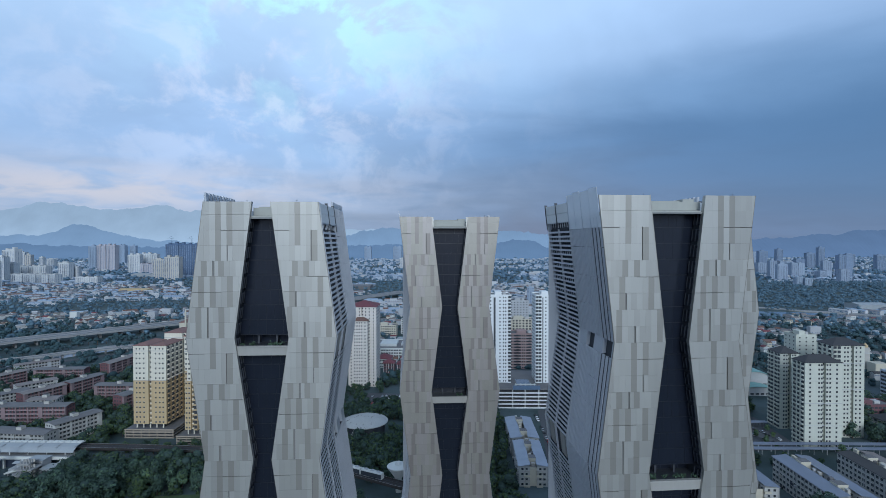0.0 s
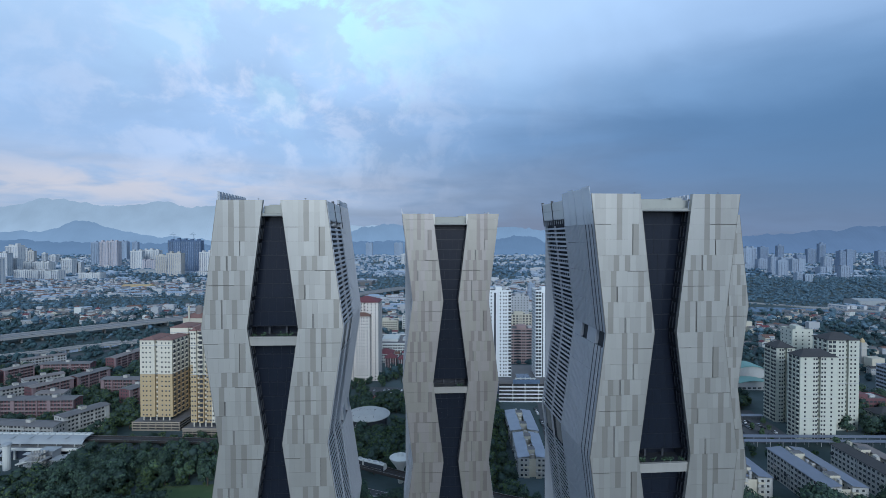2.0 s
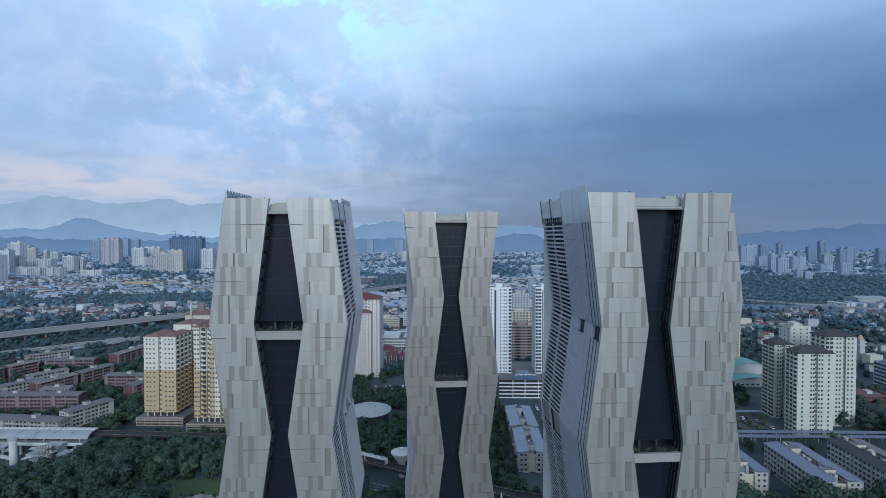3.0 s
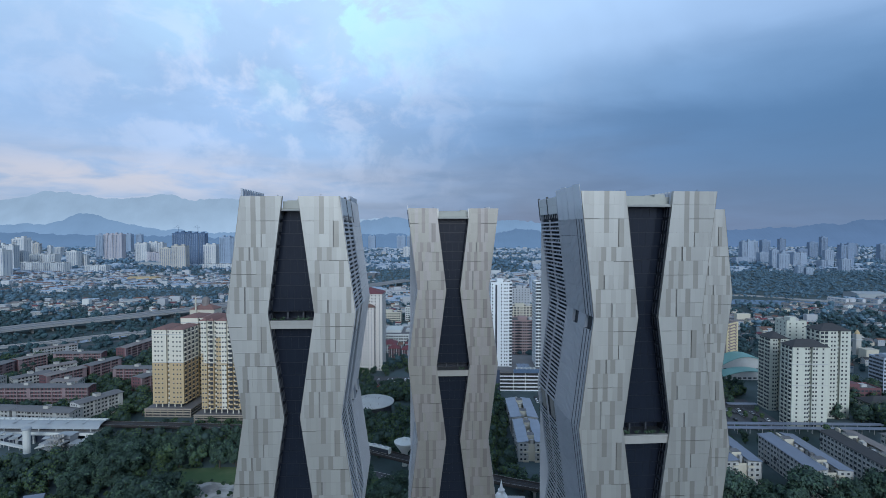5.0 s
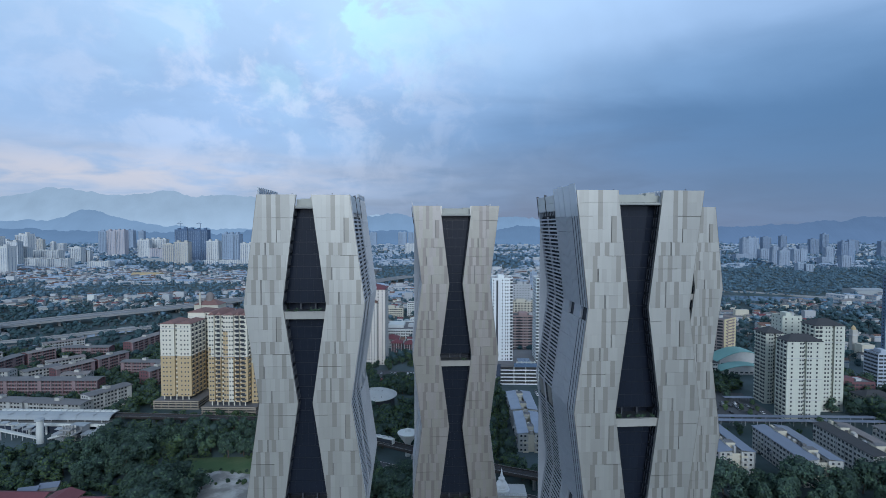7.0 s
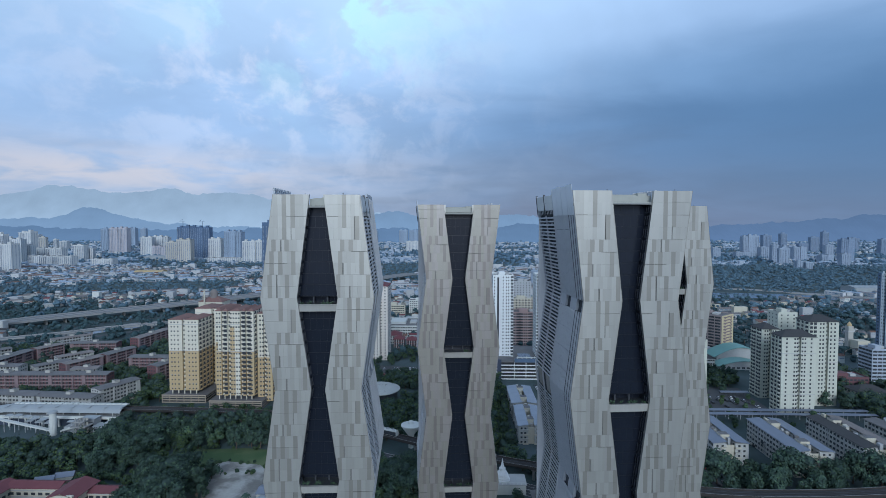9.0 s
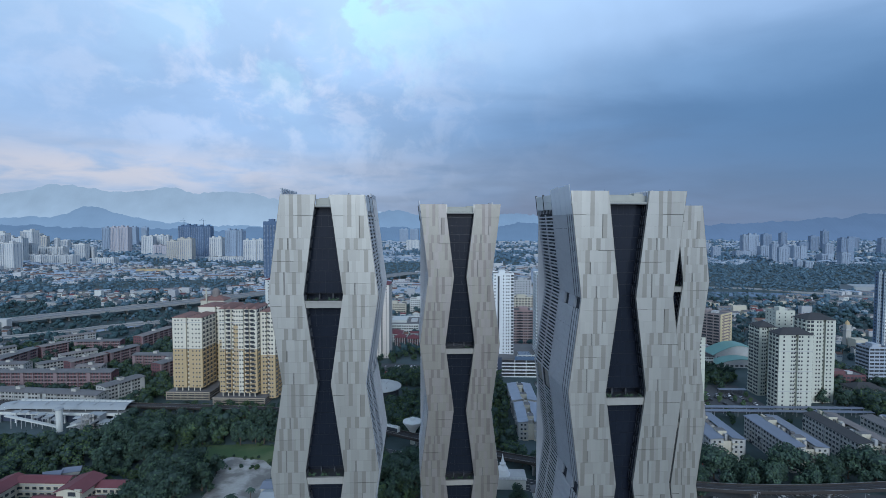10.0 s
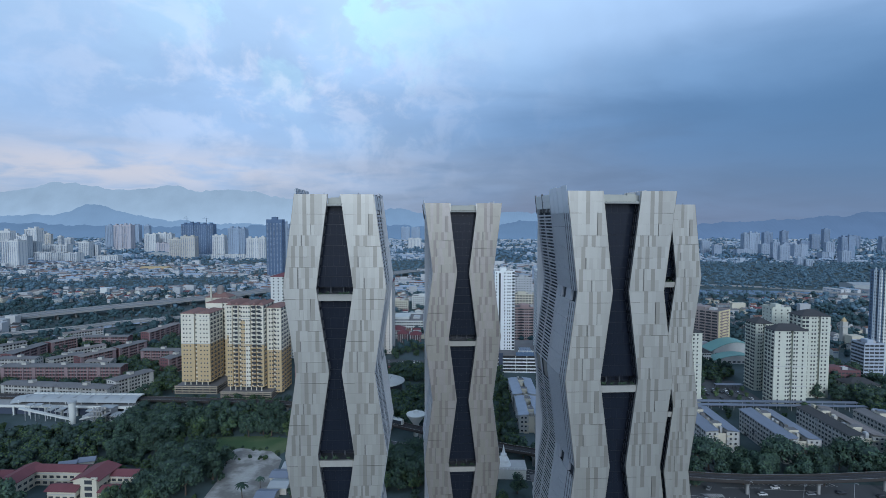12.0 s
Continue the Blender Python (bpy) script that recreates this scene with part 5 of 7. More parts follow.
# covered walkway with a long blue roof behind the row flats
ob = thing("covered_walkway", "long low walkway with blue sheet roof on posts", "walkway")
for y in (336, 344):
    g = Geo()
    g.box(128, 286, y - 2.2, y + 2.2, 4.6, 4.9, ROOFBLUE)
    part("roof", g, ob)
for k in range(20):
    g = Geo()
    g.box(130 + k * 8.1, 130.3 + k * 8.1, 337.8, 338.1, 0, 4.6, GREYWALL)
    g.box(130 + k * 8.1, 130.3 + k * 8.1, 342, 342.3, 0, 4.6, GREYWALL)
    part("post", g, ob)

# car park podium under the white twin towers
ob = thing("car_park_podium", "white and grey open car park podium with stacked decks", "car park")
FOOT.append((24, 96, 422, 490))
g = Geo()
# Dark block in place of the shaded depth behind the open decks.
g.box(28, 90, 432, 486, 0, 15.6, FRAME_DARK)
part("core", g, ob)
for k in range(6):
    g = Geo()
    z = k * 3.0
    g.box(27, 91, 428, 488, z - 0.05, z + 1.05, TWINWHITE if k < 5 else ROOFGREY, top=ROOFGREY)
    part("deck", g, ob)
for x in (27, 38, 48, 58, 69, 80, 90):
    g = Geo()
    g.box(x - 0.4, x + 0.4, 428.4, 429, 0, 16, FRAME_DARK if x in (27, 38, 80, 90) else WHITE)
    part("column", g, ob)
for x0, x1 in ((33, 36.5), (83, 87)):
    g = Geo()
    g.box(x0, x1, 427.6, 429, 0, 17.5, HOARD)
    part("stair_core", g, ob)
g = Geo()
g.box(48, 70, 427.8, 428.6, 15.2, 18.4, BLUEGLASS)
part("garden_front", g, ob)
g = Geo()
g.box(50, 67, 432, 470, 15.9, 16.3, ROOFGREY)
g.box(53, 64, 438, 455, 16.2, 16.45, BLUEGLASS)
for x in (51, 55, 59, 63, 66):
    g.box(x - 0.2, x + 0.2, 430, 434, 16, 19, WHITE)
g.box(50, 67, 430, 430.6, 18.6, 19.2, WHITE)
part("roof_garden", g, ob)

# raised railway with its train
ob = thing("railway_viaduct", "concrete elevated railway on single columns", "viaduct")
run = 20.0
for i in range(len(LRT) - 1):
    a, b = Vector(LRT[i]), Vector(LRT[i + 1])
    m, n = frame_of(a, b)
    g = Geo()
    prof = [(-1.6, 6.0), (1.6, 6.0), (2.2, 7.1), (3.1, 7.3), (3.1, 7.8), (-3.1, 7.8), (-3.1, 7.3), (-2.2, 7.1)]
    g.solid([(0, y, z) for y, z in prof][::-1], [(n + 0.15, y, z) for y, z in prof][::-1], VIADUCT)
    p = part("span", g, ob)
    p.matrix_basis = m
    for s in (-1, 1):
        g = Geo()
        g.box(0, n + 0.15, *sorted((s * 3.1, s * 3.38)), 7.2, 8.6, VIADUCT, top=CONCRETE)
        p = part("parapet", g, ob)
        p.matrix_basis = m
    g = Geo()
    for yy in (-2.4, -1.0, 1.0, 2.4):
        g.box(0, n, yy - 0.08, yy + 0.08, 7.8, 8.0, FRAME_DARK)
    p = part("track", g, ob, kind="stuff")
    p.matrix_basis = m
    run += n
    if run > 31:
        run = 0.0
        g = Geo()
        g.tube([(0, 0, 0), (0, 0, 4.6), (0, 0, 6.0)], [0.8, 0.8, 2.0], CONCRETE, 10)
        p = part("column", g, ob)
        p.matrix_basis = m


def train(p, q, cars):
    m, n = frame_of(p, q)
    ob = thing("train", "short white and dark metro train on the viaduct", "train", at=m)
    for k in range(cars):
        x = k * 14.2
        g = Geo()
        prof = [(-1.3, 8.3), (1.3, 8.3), (1.4, 9.6), (1.25, 11.2), (0.7, 11.6), (-0.7, 11.6), (-1.25, 11.2), (-1.4, 9.6)]
        g.solid([(x, y, z) for y, z in prof][::-1], [(x + 13.6, y, z) for y, z in prof][::-1], WHITE)
        car = part("carriage", g, ob)
        for s in (-1, 1):
            g = Geo()
            g.box(x + 0.3, x + 13.3, *sorted((s * 1.30, s * 1.46)), 8.5, 10.7, WIN)
            part("window_band", g, car)
        g = Geo()
        for t in range(3):
            g.box(x + 1.5 + t * 4, x + 3.6 + t * 4, -0.8, 0.8, 11.55, 11.9, GREYWALL)
        part("roof_unit", g, car)


train((-37.5, 281.0), (-80, 302.5), 3)

# station with its long curved roof
ob = thing("railway_station", "grey-white elevated station with long curved roof", "station")
FOOT.append((-400, -222, 288, 336))
for k in range(8):
    x = -318 + k * 11.3
    low = 1.6 if k == 0 else 0.0
    g = Geo()
    pts = [(313.0, 8.2), (313.8, 9.2), (315.5, 10.3), (318, 11.0), (321, 11.2), (324, 10.7)]
    for (ya, za), (yb, zb) in zip(pts, pts[1:]):
        g.solid([(x, ya, za - low), (x + 11.2, ya, za), (x + 11.2, yb, zb), (x, yb, zb - low)], [(x, ya, za + 0.25 - low), (x + 11.2, ya, za + 0.25), (x + 11.2, yb, zb + 0.25), (x, yb, zb + 0.25 - low)], ROOFWHITE)
    part("roof_bay", g, ob)
    g = Geo()
    g.box(x + 10.95, x + 11.35, 313.2, 324, 11.25, 11.5, GREYWALL)
    part("roof_seam", g, ob)
    if k:
        for q in range(3):
            g = Geo()
            g.box(x + 0.5 + q * 3.7, x + 3.6 + q * 3.7, 320.6, 323.0, 11.3, 12.0, WHITE)
            part("roof_vent", g, ob)
    g = Geo()
    g.box(x + 5.3, x + 6.3, 309.2, 310.2, 0, 6.2, WHITE)
    part("column", g, ob)
    g = Geo()
    g.box(x + 5.6, x + 6.0, 313.6, 314.0, 6.5, 9.0, WHITE)
    part("roof_post", g, ob)
g = Geo()
g.box(-420, -228, 309.4, 328, 5.6, 6.5, CONCRETE)
part("platform", g, ob)
g = Geo()
g.box(-420, -228, 309.0, 309.4, 5.6, 7.4, WHITE)
part("platform_parapet", g, ob)
g = Geo()
# Dark box standing in for the shade under the station roof.
g.box(-318, -232, 316, 326, 6.5, 8.6, FRAME_DARK)
part("platform_shade", g, ob)
g = Geo()
g.box(-400, -240, 312, 325, 0, 5.6, HOARD)
g.box(-258, -240, 302, 310, 0, 3.0, GREYWALL)
part("concourse", g, ob)
rng = random.Random(19)
for x, z in ((-297, 9.6), (-291, 9.7), (-285, 8.9), (-279.5, 8.2), (-274, 7.5), (-268.5, 6.8), (-255.5, 6.2), (-250, 7.0), (-245, 7.9), (-240.5, 8.6), (-283, 6.4), (-277, 5.7), (-271, 5.0), (-251.5, 4.6), (-247, 5.4)):
    g = Geo()
    d = rng.uniform(2.6, 3.6)
    g.solid([(x, 301.5, z), (x + 4.4, 301.5, z), (x + 4.4, 301.5 + d, z + 0.5), (x, 301.5 + d, z + 0.5)], [(x, 301.5, z + 0.22), (x + 4.4, 301.5, z + 0.22), (x + 4.4, 301.5 + d, z + 0.72), (x, 301.5 + d, z + 0.72)], ROOFWHITE)
    g.box(x + 2.0, x + 2.3, 303, 303.3, 0, z + 0.3, GREYWALL)
    part("canopy", g, ob)
for a, b in (((-299, 299.5, 8.6), (-264, 299.5, 1.6)), ((-257.5, 299.5, 1.6), (-243, 299.5, 5.6))):
    g = Geo()
    g.bar(a, b, 2.6, 0.8, WHITE)
    part("stair", g, ob)
    for k in range(5):
        g = Geo()
        u = (k + 0.5) / 5
        x, z = a[0] + (b[0] - a[0]) * u, a[2] + (b[2] - a[2]) * u
        g.box(x - 0.2, x + 0.2, 299.3, 299.7, 0, z, GREYWALL)
        part("stair_post", g, ob)
g = Geo()
g.tube([(-260.1, 295.8, 0), (-260.1, 295.8, 14.6), (-260.1, 295.8, 15.2)], [2.0, 2.0, 1.6], WHITE, 16)
part("lift_tower", g, ob, "round white lift tower")
g = Geo()
g.tube([(-260.1, 295.8, 14.4), (-260.1, 295.8, 15.4), (-260.1, 295.8, 15.9)], [2.8, 2.6, 1.0], ROOFWHITE, 16)
part("lift_cap", g, ob)
for x, y, w, d, h in ((-242, 305, 9, 7, 8.2), (-232.5, 301, 5.5, 7, 5.0), (-225.5, 300, 7, 8, 4.6), (-226, 304, 6, 5, 6.4), (-243, 283, 4, 9, 3.2)):
    ob = thing("station_annex", "low grey annex with pale sheet roof beside the station", "building")
    g = Geo()
    g.box(x - w / 2, x + w / 2, y - d / 2, y + d / 2, 0, h, GREYWALL)
    part("wall", g, ob)
    g = Geo()
    g.box(x - w / 2 - 0.6, x + w / 2 + 0.6, y - d / 2 - 0.6, y + d / 2 + 0.6, h, h + 0.3, ROOFWHITE)
    part("roof", g, ob)
    g = Geo()
    g.box(x - w / 2 + 0.4, x + w / 2 - 0.4, y - d / 2 - 0.05, y - d / 2 + 0.1, h * 0.45, h * 0.8, WIN)
    part("window", g, ob)
    FOOT.append((x - w / 2 - 1, x + w / 2 + 1, y - d / 2 - 1, y + d / 2 + 1))

# weathered concrete frame building beside the station stairs
ob = thing("concrete_frame", "weathered grey concrete frame with open storeys beside stairs", "building")
for k in range(4):
    g = Geo()
    g.box(-249 + k * 1.2, -236.5 - (k % 2) * 2, 291 + k * 0.6, 300, k * 3.0, k * 3.0 + 0.8, CONCRETE)
    part("slab", g, ob)
    for q in range(4):
        g = Geo()
        x = -244 + q * 1.8
        g.box(x, x + 0.5, 293.5, 294, k * 3.0 + 0.8, k * 3.0 + 3.0, CONCRETE)
        part("pillar", g, ob)
        g = Geo()
        g.box(x, x + 1.2, 296, 296.4, k * 3.0 + 0.8, k * 3.0 + 2.2 + 0.3 * (q % 2), PLASTER)
        part("infill_wall", g, ob)
FOOT.append((-252, -233, 288, 302))

# school with red roofs
ob = thing("school", "cream school wings with red tiled roofs round a yard", "school")
FOOT.append((-256, -158, 196, 222))
for x0, x1, y0, y1, h, al, up in ((-228, -218, 195, 219, 7.5, "y", 2.0), (-219, -194, 214, 221, 7.5, "x", 1.8), (-190.5, -178, 203, 219, 8.6, "y", 2.3), (-178, -165, 212, 218.5, 6.8, "x", 1.7),
                                  (-175, -161, 199.5, 206.5, 4.8, "x", 1.6), (-201, -187, 199.5, 206.5, 4.8, "x", 1.6), (-254, -229, 209, 216, 6.4, "x", 1.8), (-194, -190, 212, 220, 6.5, "y", 1.0)):
    g = Geo()
    g.box(x0, x1, y0, y1, 0, h, CREAM)
    wing = part("wing", g, ob)
    g = Geo()
    g.gable(x0, x1, y0, y1, h, up, ROOFRED, CREAM, over=1.0, along=al)
    part("roof", g, wing)
    g = Geo()
    storeys = max(1, int(h / 3))
    g.windows("-y", x0, x1, y0, 0, storeys, 3.1, spread(max(2, int((x1 - x0) / 3.2))), 2.1, 1.3)
    g.windows("+x", y0, y1, x1, 0, storeys, 3.1, spread(max(2, int((y1 - y0) / 3.2))), 2.1, 1.3)
    part("glazing", g, wing, kind="stuff")
    for k in range(1, storeys + 1):
        g = Geo()
        g.box(x0 - 0.1, x1 + 0.1, y0 - 0.25, y0, k * 3.1 - 0.2, k * 3.1 + 0.25, LEDGE)
        part("ledge", g, wing)
g = Geo()
g.box(-186.5, -178.2, 202.0, 203.0, 0, 10.2, CREAM)
part("stair_front", g, ob)
for k in range(3):
    g = Geo()
    g.box(-184.2, -180.5, 201.9, 202.1, 1.0 + k * 3.1, 3.0 + k * 3.1, WIN)
    part("stair_window", g, ob)

# oval white roof, funnel canopy, domed tank
ob = thing("oval_hall", "low hall under a pale oval shell roof", "hall", at=pose(-62, 372, 0, rz=-10))
FOOT.append((-82, -43, 352, 392))
g = Geo()
n = 28
ring = lambda s, z: [(16 * s * math.cos(6.2832 * k / n), 17 * s * math.sin(6.2832 * k / n), z) for k in range(n)]
g.solid(ring(1.0, 8.0), ring(1.0, 8.5), DINGY)
g.solid(ring(1.0, 8.5), ring(0.62, 10.8), DINGY)
g.solid(ring(0.62, 10.8), ring(0.25, 11.7), DINGY)
part("roof", g, ob)
for x, e in ((-11.0, 7.5), (-7.0, 11.0), (-2.0, 13.0), (3.0, 13.0), (8.0, 10.5)):
    g = Geo()
    g.bar((x, -e, 9.9), (x * 0.5 + 1, 0, 11.6), 0.25, 0.4, ROOFGREY)
    g.bar((x * 0.5 + 1, 0, 11.6), (x, e, 9.9), 0.25, 0.4, ROOFGREY)
    part("roof_seam", g, ob)
g = Geo()
n = 24
ring = lambda s, z: [(14 * s * math.cos(6.2832 * k / n), 15 * s * math.sin(6.2832 * k / n), z) for k in range(n)]
g.solid(ring(1.0, 0), ring(1.0, 8.0), FRAME_DARK)
part("wall", g, ob)
g = Geo()
g.bar((-5, -19, 0), (-2, -13, 8), 0.8, 0.8, GREYWALL)
part("brace", g, ob)
g = Geo()
g.tube([(-29.5, 284, 0), (-29.5, 284, 6), (-29.5, 284, 8.0), (-29.5, 284, 13.6), (-29.5, 284, 14.2), (-29.5, 284, 15.0), (-29.5, 284, 16.4)], [1.5, 1.6, 2.0, 6.0, 6.1, 2.0, 1.2], WHITE, 20)
whole("funnel_canopy", g, "white inverted cone canopy beside the railway", "canopy")
g = Geo()
g.tube([(-22, 234, 0), (-22, 234, 6), (-22, 234, 7.6), (-22, 234, 8.6), (-22, 234, 9.0)], [4.4, 4.4, 3.7, 2.2, 0.5], WHITE, 20)
whole("domed_tank", g, "grey-white round tank with a domed lid", "tank")
FOOT.append((-28, -16, 228, 240))
FOOT.append((-36, -22, 278, 290))

# small white shrine with a spire
ob = thing("shrine", "white tiered shrine with tall spire beside the road", "shrine")
FOOT.append((16, 42, 216, 242))
g = Geo()
g.box(16.5, 33, 229, 240, 0, 5, WHITE)
g.box(16.1, 33.4, 228.6, 240.4, 5, 5.4, LEDGE)
for k in range(9):
    g.box(17.2 + k * 1.9, 17.5 + k * 1.9, 228.7, 228.9, 5.4, 6.3, WHITE)
g.box(17, 33, 228.7, 228.9, 6.3, 6.5, WHITE)
part("hall", g, ob)
g = Geo()
g.tube([(21.5, 234, z) for z in (5.4, 6.2, 6.3, 7.2, 7.3, 8.6, 9.8, 10.6, 10.7, 11.6, 11.7, 12.8, 14.2, 16.5)], [3.9, 3.9, 3.4, 3.4, 3.0, 2.9, 2.2, 1.2, 1.6, 1.6, 1.0, 0.8, 0.45, 0.06], TWINWHITE, 16)
part("spire", g, ob)
g = Geo()
g.hip(35, 41, 219, 225, 4.2, 2.6, ROOFGREY)
part("porch_roof", g, ob)
g = Geo()
g.box(35.5, 40.5, 219.5, 224.5, 0, 4, WHITE)
part("porch", g, ob)
# sheds along the bare lot
for k in range(4):
    g = Geo()
    x, y = -95 + (k % 2) * 3.0, 203 + k * 10.5
    g.box(x - 4.5, x + 4.5, y - 4.5, y + 4.5, 0, 3.4, PLASTER)
    g.gable(x - 4.5, x + 4.5, y - 4.5, y + 4.5, 3.4, 1.3, ROOFWHITE if k % 2 else ROOFBLUE, PLASTER, along="x")
    whole("shed", g, "small shed with pale sheet roof beside the lot", "shed", "sheds by the lot")
FOOT.append((-101, -86, 196, 242))

for x, y, rz in ((-207, 236, 20), (-214, 231, 20)):
    g = Geo()
    g.box(-4, 4, -3, 3, 0, 3.6, PLASTER)
    g.gable(-4, 4, -3, 3, 3.6, 1.5, ROOFBLUE, PLASTER, along="x")
    whole("shed", g, "small shed with faded blue roof among trees", "shed", "sheds by the lot", at=pose(x, y, 0, rz=rz))
FOOT.append((-220, -200, 224, 243))

# green-roofed sports hall
ob = thing("sports_hall", "sports hall with two pale green vaulted roofs", "hall")
FOOT.append((226, 308, 460, 512))
for x0, x1, y0, y1, h, up in ((240, 288, 464, 480, 3.2, 5.0), (246, 298, 484, 506, 7.0, 9.5)):
    n = 14
    arc = [(x0 + (x1 - x0) * i / n, h + up * math.sin(math.pi * i / n)) for i in range(n + 1)]
    prof = arc + [(x, z + 0.4) for x, z in reversed(arc)]
    g = Geo()
    g.solid([(x, y1, z) for x, z in prof], [(x, y0, z) for x, z in prof], ROOFGREEN)
    part("roof", g, ob)
    g = Geo()
    gable = [(x, z - 0.1) for x, z in arc[1:-1]] + [(x1 - 2, 0), (x0 + 2, 0)]
    g.solid([(x, y1 - 1.5, z) for x, z in gable], [(x, y0 + 1.5, z) for x, z in gable], LEDGE)
    part("wall", g, ob)
    for k in range(9):
        g = Geo()
        xx = x0 + 6 + (x1 - x0 - 12) * k / 8
        g.box(xx - 1.4, xx + 1.4, y0 + 1.35, y0 + 1.55, h * 0.35, h * 0.8, WIN)
        part("window", g, ob)
ob = slab_block(228, 239, 468, 496, 3, 3.3, WHITE, "white changing block with a dark roof beside the hall", roof=ROOFDARK, rise=2.2, cols=5, side=7, w=1.6, h=1.3, group="low buildings", name="low_building", ledge=False)
# low buildings beyond, red roofs and offices
for x0, x1, y0, y1, fl, m, r, lab in ((-112, -80, 745, 765, 5, CREAM, None, "beige office block with ribbon windows"), (-76, -44, 772, 790, 6, WHITE, None, "white office block with dark ribbon windows"),
                                      (-104, -40, 600, 655, 4, WHITE, None, "wide white block under a flat grey roof"), (-82, -66, 562, 580, 3, WHITE, ROOFRED, "white hall with a steep red hipped roof"),
                                      (300, 335, 408, 424, 3, BRICKRED, None, "red and white low shop building"), (306, 330, 380, 396, 2, PLASTER, ROOFDARK, "low market building with dark roof"),
                                      (-220, -150, 560, 575, 5, WHITE, None, "long white apartment row near the mosque"), (-165, -130, 525, 540, 9, WHITE, None, "white apartment slab with balconies")):
    slab_block(x0, x1, y0, y1, fl, 3.2, m, lab, roof=r, rise=4, cols=max(4, int((x1 - x0) / 3)), side=4, w=2.2, h=1.4, group="low buildings", name="low_building", ledge=False)
# two red pavilions with pale pilasters and red hipped roofs
for x0, y0 in ((-71.5, 541), (-57, 536.5)):
    FOOT.append((x0 - 2, x0 + 13, y0 - 2, y0 + 14))
    ob = thing("pavilion", "dark red pavilion with pale pilasters and red roof", "building", "red pavilions", pose(x0, y0, 0))
    g = Geo()
    g.box(0, 11.5, 0, 12, 0, 10, BRICKRED)
    part("wall", g, ob)
    for k in range(5):
        g = Geo()
        g.box(0.3 + k * 2.6, 0.8 + k * 2.6, -0.3, 0.1, 0, 10, LEDGE)
        part("pilaster", g, ob)
        if k < 4:
            for q in range(3):
                g = Geo()
                g.box(1.2 + k * 2.6, 2.5 + k * 2.6, -0.06, 0.1, 1.0 + q * 3.1, 2.9 + q * 3.1, WIN)
                part("window", g, ob)
    g = Geo()
    g.hip(0, 11.5, 0, 12, 10.2, 3.4, ROOFRED, over=0.8)
    part("roof", g, ob)
# mosque with dome and minaret
ob = thing("mosque", "mosque with red roof, pale dome and slim minaret", "mosque")
FOOT.append((-410, -335, 742, 785))
g = Geo()
g.box(-390, -354, 750, 776, 0, 19, CREAM)
part("hall", g, ob)
g = Geo()
g.hip(-390, -354, 750, 776, 19, 7, ROOFROSE)
part("roof", g, ob)
g = Geo()
g.tube([(-372, 763, 20)] + [(-372, 763, 31 + 5.5 * math.sin(a)) for a in (0, 0.4, 0.8, 1.2, 1.5)], [5.5] + [5.5 * math.cos(a) for a in (0, 0.4, 0.8, 1.2, 1.5)], ROOFTAN, 16)
part("dome", g, ob)
g = Geo()
g.tube([(-380, 748, 0), (-380, 748, 31), (-380, 748, 31.4), (-380, 748, 32.6), (-380, 748, 36), (-380, 748, 39)], [1.3, 1.1, 1.8, 1.2, 1.0, 0.1], CREAM, 12)
part("minaret", g, ob)

# slim cream tower with a small dome near the market
ob = thing("bell_tower", "slim cream tower with a small yellow dome", "tower")
g = Geo()
g.box(410.4, 415.6, 537.4, 542.6, 0, 28, PLASTER)
g.box(409.4, 416.6, 536.4, 543.6, 22, 23, LEDGE)
part("shaft", g, ob)
g = Geo()
g.tube([(413, 540, 28), (413, 540, 29.5), (413, 540, 31), (413, 540, 32.5)], [2.3, 2.2, 1.4, 0.2], OCHRE, 14)
part("dome", g, ob)
FOOT.append((406, 420, 533, 547))

# ---------------- the far city ----------------
def far_block(cx, y, w, h, wall, label, rot=None):
    """A distant high-rise: body, columns of window bays on the face, and a roof house."""
    rng = random.Random(int(cx * 7 + y))
    ob = thing("apartment_building", label, "building", "far high-rises", pose(cx, y, 0, rz=rng.uniform(-8, 8) if rot is None else rot))
    d = min(max(w * 0.6, 18), 30)
    FOOT.append((cx - w / 2 - 8, cx + w / 2 + 8, y - 12, y + d + 12))
    a = w / 2
    g = Geo()
    n = max(1, int(w / 22))
    for k in range(n):
        x0, x1 = -a + w * k / n, -a + w * (k + 1) / n
        hh = h - rng.uniform(0, 0.06) * h
        g.box(x0 + 0.4, x1 - 0.4, 0 if k % 2 else 1.5, d, 0, hh, wall, top=ROOFGREY)
        g.box(x0 + w / n * 0.3, x0 + w / n * 0.65, d * 0.3, d * 0.7, hh, hh + min(6, h * 0.06), wall)
    part("wall", g, ob)
    g = Geo()
    floors = max(3, int(h / 3.2))
    cols = max(3, int(w / 7))
    for q in spread(cols):
        xx = -a + w * q
        for k in range(floors):
            z = 2.0 + k * (h * 0.94 - 2) / floors
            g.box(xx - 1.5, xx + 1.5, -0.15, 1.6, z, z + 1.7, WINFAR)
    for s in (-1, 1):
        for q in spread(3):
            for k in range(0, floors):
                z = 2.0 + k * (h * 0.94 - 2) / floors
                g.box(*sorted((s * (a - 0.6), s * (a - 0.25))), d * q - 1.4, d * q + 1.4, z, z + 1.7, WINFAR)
    part("glazing", g, ob, kind="stuff")
    return ob


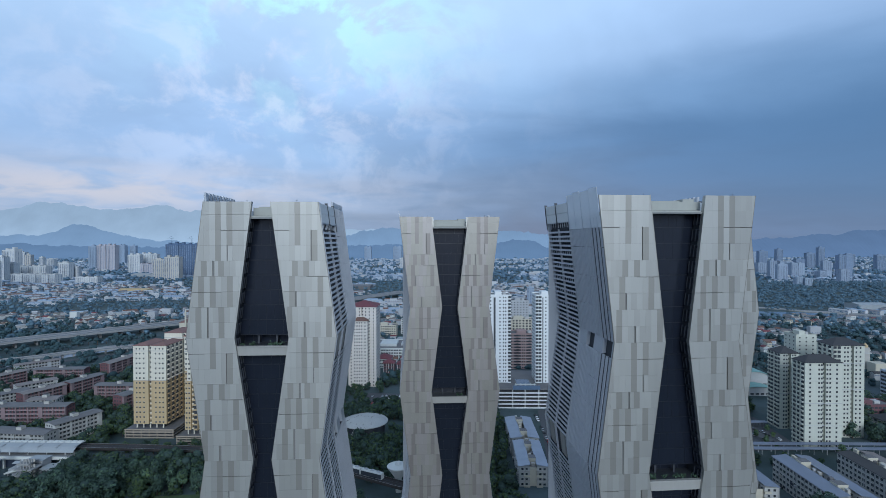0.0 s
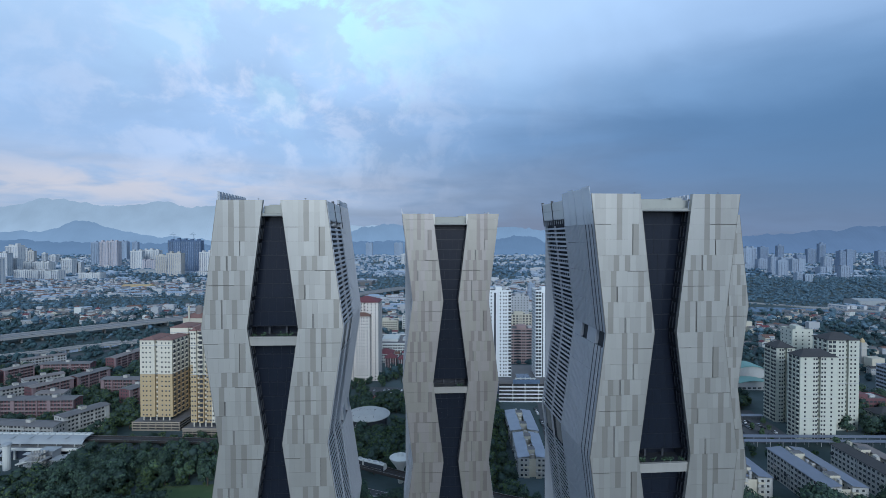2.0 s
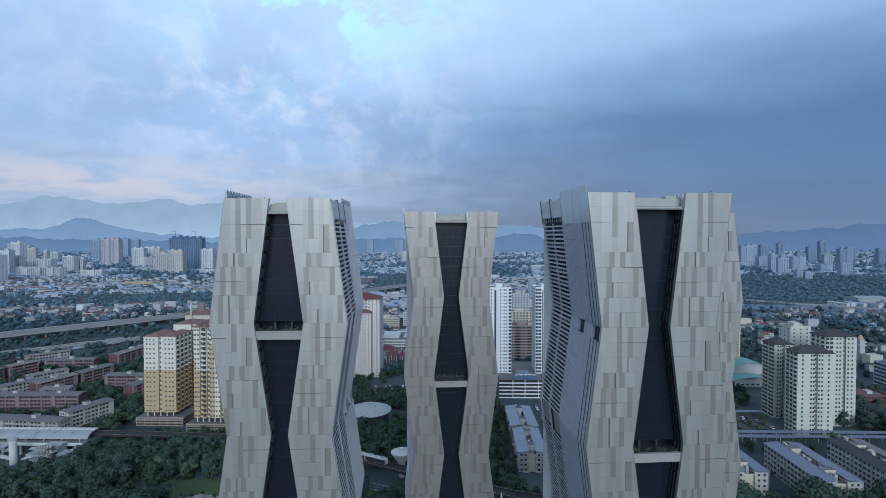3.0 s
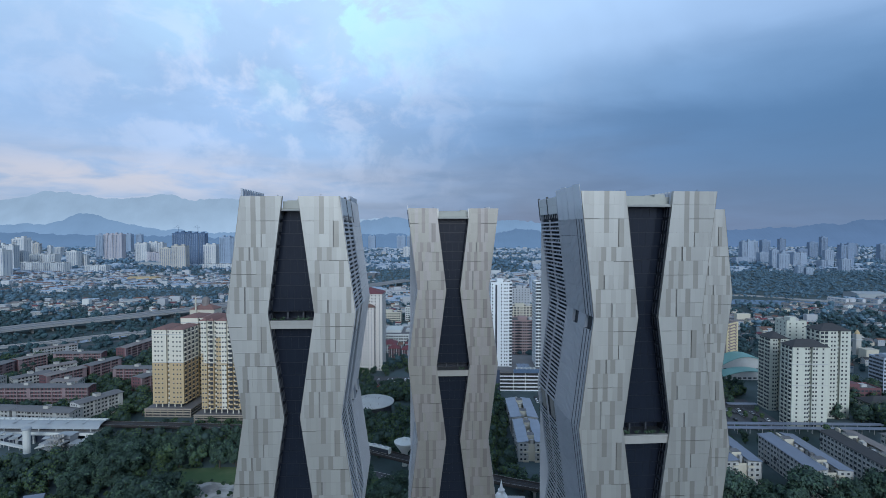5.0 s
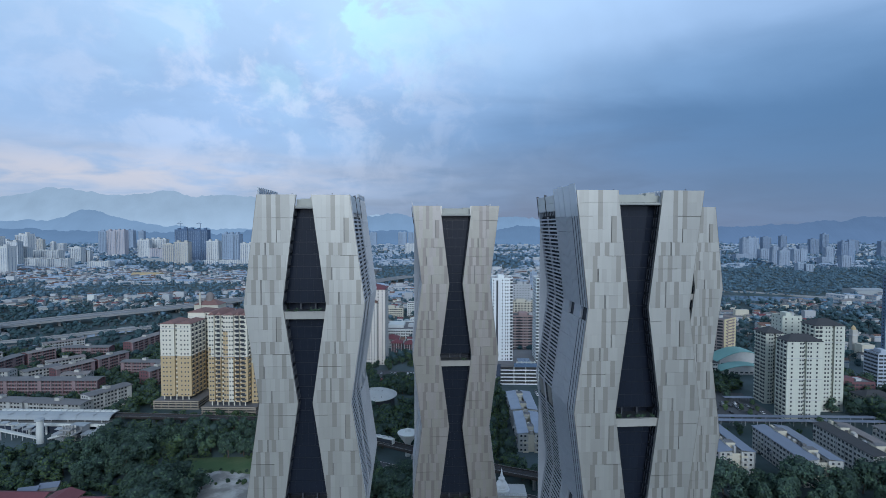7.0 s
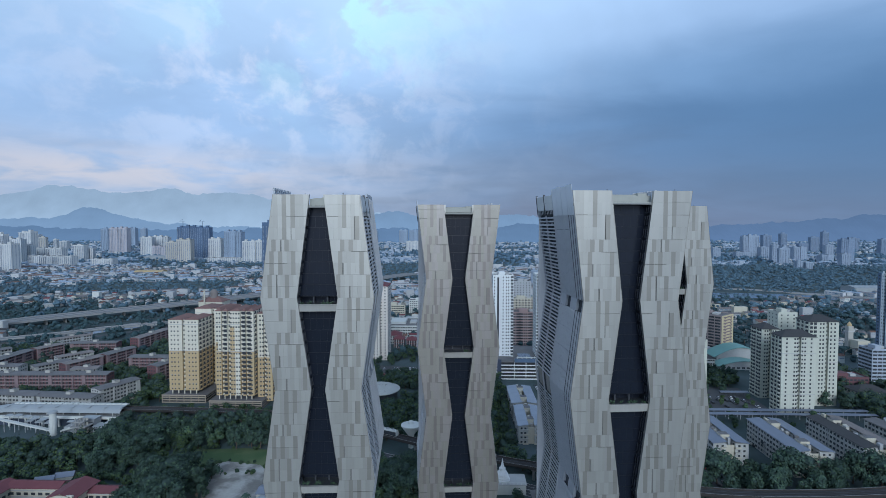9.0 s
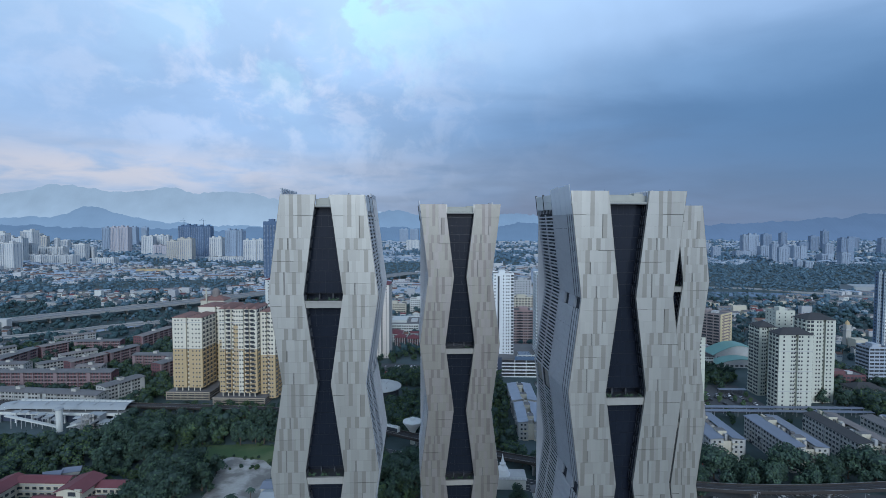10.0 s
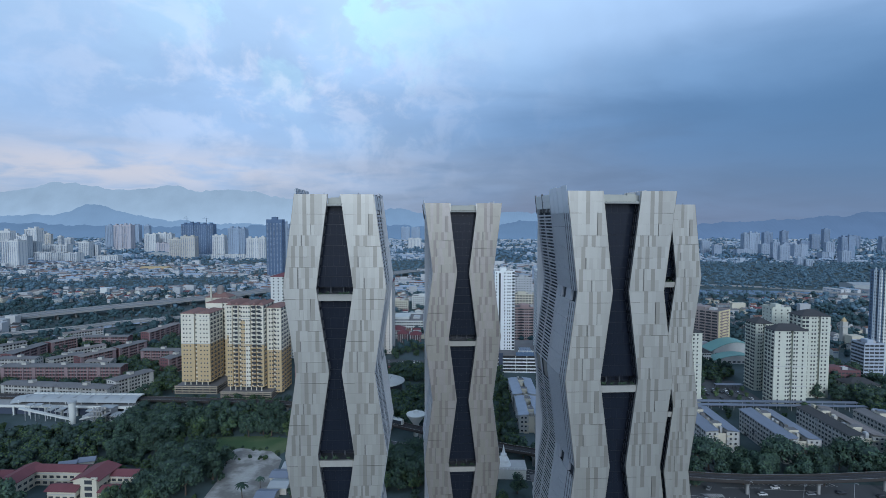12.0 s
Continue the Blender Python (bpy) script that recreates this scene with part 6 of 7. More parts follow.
WHITE_FAR, CREAM_FAR, GREY_FAR, PINK_FAR = ("white high-rise flats seen far across the city", "cream high-rise flats far across the city", "grey high-rise towers against the hills", "pinkish high-rise slab far across the city")
for x, y, w, h in ((-1414, 1561, 36, 105), (-1300, 1445, 59, 80), (-1532, 1751, 56, 88), (-1608, 1894, 56, 108), (-2058, 2493, 43, 88), (-1332, 1658, 162, 32), (-1543, 1806, 56, 61), (-1527, 1899, 113, 47), (-1964, 2499, 20, 61), (-2098, 2730, 40, 45), (-1393, 1875, 43, 59), (-1378, 1907, 33, 47), (-1165, 1667, 72, 22)):
    far_block(x, y, w, h, FAR_WHITE, WHITE_FAR)
for x, y, w, h in ((-1312, 2163, 49, 81), (-1301, 2248, 73, 84), (-900, 1903, 47, 84), (-836, 1840, 124, 16), (-718, 1796, 68, 79), (-231, 2614, 65, 51), (-660, 1980, 60, 60), (-590, 1720, 50, 40)):
    far_block(x, y, w, h, FAR_WHITE, WHITE_FAR)
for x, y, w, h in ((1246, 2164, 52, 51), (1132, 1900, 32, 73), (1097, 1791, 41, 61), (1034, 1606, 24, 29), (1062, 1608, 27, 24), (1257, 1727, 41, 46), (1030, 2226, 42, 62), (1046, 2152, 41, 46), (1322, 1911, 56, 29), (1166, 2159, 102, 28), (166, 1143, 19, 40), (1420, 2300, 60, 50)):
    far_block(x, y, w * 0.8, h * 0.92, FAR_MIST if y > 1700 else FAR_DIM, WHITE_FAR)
for x, y, w, h in ((-1834, 2259, 31, 80), (-1059, 1894, 43, 71), (-982, 1838, 52, 81)):
    far_block(x, y, w, h, FAR_CREAM, CREAM_FAR)
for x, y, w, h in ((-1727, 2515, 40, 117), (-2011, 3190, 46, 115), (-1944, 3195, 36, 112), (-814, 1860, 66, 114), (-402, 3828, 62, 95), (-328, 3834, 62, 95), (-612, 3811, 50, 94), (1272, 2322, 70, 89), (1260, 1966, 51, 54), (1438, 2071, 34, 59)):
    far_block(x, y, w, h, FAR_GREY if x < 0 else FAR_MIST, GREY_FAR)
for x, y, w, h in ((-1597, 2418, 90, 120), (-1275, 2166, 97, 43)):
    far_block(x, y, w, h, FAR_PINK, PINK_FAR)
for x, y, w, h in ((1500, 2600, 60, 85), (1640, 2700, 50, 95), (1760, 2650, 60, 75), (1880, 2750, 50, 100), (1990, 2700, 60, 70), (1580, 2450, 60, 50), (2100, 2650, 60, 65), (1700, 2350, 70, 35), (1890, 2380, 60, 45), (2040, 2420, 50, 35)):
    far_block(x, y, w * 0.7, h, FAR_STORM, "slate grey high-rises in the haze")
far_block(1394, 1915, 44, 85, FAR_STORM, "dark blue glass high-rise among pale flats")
far_block(-437, 1262, 24, 131, FAR_GREY, "grey striped tower behind a dark blue one", 0)
far_block(-454, 1234, 39, 140, FAR_BLUE, "tall dark blue glass tower beyond the suburbs", 0)
b = far_block(-1042, 2028, 130, 127, FAR_BLUE, "dark building shell under construction with roof cranes", 0)
for xx in (-44, 34):
    g = Geo()
    g.box(xx - 0.6, xx + 0.6, 9.4, 10.6, 122, 148, FAR_SLATE)
    g.box(xx - 16, xx + 8, 9.6, 10.4, 146, 147.0, FAR_SLATE)
    g.bar((xx, 10, 154), (xx - 12, 10, 147), 0.5, 0.5, FAR_SLATE)
    part("crane", g, b, "tower crane on the roof")
# yellow market hall and white roofed hall
for x, y, w, d, h, m, lab in ((-835, 1385, 76, 26, 11, OCHRE, "long low yellow market building"), (812, 1060, 58, 40, 13, ROOFWHITE, "large pale sheet-roofed hall by the lake"), (-1120, 1990, 160, 60, 14, ROOFWHITE, "wide pale warehouse roof far away"), (-290, 1500, 120, 60, 12, ROOFGREY, "wide grey warehouse roof"), (-205, 1000, 70, 40, 11, ROOFWHITE, "pale warehouse beyond the school")):
    g = Geo()
    g.box(x - w / 2, x + w / 2, y - d / 2, y + d / 2, 0, h * 0.8, m)
    g.gable(x - w / 2, x + w / 2, y - d / 2, y + d / 2, h * 0.8, h * 0.2, m, m, along="x")
    whole("market_hall", g, lab, "hall")
    FOOT.append((x - w / 2 - 6, x + w / 2 + 6, y - d / 2 - 6, y + d / 2 + 6))

# highway on a low viaduct, service roads, river and lake
HWY_TOP = mat("worn_road_surface", (0.20, 0.205, 0.21), 0.9, 0, 0.14, 0.05, 0.6)
HWY = smooth([(-760, 430), (-655, 560), (-596, 618), (-559, 667), (-513, 718), (-460, 776), (-400, 850), (-330, 960), (-240, 1120), (-120, 1330)])
ob = thing("highway_viaduct", "pale concrete highway viaduct with low parapets", "viaduct")
for i in range(len(HWY) - 1):
    m, n = frame_of(HWY[i], HWY[i + 1])
    g = Geo()
    g.box(0, n + 0.6, -17, 17, 7.2, 9.0, CONCRETE, top=HWY_TOP)
    g.box(0, n + 0.6, -17.3, -17.0, 9.0, 10.0, CONCRETE)
    g.box(0, n + 0.6, 17.0, 17.3, 9.0, 10.0, CONCRETE)
    g.box(0, n + 0.6, -0.3, 0.3, 9.0, 9.7, CONCRETE)
    p = part("span", g, ob)
    p.matrix_basis = m
    if i % 2 == 0:
        g = Geo()
        g.box(-1, 1, -7, -4, 0, 7.2, CONCRETE)
        g.box(-1, 1, 4, 7, 0, 7.2, CONCRETE)
        p = part("pier", g, ob)
        p.matrix_basis = m
# lower slip road on its own short piers
SLIP = smooth([(-540, 535), (-471, 588), (-446, 616), (-407, 640), (-386, 654), (-330, 690), (-270, 735)])
ob = thing("slip_road_viaduct", "pale slip road on low concrete piers", "viaduct")
for i in range(len(SLIP) - 1):
    m, n = frame_of(SLIP[i], SLIP[i + 1])
    g = Geo()
    g.box(0, n + 0.4, -5.5, 5.5, 3.8, 5.0, CONCRETE, top=HWY_TOP)
    p = part("span", g, ob)
    p.matrix_basis = m
    for s in (-1, 1):
        g = Geo()
        g.box(0, n + 0.4, *sorted((s * 5.5, s * 5.85)), 4.3, 5.9, CONCRETE)
        p = part("parapet", g, ob)
        p.matrix_basis = m
    if i % 2 == 0:
        g = Geo()
        g.box(-0.8, 0.8, -2.5, 2.5, 0, 3.8, CONCRETE)
        p = part("pier", g, ob)
        p.matrix_basis = m
ribbon("road", smooth([(-620, 470), (-528, 542), (-487, 575), (-461, 629), (-441, 670), (-398, 700), (-330, 790), (-280, 880)]), 14, -0.2, 0.1, CONCRETE, "pale service road beside the highway")
ribbon("road", smooth([(-560, 470), (-480, 545), (-420, 610), (-370, 670), (-320, 730), (-230, 800)]), 10, -0.2, 0.12, ASPHALT, "asphalt road below the highway")
ribbon("river", smooth([(-640, 450), (-500, 548), (-448, 622), (-408, 668), (-350, 735), (-300, 800)]), 16, -0.2, 0.06, WATER, "narrow river in a concrete channel", category="water")
ribbon("lake", smooth([(420, 985), (516, 1000), (600, 985), (700, 970), (800, 930), (900, 900)]), 70, -0.2, 0.06, WATER, "long lake reflecting the dull sky", category="water")
ribbon("road", smooth([(380, 1090), (537, 1100), (620, 1072), (660, 1030), (720, 997), (770, 950), (900, 860)]), 16, -0.2, 1.6, CONCRETE, "pale lakeside embankment road")
ribbon("road", smooth([(150, 600), (300, 640), (420, 660), (560, 640), (700, 600)]), 14, -0.2, 0.1, ASPHALT, "asphalt road through the suburb")
sheet("parking_lot", [(-74, 436), (-34, 430), (-32, 466), (-76, 470)], 0.08, ASPHALT, "open asphalt car park with parked cars")
sheet("parking_lot", [(179, 344), (226, 344), (230, 410), (179, 412)], 0.08, ASPHALT, "car park beside the white flats")
g = Geo()
g.box(-11, 11, -2.2, 2.2, 3.0, 3.3, ROOFBLUE)
for k in range(6):
    g.box(-10.6 + k * 4.2, -10.4 + k * 4.2, -1.9, -1.7, 0, 3.0, FRAME_DARK)
    g.box(-10.6 + k * 4.2, -10.4 + k * 4.2, 1.7, 1.9, 0, 3.0, FRAME_DARK)
whole("carport", g, "long open carport with a flat blue-grey roof", "carport", at=pose(217, 390, 0))
FOOT.append((179, 230, 366, 410))


def blocked(x, y, pad=0.0):
    return any(a - pad < x < b + pad and c - pad < y < d + pad for a, b, c, d in FOOT)


def near_line(x, y, line, r):
    p = Vector((x, y))
    return any((p - Vector(q)).length < r for q in line)


WAYS = [(HWY, 26), (SLIP, 13), (smooth([(-620, 470), (-487, 575), (-441, 670), (-330, 790)]), 12), (smooth([(420, 985), (600, 985), (800, 930), (900, 900)]), 42), (smooth([(537, 1100), (660, 1030), (770, 950)]), 14)]


def terrace(g, cx, cy, n, d, h, rise, ang, wall, roof):
    """A row of joined houses under one long pitched roof, turned by an angle, with a dark line of openings along the front."""
    ca, sa = math.cos(ang), math.sin(ang)
    at = lambda u, v, z: (cx + u * ca - v * sa, cy + u * sa + v * ca, z)
    a, b = n / 2, d / 2
    rect = ((-a, -b), (a, -b), (a, b), (-a, b))
    g.solid([at(*p, 0) for p in rect], [at(*p, h) for p in rect], wall)
    o = 0.5
    g.face([at(-a, -b - o, h), at(a, -b - o, h), at(a, 0, h + rise), at(-a, 0, h + rise)], roof)
    g.face([at(a, b + o, h), at(-a, b + o, h), at(-a, 0, h + rise), at(a, 0, h + rise)], roof)
    for u in (-a, a):
        g.face([at(u, -b, h), at(u, b, h), at(u, 0, h + rise)], wall)
    k = max(2, int(n / 6))
    for i in range(k):
        u = -a + n * (i + 0.5) / k
        for z in ((0.6, 4.0) if h > 5 else (0.6,)):
            q = ((u - n / k * 0.3, -b - 0.06), (u + n / k * 0.3, -b - 0.06), (u + n / k * 0.3, -b), (u - n / k * 0.3, -b))
            g.solid([at(*p, z) for p in q], [at(*p, z + 1.6) for p in q], WINFAR)


def suburb():
    """Thousands of small houses, and the trees between them, out to the foot of the hills."""
    rng = random.Random(21)
    houses, woods = {}, {}
    y = 500.0
    while y < 4200:
        step = 13.5 + y * 0.0075
        x = -0.95 * y - 60
        while x < 0.95 * y + 60:
            px, py = x + rng.uniform(-0.4, 0.4) * step, y + rng.uniform(-0.4, 0.4) * step
            x += step
            if blocked(px, py, 4) or any(near_line(px, py, ln, r) for ln, r in WAYS):
                continue
            built = noise.noise(Vector((px * 0.0032, py * 0.0032, 4))) + 0.5 * noise.noise(Vector((px * 0.011, py * 0.011, 9)))
            if px > 0.28 * py and 1080 < py < 1720:
                built -= 0.9
            if px < -0.45 * py and py < 800:
                built -= 0.55
            if -0.1 * py < px < 0.3 * py and 600 < py < 800:
                built -= 0.2
            if px > 150 and py < 1000:
                built -= 0.16
            zone = (0 if px < -300 else 1 if px < 400 else 2, 0 if py < 900 else 1 if py < 1700 else 2)
            if built > -0.14 and rng.random() < 0.74:
                g = houses.setdefault(zone, Geo())
                s = 0.75 + y * 0.00022
                w, d, h = rng.uniform(6, 11) * s, rng.uniform(6, 10) * s, rng.choice((3.5, 4, 6.5, 6.8, 7))
                if rng.random() < 0.05:
                    w, d, h = w * 2, d * 1.3, rng.uniform(9, 16)
                # Walls and roofs turn paler and bluer by distance: haze carried by colour.
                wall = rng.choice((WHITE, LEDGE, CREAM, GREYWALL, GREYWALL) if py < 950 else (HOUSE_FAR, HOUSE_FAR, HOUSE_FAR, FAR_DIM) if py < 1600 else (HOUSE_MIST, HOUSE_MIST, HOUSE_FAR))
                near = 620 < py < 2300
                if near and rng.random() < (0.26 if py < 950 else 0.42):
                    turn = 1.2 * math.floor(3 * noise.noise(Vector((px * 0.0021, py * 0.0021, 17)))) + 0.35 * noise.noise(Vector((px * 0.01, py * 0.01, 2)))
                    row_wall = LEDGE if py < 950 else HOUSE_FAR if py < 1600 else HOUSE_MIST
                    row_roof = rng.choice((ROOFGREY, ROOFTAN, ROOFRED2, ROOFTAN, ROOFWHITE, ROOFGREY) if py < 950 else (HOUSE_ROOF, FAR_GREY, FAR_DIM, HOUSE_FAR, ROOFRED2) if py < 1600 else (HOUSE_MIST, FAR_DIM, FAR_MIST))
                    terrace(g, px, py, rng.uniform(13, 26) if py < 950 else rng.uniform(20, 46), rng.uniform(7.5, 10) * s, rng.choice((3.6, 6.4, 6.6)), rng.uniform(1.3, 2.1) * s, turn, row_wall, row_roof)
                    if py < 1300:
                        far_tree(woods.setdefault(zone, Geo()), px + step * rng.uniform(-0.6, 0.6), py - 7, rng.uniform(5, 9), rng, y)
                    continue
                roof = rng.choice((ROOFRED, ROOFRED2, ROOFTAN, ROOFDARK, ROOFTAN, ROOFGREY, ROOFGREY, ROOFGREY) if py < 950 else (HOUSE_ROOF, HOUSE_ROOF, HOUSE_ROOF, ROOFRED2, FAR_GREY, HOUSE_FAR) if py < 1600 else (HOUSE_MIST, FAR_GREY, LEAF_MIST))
                g.box(px - w / 2, px + w / 2, py - d / 2, py + d / 2, 0, h, wall)
                if h < 8:
                    g.gable(px - w / 2, px + w / 2, py - d / 2, py + d / 2, h, rng.uniform(1.4, 2.4) * s, roof, wall, along=rng.choice("xxy"))
                if py < 1500 and h > 6:
                    for q in (-0.3, 0.0, 0.3):
                        g.box(px + q * w - 0.7, px + q * w + 0.7, py - d / 2 - 0.08, py - d / 2 + 0.1, 4.3, 5.5, WINFAR)
            else:
                if py > 2400 and rng.random() < 0.5:
                    continue
                g = woods.setdefault(zone, Geo())
                k = 2 if (px > 0.28 * py and 1080 < py < 1720) or (py < 1000 and rng.random() < 0.5) else 1
                for _ in range(k):
                    far_tree(g, px + rng.uniform(-4, 4), py + rng.uniform(-4, 4), rng.uniform(8.5, 16) * (0.8 + y * 0.00022), rng, y)
            if built > -0.12 and rng.random() < (0.85 if py < 1000 else 0.5):
                far_tree(woods.setdefault(zone, Geo()), px + step * 0.5, py + rng.uniform(-5, 5), rng.uniform(6, 11), rng, y)
        y += step * 0.9
    for g in houses.values():
        whole("suburb_houses", g, "dense low suburb houses with mixed roofs", "houses", kind="stuff")
    for g in woods.values():
        whole("far_woods", g, "dark green tree belts among the suburbs", "woods", kind="stuff")


def far_tree(g, x, y, h, rng, dist):
    """A tree of a few dozen leaf clumps on a thin trunk."""
    g.soft = True
    r = h * 0.5
    # Leaf colour steps through the hazier tones as the tree stands farther off.
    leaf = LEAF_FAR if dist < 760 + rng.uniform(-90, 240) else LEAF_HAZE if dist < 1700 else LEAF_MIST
    if dist < 1000:
        g.box(x - 0.25, x + 0.25, y - 0.25, y + 0.25, 0, h * 0.4, BARK)
    for _ in range(4 if dist < 1000 else 3 if dist < 1800 else 1):
        q = r * (0.45 if dist < 1000 else 0.39 if dist < 1800 else 0.8)
        g.lump((x + rng.gauss(0, 0.42) * r, y + rng.gauss(0, 0.42) * r, h * (rng.uniform(0.2, 0.62) if dist < 1000 else rng.uniform(0.28, 0.5))), q * rng.uniform(0.7, 1.35), leaf, rng, 0.75 if dist < 1000 else 0.7, 5 if dist < 1000 else 4)
    n = 24 if dist < 1000 else 9 if dist < 1800 else 0
    c = (0.5 if dist < 1000 else 0.65) * h / 11
    for _ in range(n):
        u, t = rng.uniform(-0.6, 1), rng.uniform(0, 6.2832)
        k = math.sqrt(max(0, 1 - u * u)) * rng.uniform(0.8, 1.1)
        p = Vector((x + r * k * math.cos(t), y + r * k * math.sin(t), h * 0.5 + h * 0.44 * u * rng.uniform(0.8, 1.05)))
        nrm = Vector((k * math.cos(t), k * math.sin(t), u + 0.35)).normalized()
        a = nrm.cross(Vector((rng.gauss(0, 1), rng.gauss(0, 1), rng.gauss(0, 1)))).normalized()
        b = nrm.cross(a)
        s1, s2 = c * rng.uniform(0.6, 1.3), c * rng.uniform(0.6, 1.2)
        g.face([p - a * s1, p - b * s2 * 0.8, p + a * s1, p + b * s2], leaf)


suburb()

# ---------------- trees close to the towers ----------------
# Darker than the leaves: shade inside the crowns painted onto the inner lumps.
LEAF_CORE = mat("leaf_heart_shade", (0.044, 0.069, 0.062), 0.95, 0, 0.3, 0.3, 2.0, spec=0.05)
TONES = {"leaf_dark": (LEAF_A, LEAF_A, LEAF_A, LEAF_A, LEAF_B), "leaf_mid": (LEAF_B, LEAF_B, LEAF_B, LEAF_C), "leaf_olive": (LEAF_C, LEAF_C, LEAF_C, LEAF_B)}


def sprays(g, c, r, flat, count, small, large, tones, rng):
    """Loose sprays of leaves round the heart of a limb, uneven in size, tone and tilt."""
    for _ in range(count):
        d = Vector((rng.gauss(0, 1), rng.gauss(0, 1), rng.gauss(0, 1) + 0.25)).normalized()
        p = c + Vector((d.x, d.y, d.z * flat)) * r * (0.6 + 0.52 * math.sqrt(rng.random()))
        nrm = (d + Vector((rng.gauss(0, 0.34), rng.gauss(0, 0.34), rng.gauss(0, 0.32) + 0.3))).normalized()
        a = nrm.cross(Vector((rng.gauss(0, 1), rng.gauss(0, 1), rng.gauss(0, 1)))).normalized()
        b = nrm.cross(a)
        s = rng.uniform(small, large)
        g.face([p - a * s, p - b * s * 0.7, p + a * s * 0.9, p + b * s * 0.8 - nrm * 0.2], rng.choice(tones))


def tree_kind(seed, h, spread_r, leaf, label, lobes=9, flat=0.75):
    """Tapered trunk, forking limbs and a ragged crown of leaf sprays."""
    rng = random.Random(seed)
    ob = thing("tree", label, "tree", "park trees", pose(0, -400, 0))
    g = Geo()
    fork = h * 0.26
    g.tube([(0, 0, 0), (0.1, 0, fork * 0.5), (0.05, 0.1, fork)], [0.42, 0.32, 0.26], BARK, 7)
    cent = []
    for k in range(lobes):
        a = 6.2832 * k / lobes * 1.618 * lobes / 5 + rng.uniform(-0.4, 0.4)
        r = spread_r * rng.uniform(0.25, 0.75) if k else 0
        z = h * rng.uniform(0.26, 0.80) if k else h * 0.82
        cent.append((Vector((r * math.cos(a), r * math.sin(a), z)), spread_r * rng.uniform(0.38, 0.56)))
    for c, r in cent[:6]:
        g.bar((0.05, 0.1, fork - 0.2), c * 0.85 + Vector((0, 0, h * 0.08)), 0.22, 0.22, BARK)
    part("trunk", g, ob)
    g = Geo()
    g.soft = True
    tones = TONES[leaf.name]
    for c, r in cent:
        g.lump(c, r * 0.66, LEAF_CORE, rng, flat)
        sprays(g, c, r, flat, 108, 0.28, 0.72, tones, rng)
    part("crown", g, ob)
    return ob


def palm_kind(seed):
    rng = random.Random(seed)
    ob = thing("palm_tree", "tall palm with drooping fronds", "tree", "park trees", pose(0, -420, 0))
    g = Geo()
    g.tube([(0, 0, 0), (0.2, 0, 4), (0.25, 0.1, 8.5)], [0.32, 0.24, 0.2], BARK, 7)
    part("trunk", g, ob)
    g = Geo()
    for k in range(18):
        a, up = 6.2832 * k / 18 + rng.uniform(-0.1, 0.1), rng.uniform(0.2, 1.0)
        prev = None
        for t in range(6):
            u = t / 5
            c = Vector((0.25 + math.cos(a) * 3.6 * u, 0.1 + math.sin(a) * 3.6 * u, 8.5 + up * 2.2 * u - 3.0 * u * u))
            w = Vector((-math.sin(a), math.cos(a), -0.25)) * 0.55 * math.sin(3.0 * u + 0.12)
            w2 = Vector((math.sin(a), -math.cos(a), -0.25)) * 0.55 * math.sin(3.0 * u + 0.12)
            if prev:
                g.face([prev[0], c, c + w, prev[0] + prev[1]], LEAF_A)
                g.face([prev[0], prev[0] + prev[2], c + w2, c], LEAF_A)
            prev = (c, w, w2)
    part("fronds", g, ob, kind="stuff")
    return ob


KINDS = [tree_kind(1, 11, 4.6, LEAF_A, "broad dark green rain tree with ragged crown"), tree_kind(2, 9, 3.6, LEAF_B, "mid green rounded street tree"),
         tree_kind(3, 14, 7.6, LEAF_A, "large dark spreading tree", 18, 0.62), tree_kind(4, 8, 3.0, LEAF_C, "small leafy green tree", 7, 0.9), tree_kind(5, 12, 4.2, LEAF_A, "tall narrow dark green tree", 9, 1.0)]
PALM = palm_kind(9)
USED = set()


def plant(kind, x, y, s, rng):
    m = pose(x, y, 0, rz=rng.uniform(0, 360))
    if kind not in USED:
        USED.add(kind)
        kind.matrix_basis = m
        return kind
    ob = copy_thing(kind, m)
    ob.scale = (s, s, s * rng.uniform(0.9, 1.1))
    return ob


THICKET = Geo()


def thick_tree(x, y, h, rng, leaf):
    """A tree for the joined groves: trunk and a few dozen leaf sprays."""
    g = THICKET
    g.tube([(x, y, 0), (x, y, h * 0.45)], [0.35, 0.2], BARK, 5)
    lobes = [(Vector((x + rng.uniform(-0.25, 0.25) * h, y + rng.uniform(-0.25, 0.25) * h, h * rng.uniform(0.22, 0.76))), h * rng.uniform(0.2, 0.32)) for _ in range(7)]
    g.soft = True
    tones = TONES[leaf.name]
    for c, r in lobes:
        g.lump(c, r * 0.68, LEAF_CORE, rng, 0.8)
        sprays(g, c, r, 0.8, 36, 0.34, 0.82, tones, rng)


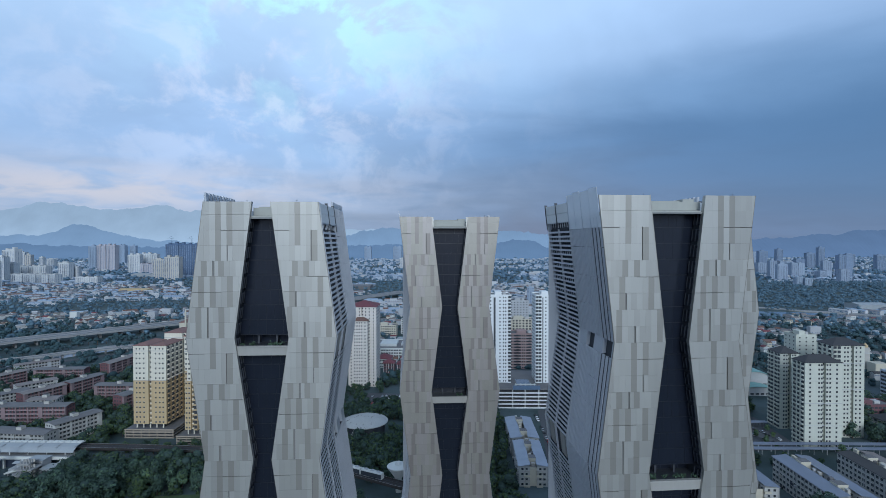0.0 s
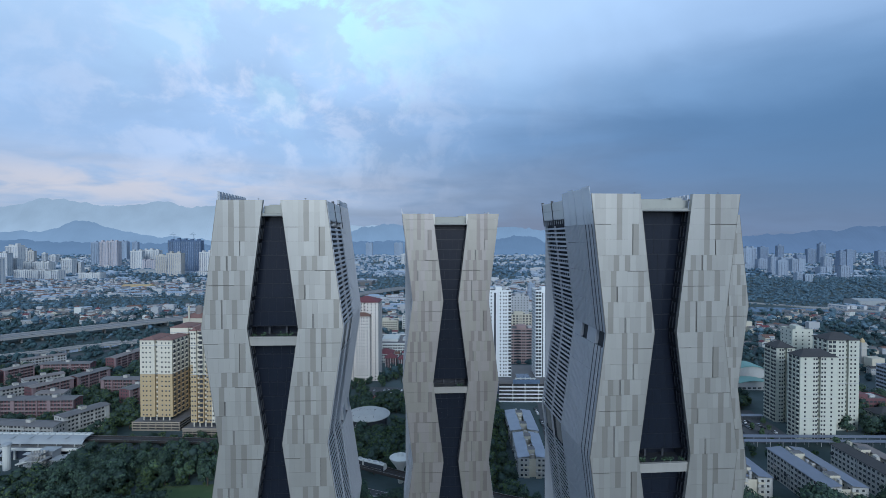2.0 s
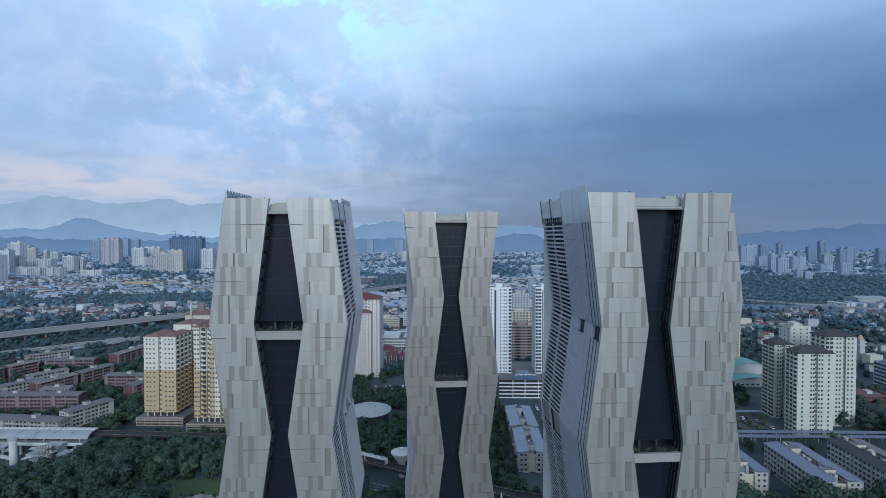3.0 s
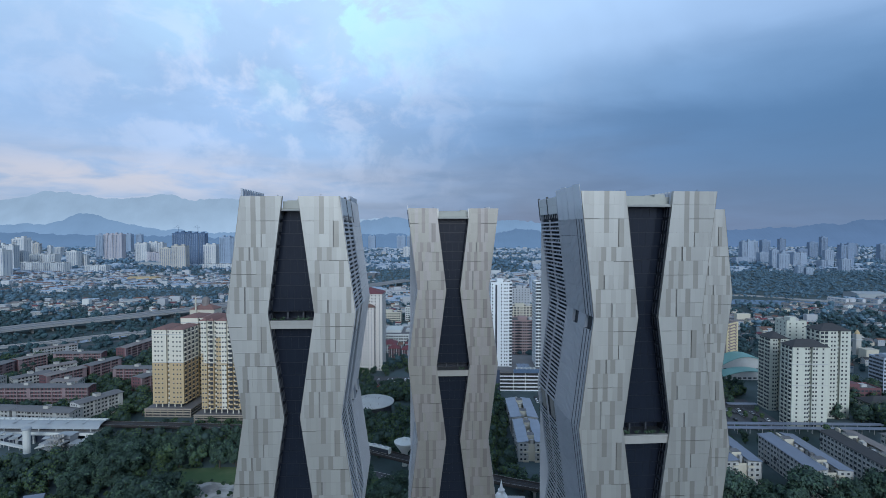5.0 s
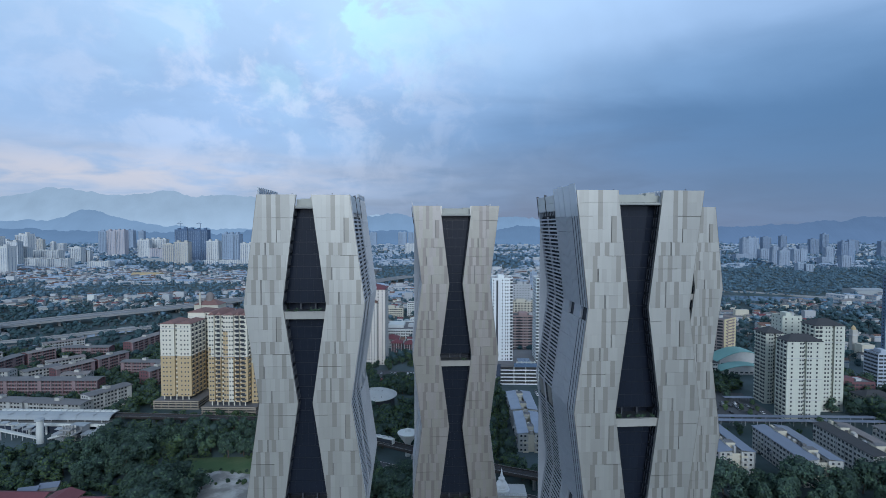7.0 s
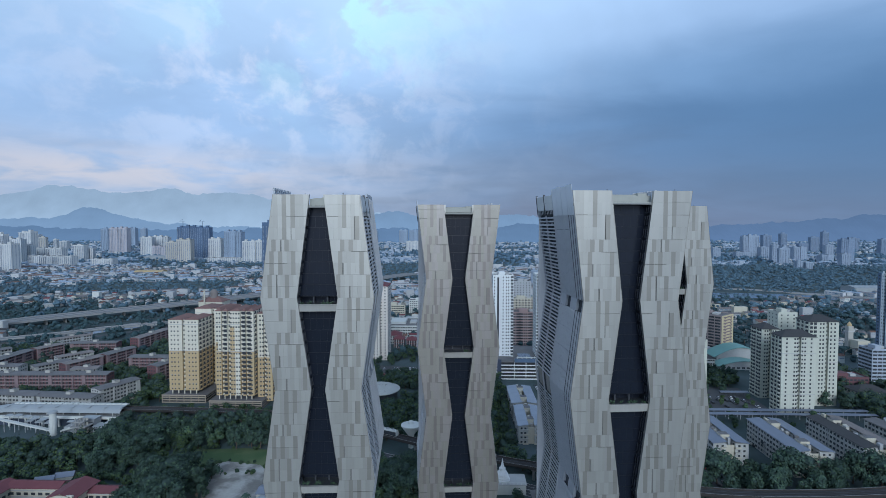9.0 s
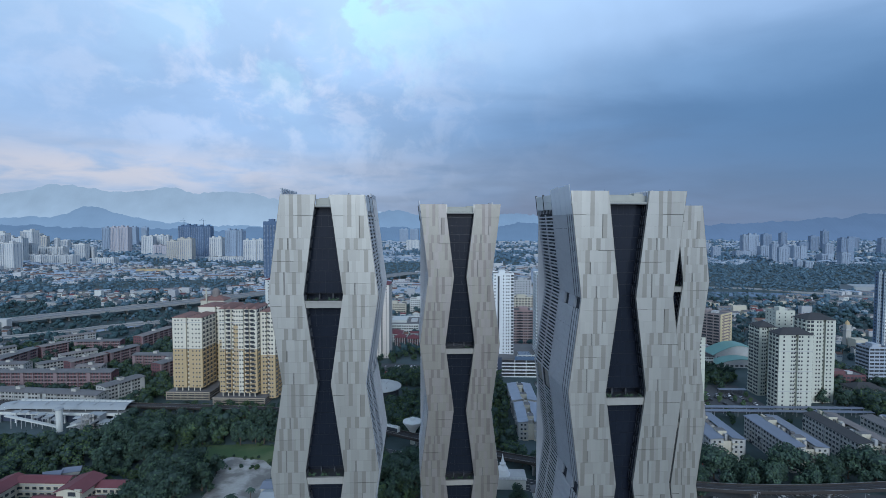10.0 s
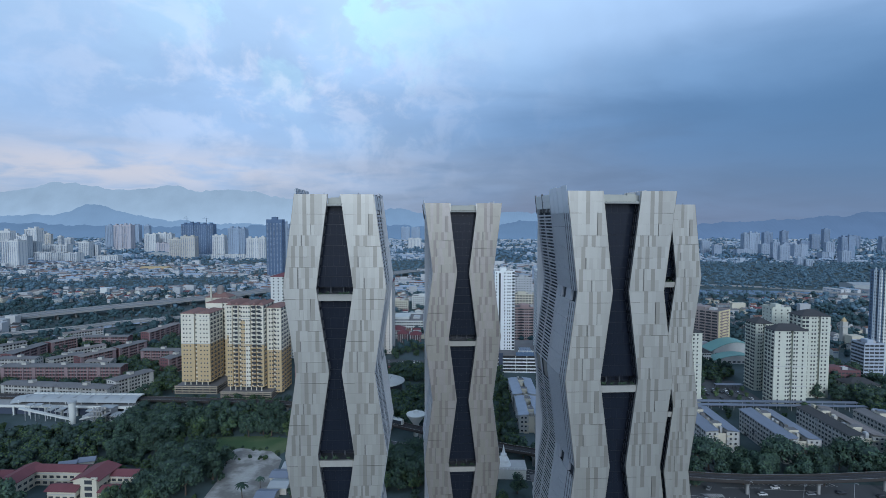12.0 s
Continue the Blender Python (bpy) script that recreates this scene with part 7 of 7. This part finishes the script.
def grove(x0, x1, y0, y1, gap, kinds, seed, size=1.0, keep=0.9, single=True):
    rng = random.Random(seed)
    y = y0
    row = 0
    while y <= y1:
        x = x0 + (gap / 2 if row % 2 else 0)
        while x <= x1:
            px, py = x + rng.uniform(-0.35, 0.35) * gap, y + rng.uniform(-0.35, 0.35) * gap
            x += gap
            if rng.random() > keep or blocked(px, py) or near_line(px, py, LRT, 6):
                continue
            if single:
                plant(rng.choice(kinds), px, py, size * rng.uniform(0.75, 1.25), rng)
            else:
                thick_tree(px, py, 10.5 * size * rng.uniform(0.7, 1.25), rng, rng.choice((LEAF_A, LEAF_A, LEAF_B, LEAF_B, LEAF_C, LEAF_C)))
        y += gap * 0.85
        row += 1


A, B, C, D, E = KINDS
FOOT.append((-172, -104, 250, 278))      # the field stays open
FOOT.append((-126, -96, 200, 256))       # and the lot
grove(-330, -245, 228, 270, 7.5, (A, A, B, C, E), 1, 1.0, single=False)
grove(-330, -250, 273, 287, 6.5, (B, D), 71, 0.5, 0.7, single=False)
grove(-245, -207, 228, 284, 7.5, (A, A, B, C, E), 31, 1.0, single=False)
grove(-180, -100, 280, 312, 7.5, (A, B, B, E, D), 2, 1.0)
grove(-166, -130, 204, 246, 10.5, (C, C, A, C), 3, 1.1, 0.9)
grove(-225, -140, 296, 314, 7.5, (A, B, E), 33, 1.2, 0.9, single=False)
grove(-240, -125, 328, 342, 7.0, (A, B, D, E), 4, 0.6, 0.8, single=False)
grove(-248, -228, 330, 378, 7.0, (A, B, D, E), 44, 1.0, 0.85, single=False)
grove(-82, -14, 296, 372, 7.2, (A, B, B, E), 5, 0.95, single=False)
grove(-90, -16, 400, 432, 7.5, (A, B, E), 6, 0.95, single=False)
grove(-75, -12, 216, 256, 7.0, (A, B, C), 7, 0.95, 0.9)
grove(14, 56, 216, 236, 7.5, (A, B), 42, 0.9, 0.7)
grove(16, 34, 262, 420, 7.0, (A, B, B, E), 8, 1.0, single=False)
grove(52, 58, 230, 285, 8.0, (B, D), 9, 0.9, 0.6)
grove(134, 262, 230, 248, 8.2, (A, A, C, E), 10, 1.12, 0.9)
grove(20, 120, 232, 258, 9.0, (A, B, D), 11, 0.9, 0.45)
grove(286, 345, 300, 372, 8.5, (A, C, E), 12, 1.35, 0.9, single=False)
grove(298, 350, 425, 470, 9.0, (A, C, B), 13, 1.1, 0.7, single=False)
grove(160, 225, 406, 452, 8.0, (A, B, C), 14, 1.0, 0.85, single=False)
grove(120, 225, 308, 332, 8.0, (B, D, A), 15, 0.5, 0.25, single=False)
grove(-420, -228, 340, 520, 11.0, (B, A, D, C), 16, 1.1, 0.75, single=False)
grove(-560, -420, 400, 520, 11.0, (A, C, E), 17, 1.0, 0.7, single=False)
grove(-330, -140, 440, 545, 13.0, (A, B, C), 18, 1.0, 0.6, single=False)
grove(90, 225, 455, 500, 11.0, (A, B, C), 19, 1.0, 0.55, single=False)
grove(284, 350, 384, 428, 8.0, (A, C), 20, 1.0, 0.75, single=False)
grove(-345, -262, 346, 372, 8.0, (A, B), 57, 0.9, 0.7, single=False)
grove(-345, -262, 388, 436, 8.0, (A, B), 58, 1.0, 0.7, single=False)
grove(-205, -176, 238, 292, 9.0, (A, C, B, C, E), 41, 1.0)
grove(182, 222, 352, 402, 8.0, (B, D), 51, 0.5, 0.2)
grove(195, 238, 414, 458, 7.5, (A, B), 52, 1.0, 0.85, single=False)
grove(-116, -98, 440, 500, 8.0, (A, B), 53, 0.8, 0.7, single=False)
grove(-68, -30, 474, 530, 8.5, (A, B), 54, 0.75, 0.6, single=False)
grove(-100, -74, 436, 478, 8.0, (A, B), 55, 0.7, 0.6, single=False)
rng = random.Random(61)
for x, y, k, s in ((-228, 190, A, 1.5), (-219, 189, A, 1.6), (-210, 187, E, 1.4), (-236, 194, A, 1.5), (-203, 186, A, 1.1), (-158, 193, A, 1.2), (-166, 192, B, 1.2), (-154, 200, A, 1.2), (-149, 196, B, 1.1), (186, 368, B, 0.55), (196, 367, D, 0.6), (208, 368, B, 0.55), (219, 367, D, 0.5), (190, 379.5, B, 0.6), (203, 380, D, 0.5), (222, 379, B, 0.6), (212, 396, A, 0.7), (198, 398, A, 0.8), (186, 396, A, 0.7), (192, 349, B, 0.5), (210, 348, D, 0.5), (272, 366, A, 1.0), (284, 360, C, 0.9), (294, 352, A, 0.9), (243, 336, B, 0.9), (246, 329, A, 0.8)):
    plant(k, x, y, s, rng)
for x, y, k, s in ((118, 240, A, 1.2), (121, 232, E, 1.1), (119, 225, A, 1.1), (117, 248, C, 0.9)):
    plant(k, x, y, s, rng)
grove(-232, -100, 224, 300, 9.0, (B, D), 91, 0.55, 0.75, single=False)
grove(-90, 60, 200, 262, 10.0, (B, D), 92, 0.55, 0.6, single=False)
rng = random.Random(88)
for ring in ([(-170, 251), (-140, 248), (-108, 250), (-102, 262), (-104, 278), (-130, 281), (-166, 277)], [(-126, 197), (-128, 222), (-136, 240), (-143, 256), (-132, 262), (-112, 258)]):
    for (xa, ya), (xb, yb) in zip(ring, ring[1:]):
        for k in range(int(math.hypot(xb - xa, yb - ya) / 4.0)):
            u = rng.random()
            thick_tree(xa + (xb - xa) * u + rng.gauss(0, 1.3), ya + (yb - ya) * u + rng.gauss(0, 1.3), rng.uniform(0.7, 2.6), rng, rng.choice((LEAF_B, LEAF_C, LEAF_A)))
# rough scrub and young trees west of the field
for k in range(90):
    thick_tree(rng.uniform(-192, -158), rng.uniform(224, 284), rng.choice((1.5, 2.2, 3.0, 4.5, 6.0)) * rng.uniform(0.8, 1.2), rng, rng.choice((LEAF_B, LEAF_C, LEAF_C, LEAF_A)))
whole("grove", THICKET, "dark green wooded belts between buildings", "trees", kind="stuff")
rng = random.Random(5)
for x, y in ((-107, 203), (-102, 213), (226, 240), (231, 243), (240, 238), (212, 236)):
    plant(PALM, x, y, 0.9 if x > 0 else 0.75, rng)


# ---------------- parked cars, lamp posts ----------------
def car_kind(paint, label):
    ob = thing("car", label, "car", "parked cars", pose(0, -450, 0))
    g = Geo()
    prof = [(-2.1, 0.35), (2.1, 0.35), (2.15, 0.75), (1.3, 0.92), (-1.9, 0.95), (-2.15, 0.7)]
    g.solid([(x, 0.85, z) for x, z in prof], [(x, -0.85, z) for x, z in prof], paint)
    g.solid([(-1.75, -0.8, 0.93), (1.2, -0.8, 0.93), (1.2, 0.8, 0.93), (-1.75, 0.8, 0.93)], [(-1.3, -0.65, 1.46), (0.45, -0.65, 1.46), (0.45, 0.65, 1.46), (-1.3, 0.65, 1.46)], WIN, top=paint)
    part("body", g, ob)
    for x in (-1.3, 1.3):
        for y in (-0.8, 0.8):
            g = Geo()
            n = 10
            ring = lambda yy: [(x + 0.32 * math.cos(6.2832 * k / n), yy, 0.32 + 0.32 * math.sin(6.2832 * k / n)) for k in range(n)]
            g.solid(ring(y + 0.1), ring(y - 0.1), FRAME_DARK)
            part("wheel", g, ob)
    return ob


CARS = [car_kind(mat("car_white", (0.7, 0.7, 0.7), 0.3), "small white car parked on asphalt"), car_kind(mat("car_silver", (0.4, 0.42, 0.44), 0.3, 0.5), "silver car parked on asphalt"),
        car_kind(mat("car_black", (0.03, 0.03, 0.035), 0.3), "black car parked on asphalt"), car_kind(mat("car_red", (0.35, 0.04, 0.04), 0.3), "dark red car parked on asphalt")]
USED_CARS = set()


def park(x, y, rz, rng):
    k = rng.choice((0, 0, 0, 0, 1, 1, 1, 1, 1, 2, 2, 2, 2, 3))
    m = pose(x, y, 0.1, rz=rz)
    if k not in USED_CARS:
        USED_CARS.add(k)
        CARS[k].matrix_basis = m
    else:
        copy_thing(CARS[k], m)


rng = random.Random(77)
for row, y in enumerate((438, 444, 452, 458)):
    for k in range(12):
        if rng.random() < 0.75:
            park(-70 + k * 3.0 + rng.uniform(-0.2, 0.2), y, 90, rng)
for k in range(22):
    if rng.random() < 0.8:
        park(63.5 + rng.uniform(-0.2, 0.2), 300 + k * 5.2, 90 + rng.uniform(-3, 3), rng)
for k in range(13):
    for y in (357, 362.5, 371, 376.5, 383):
        if rng.random() < 0.42:
            park(182 + k * 3.2, y, 90, rng)
for x, y, rz in ((118, 214, 100), (150, 205, 5), (164, 207, 185), (182, 207.5, 5), (200, 204, 8), (128, 236, 95), (131, 246, 92), (127, 252, 95), (196, 212, 190), (124, 222, 50), (116, 227, 70), (148, 217, 4), (158, 224, 184), (172, 218, 4), (188, 219.5, 186), (146, 229, 118), (151, 229.5, 118), (166, 228.5, 118), (174, 228, 118), (134, 240, 95), (126, 262, 88), (139, 252, 92), (138, 244, 92), (138.5, 258, 90), (139, 264, 91), (139.5, 270, 90), (133, 254, 90), (133.5, 268, 90), (205, 217, 8), (136, 262, 92), (133, 275, 90), (-30, 262, -25), (5, 243, -25)):
    park(x, y, rz, rng)
for k in range(16):
    g = Geo()
    x = 118 + k * 6.5
    g.box(0, 2.6, -0.09, 0.09, 0.0, 0.03, MARK)
    whole("lane_mark", g, "worn white lane line on the asphalt", kind="structure", at=pose(x, 204.3 + max(0, (x - 165)) * 0.08, 0.08, rz=3))
for k in range(8):
    g = Geo()
    g.box(-0.25, 0.25, -1.6, 1.6, 0.0, 0.03, MARK)
    whole("crossing_stripe", g, "white zebra stripe on the junction", kind="structure", at=pose(121 + k * 1.0, 216, 0.09, rz=5))


def lamp_post():
    ob = thing("street_lamp", "slim grey street lamp with a curved arm", "lamp", "street lamps", pose(0, -460, 0))
    g = Geo()
    g.tube([(0, 0, 0), (0, 0, 8.5)], [0.11, 0.07], GREYWALL, 7)
    g.bar((0, 0, 8.4), (1.6, 0, 9.0), 0.1, 0.1, GREYWALL)
    part("pole", g, ob)
    g = Geo()
    g.box(1.3, 2.2, -0.15, 0.15, 8.9, 9.05, LEDGE)
    part("head", g, ob)
    return ob


post = lamp_post()
first = True
for x, y, rz in ((140, 214, 270), (165, 212.5, 270), (190, 214, 270), (215, 218, 280), (110, 226, 0), (-20, 266, 240), (10, 252, 240)):
    if first:
        post.matrix_basis = pose(x, y, 0, rz=rz)
        first = False
    else:
        copy_thing(post, pose(x, y, 0, rz=rz))
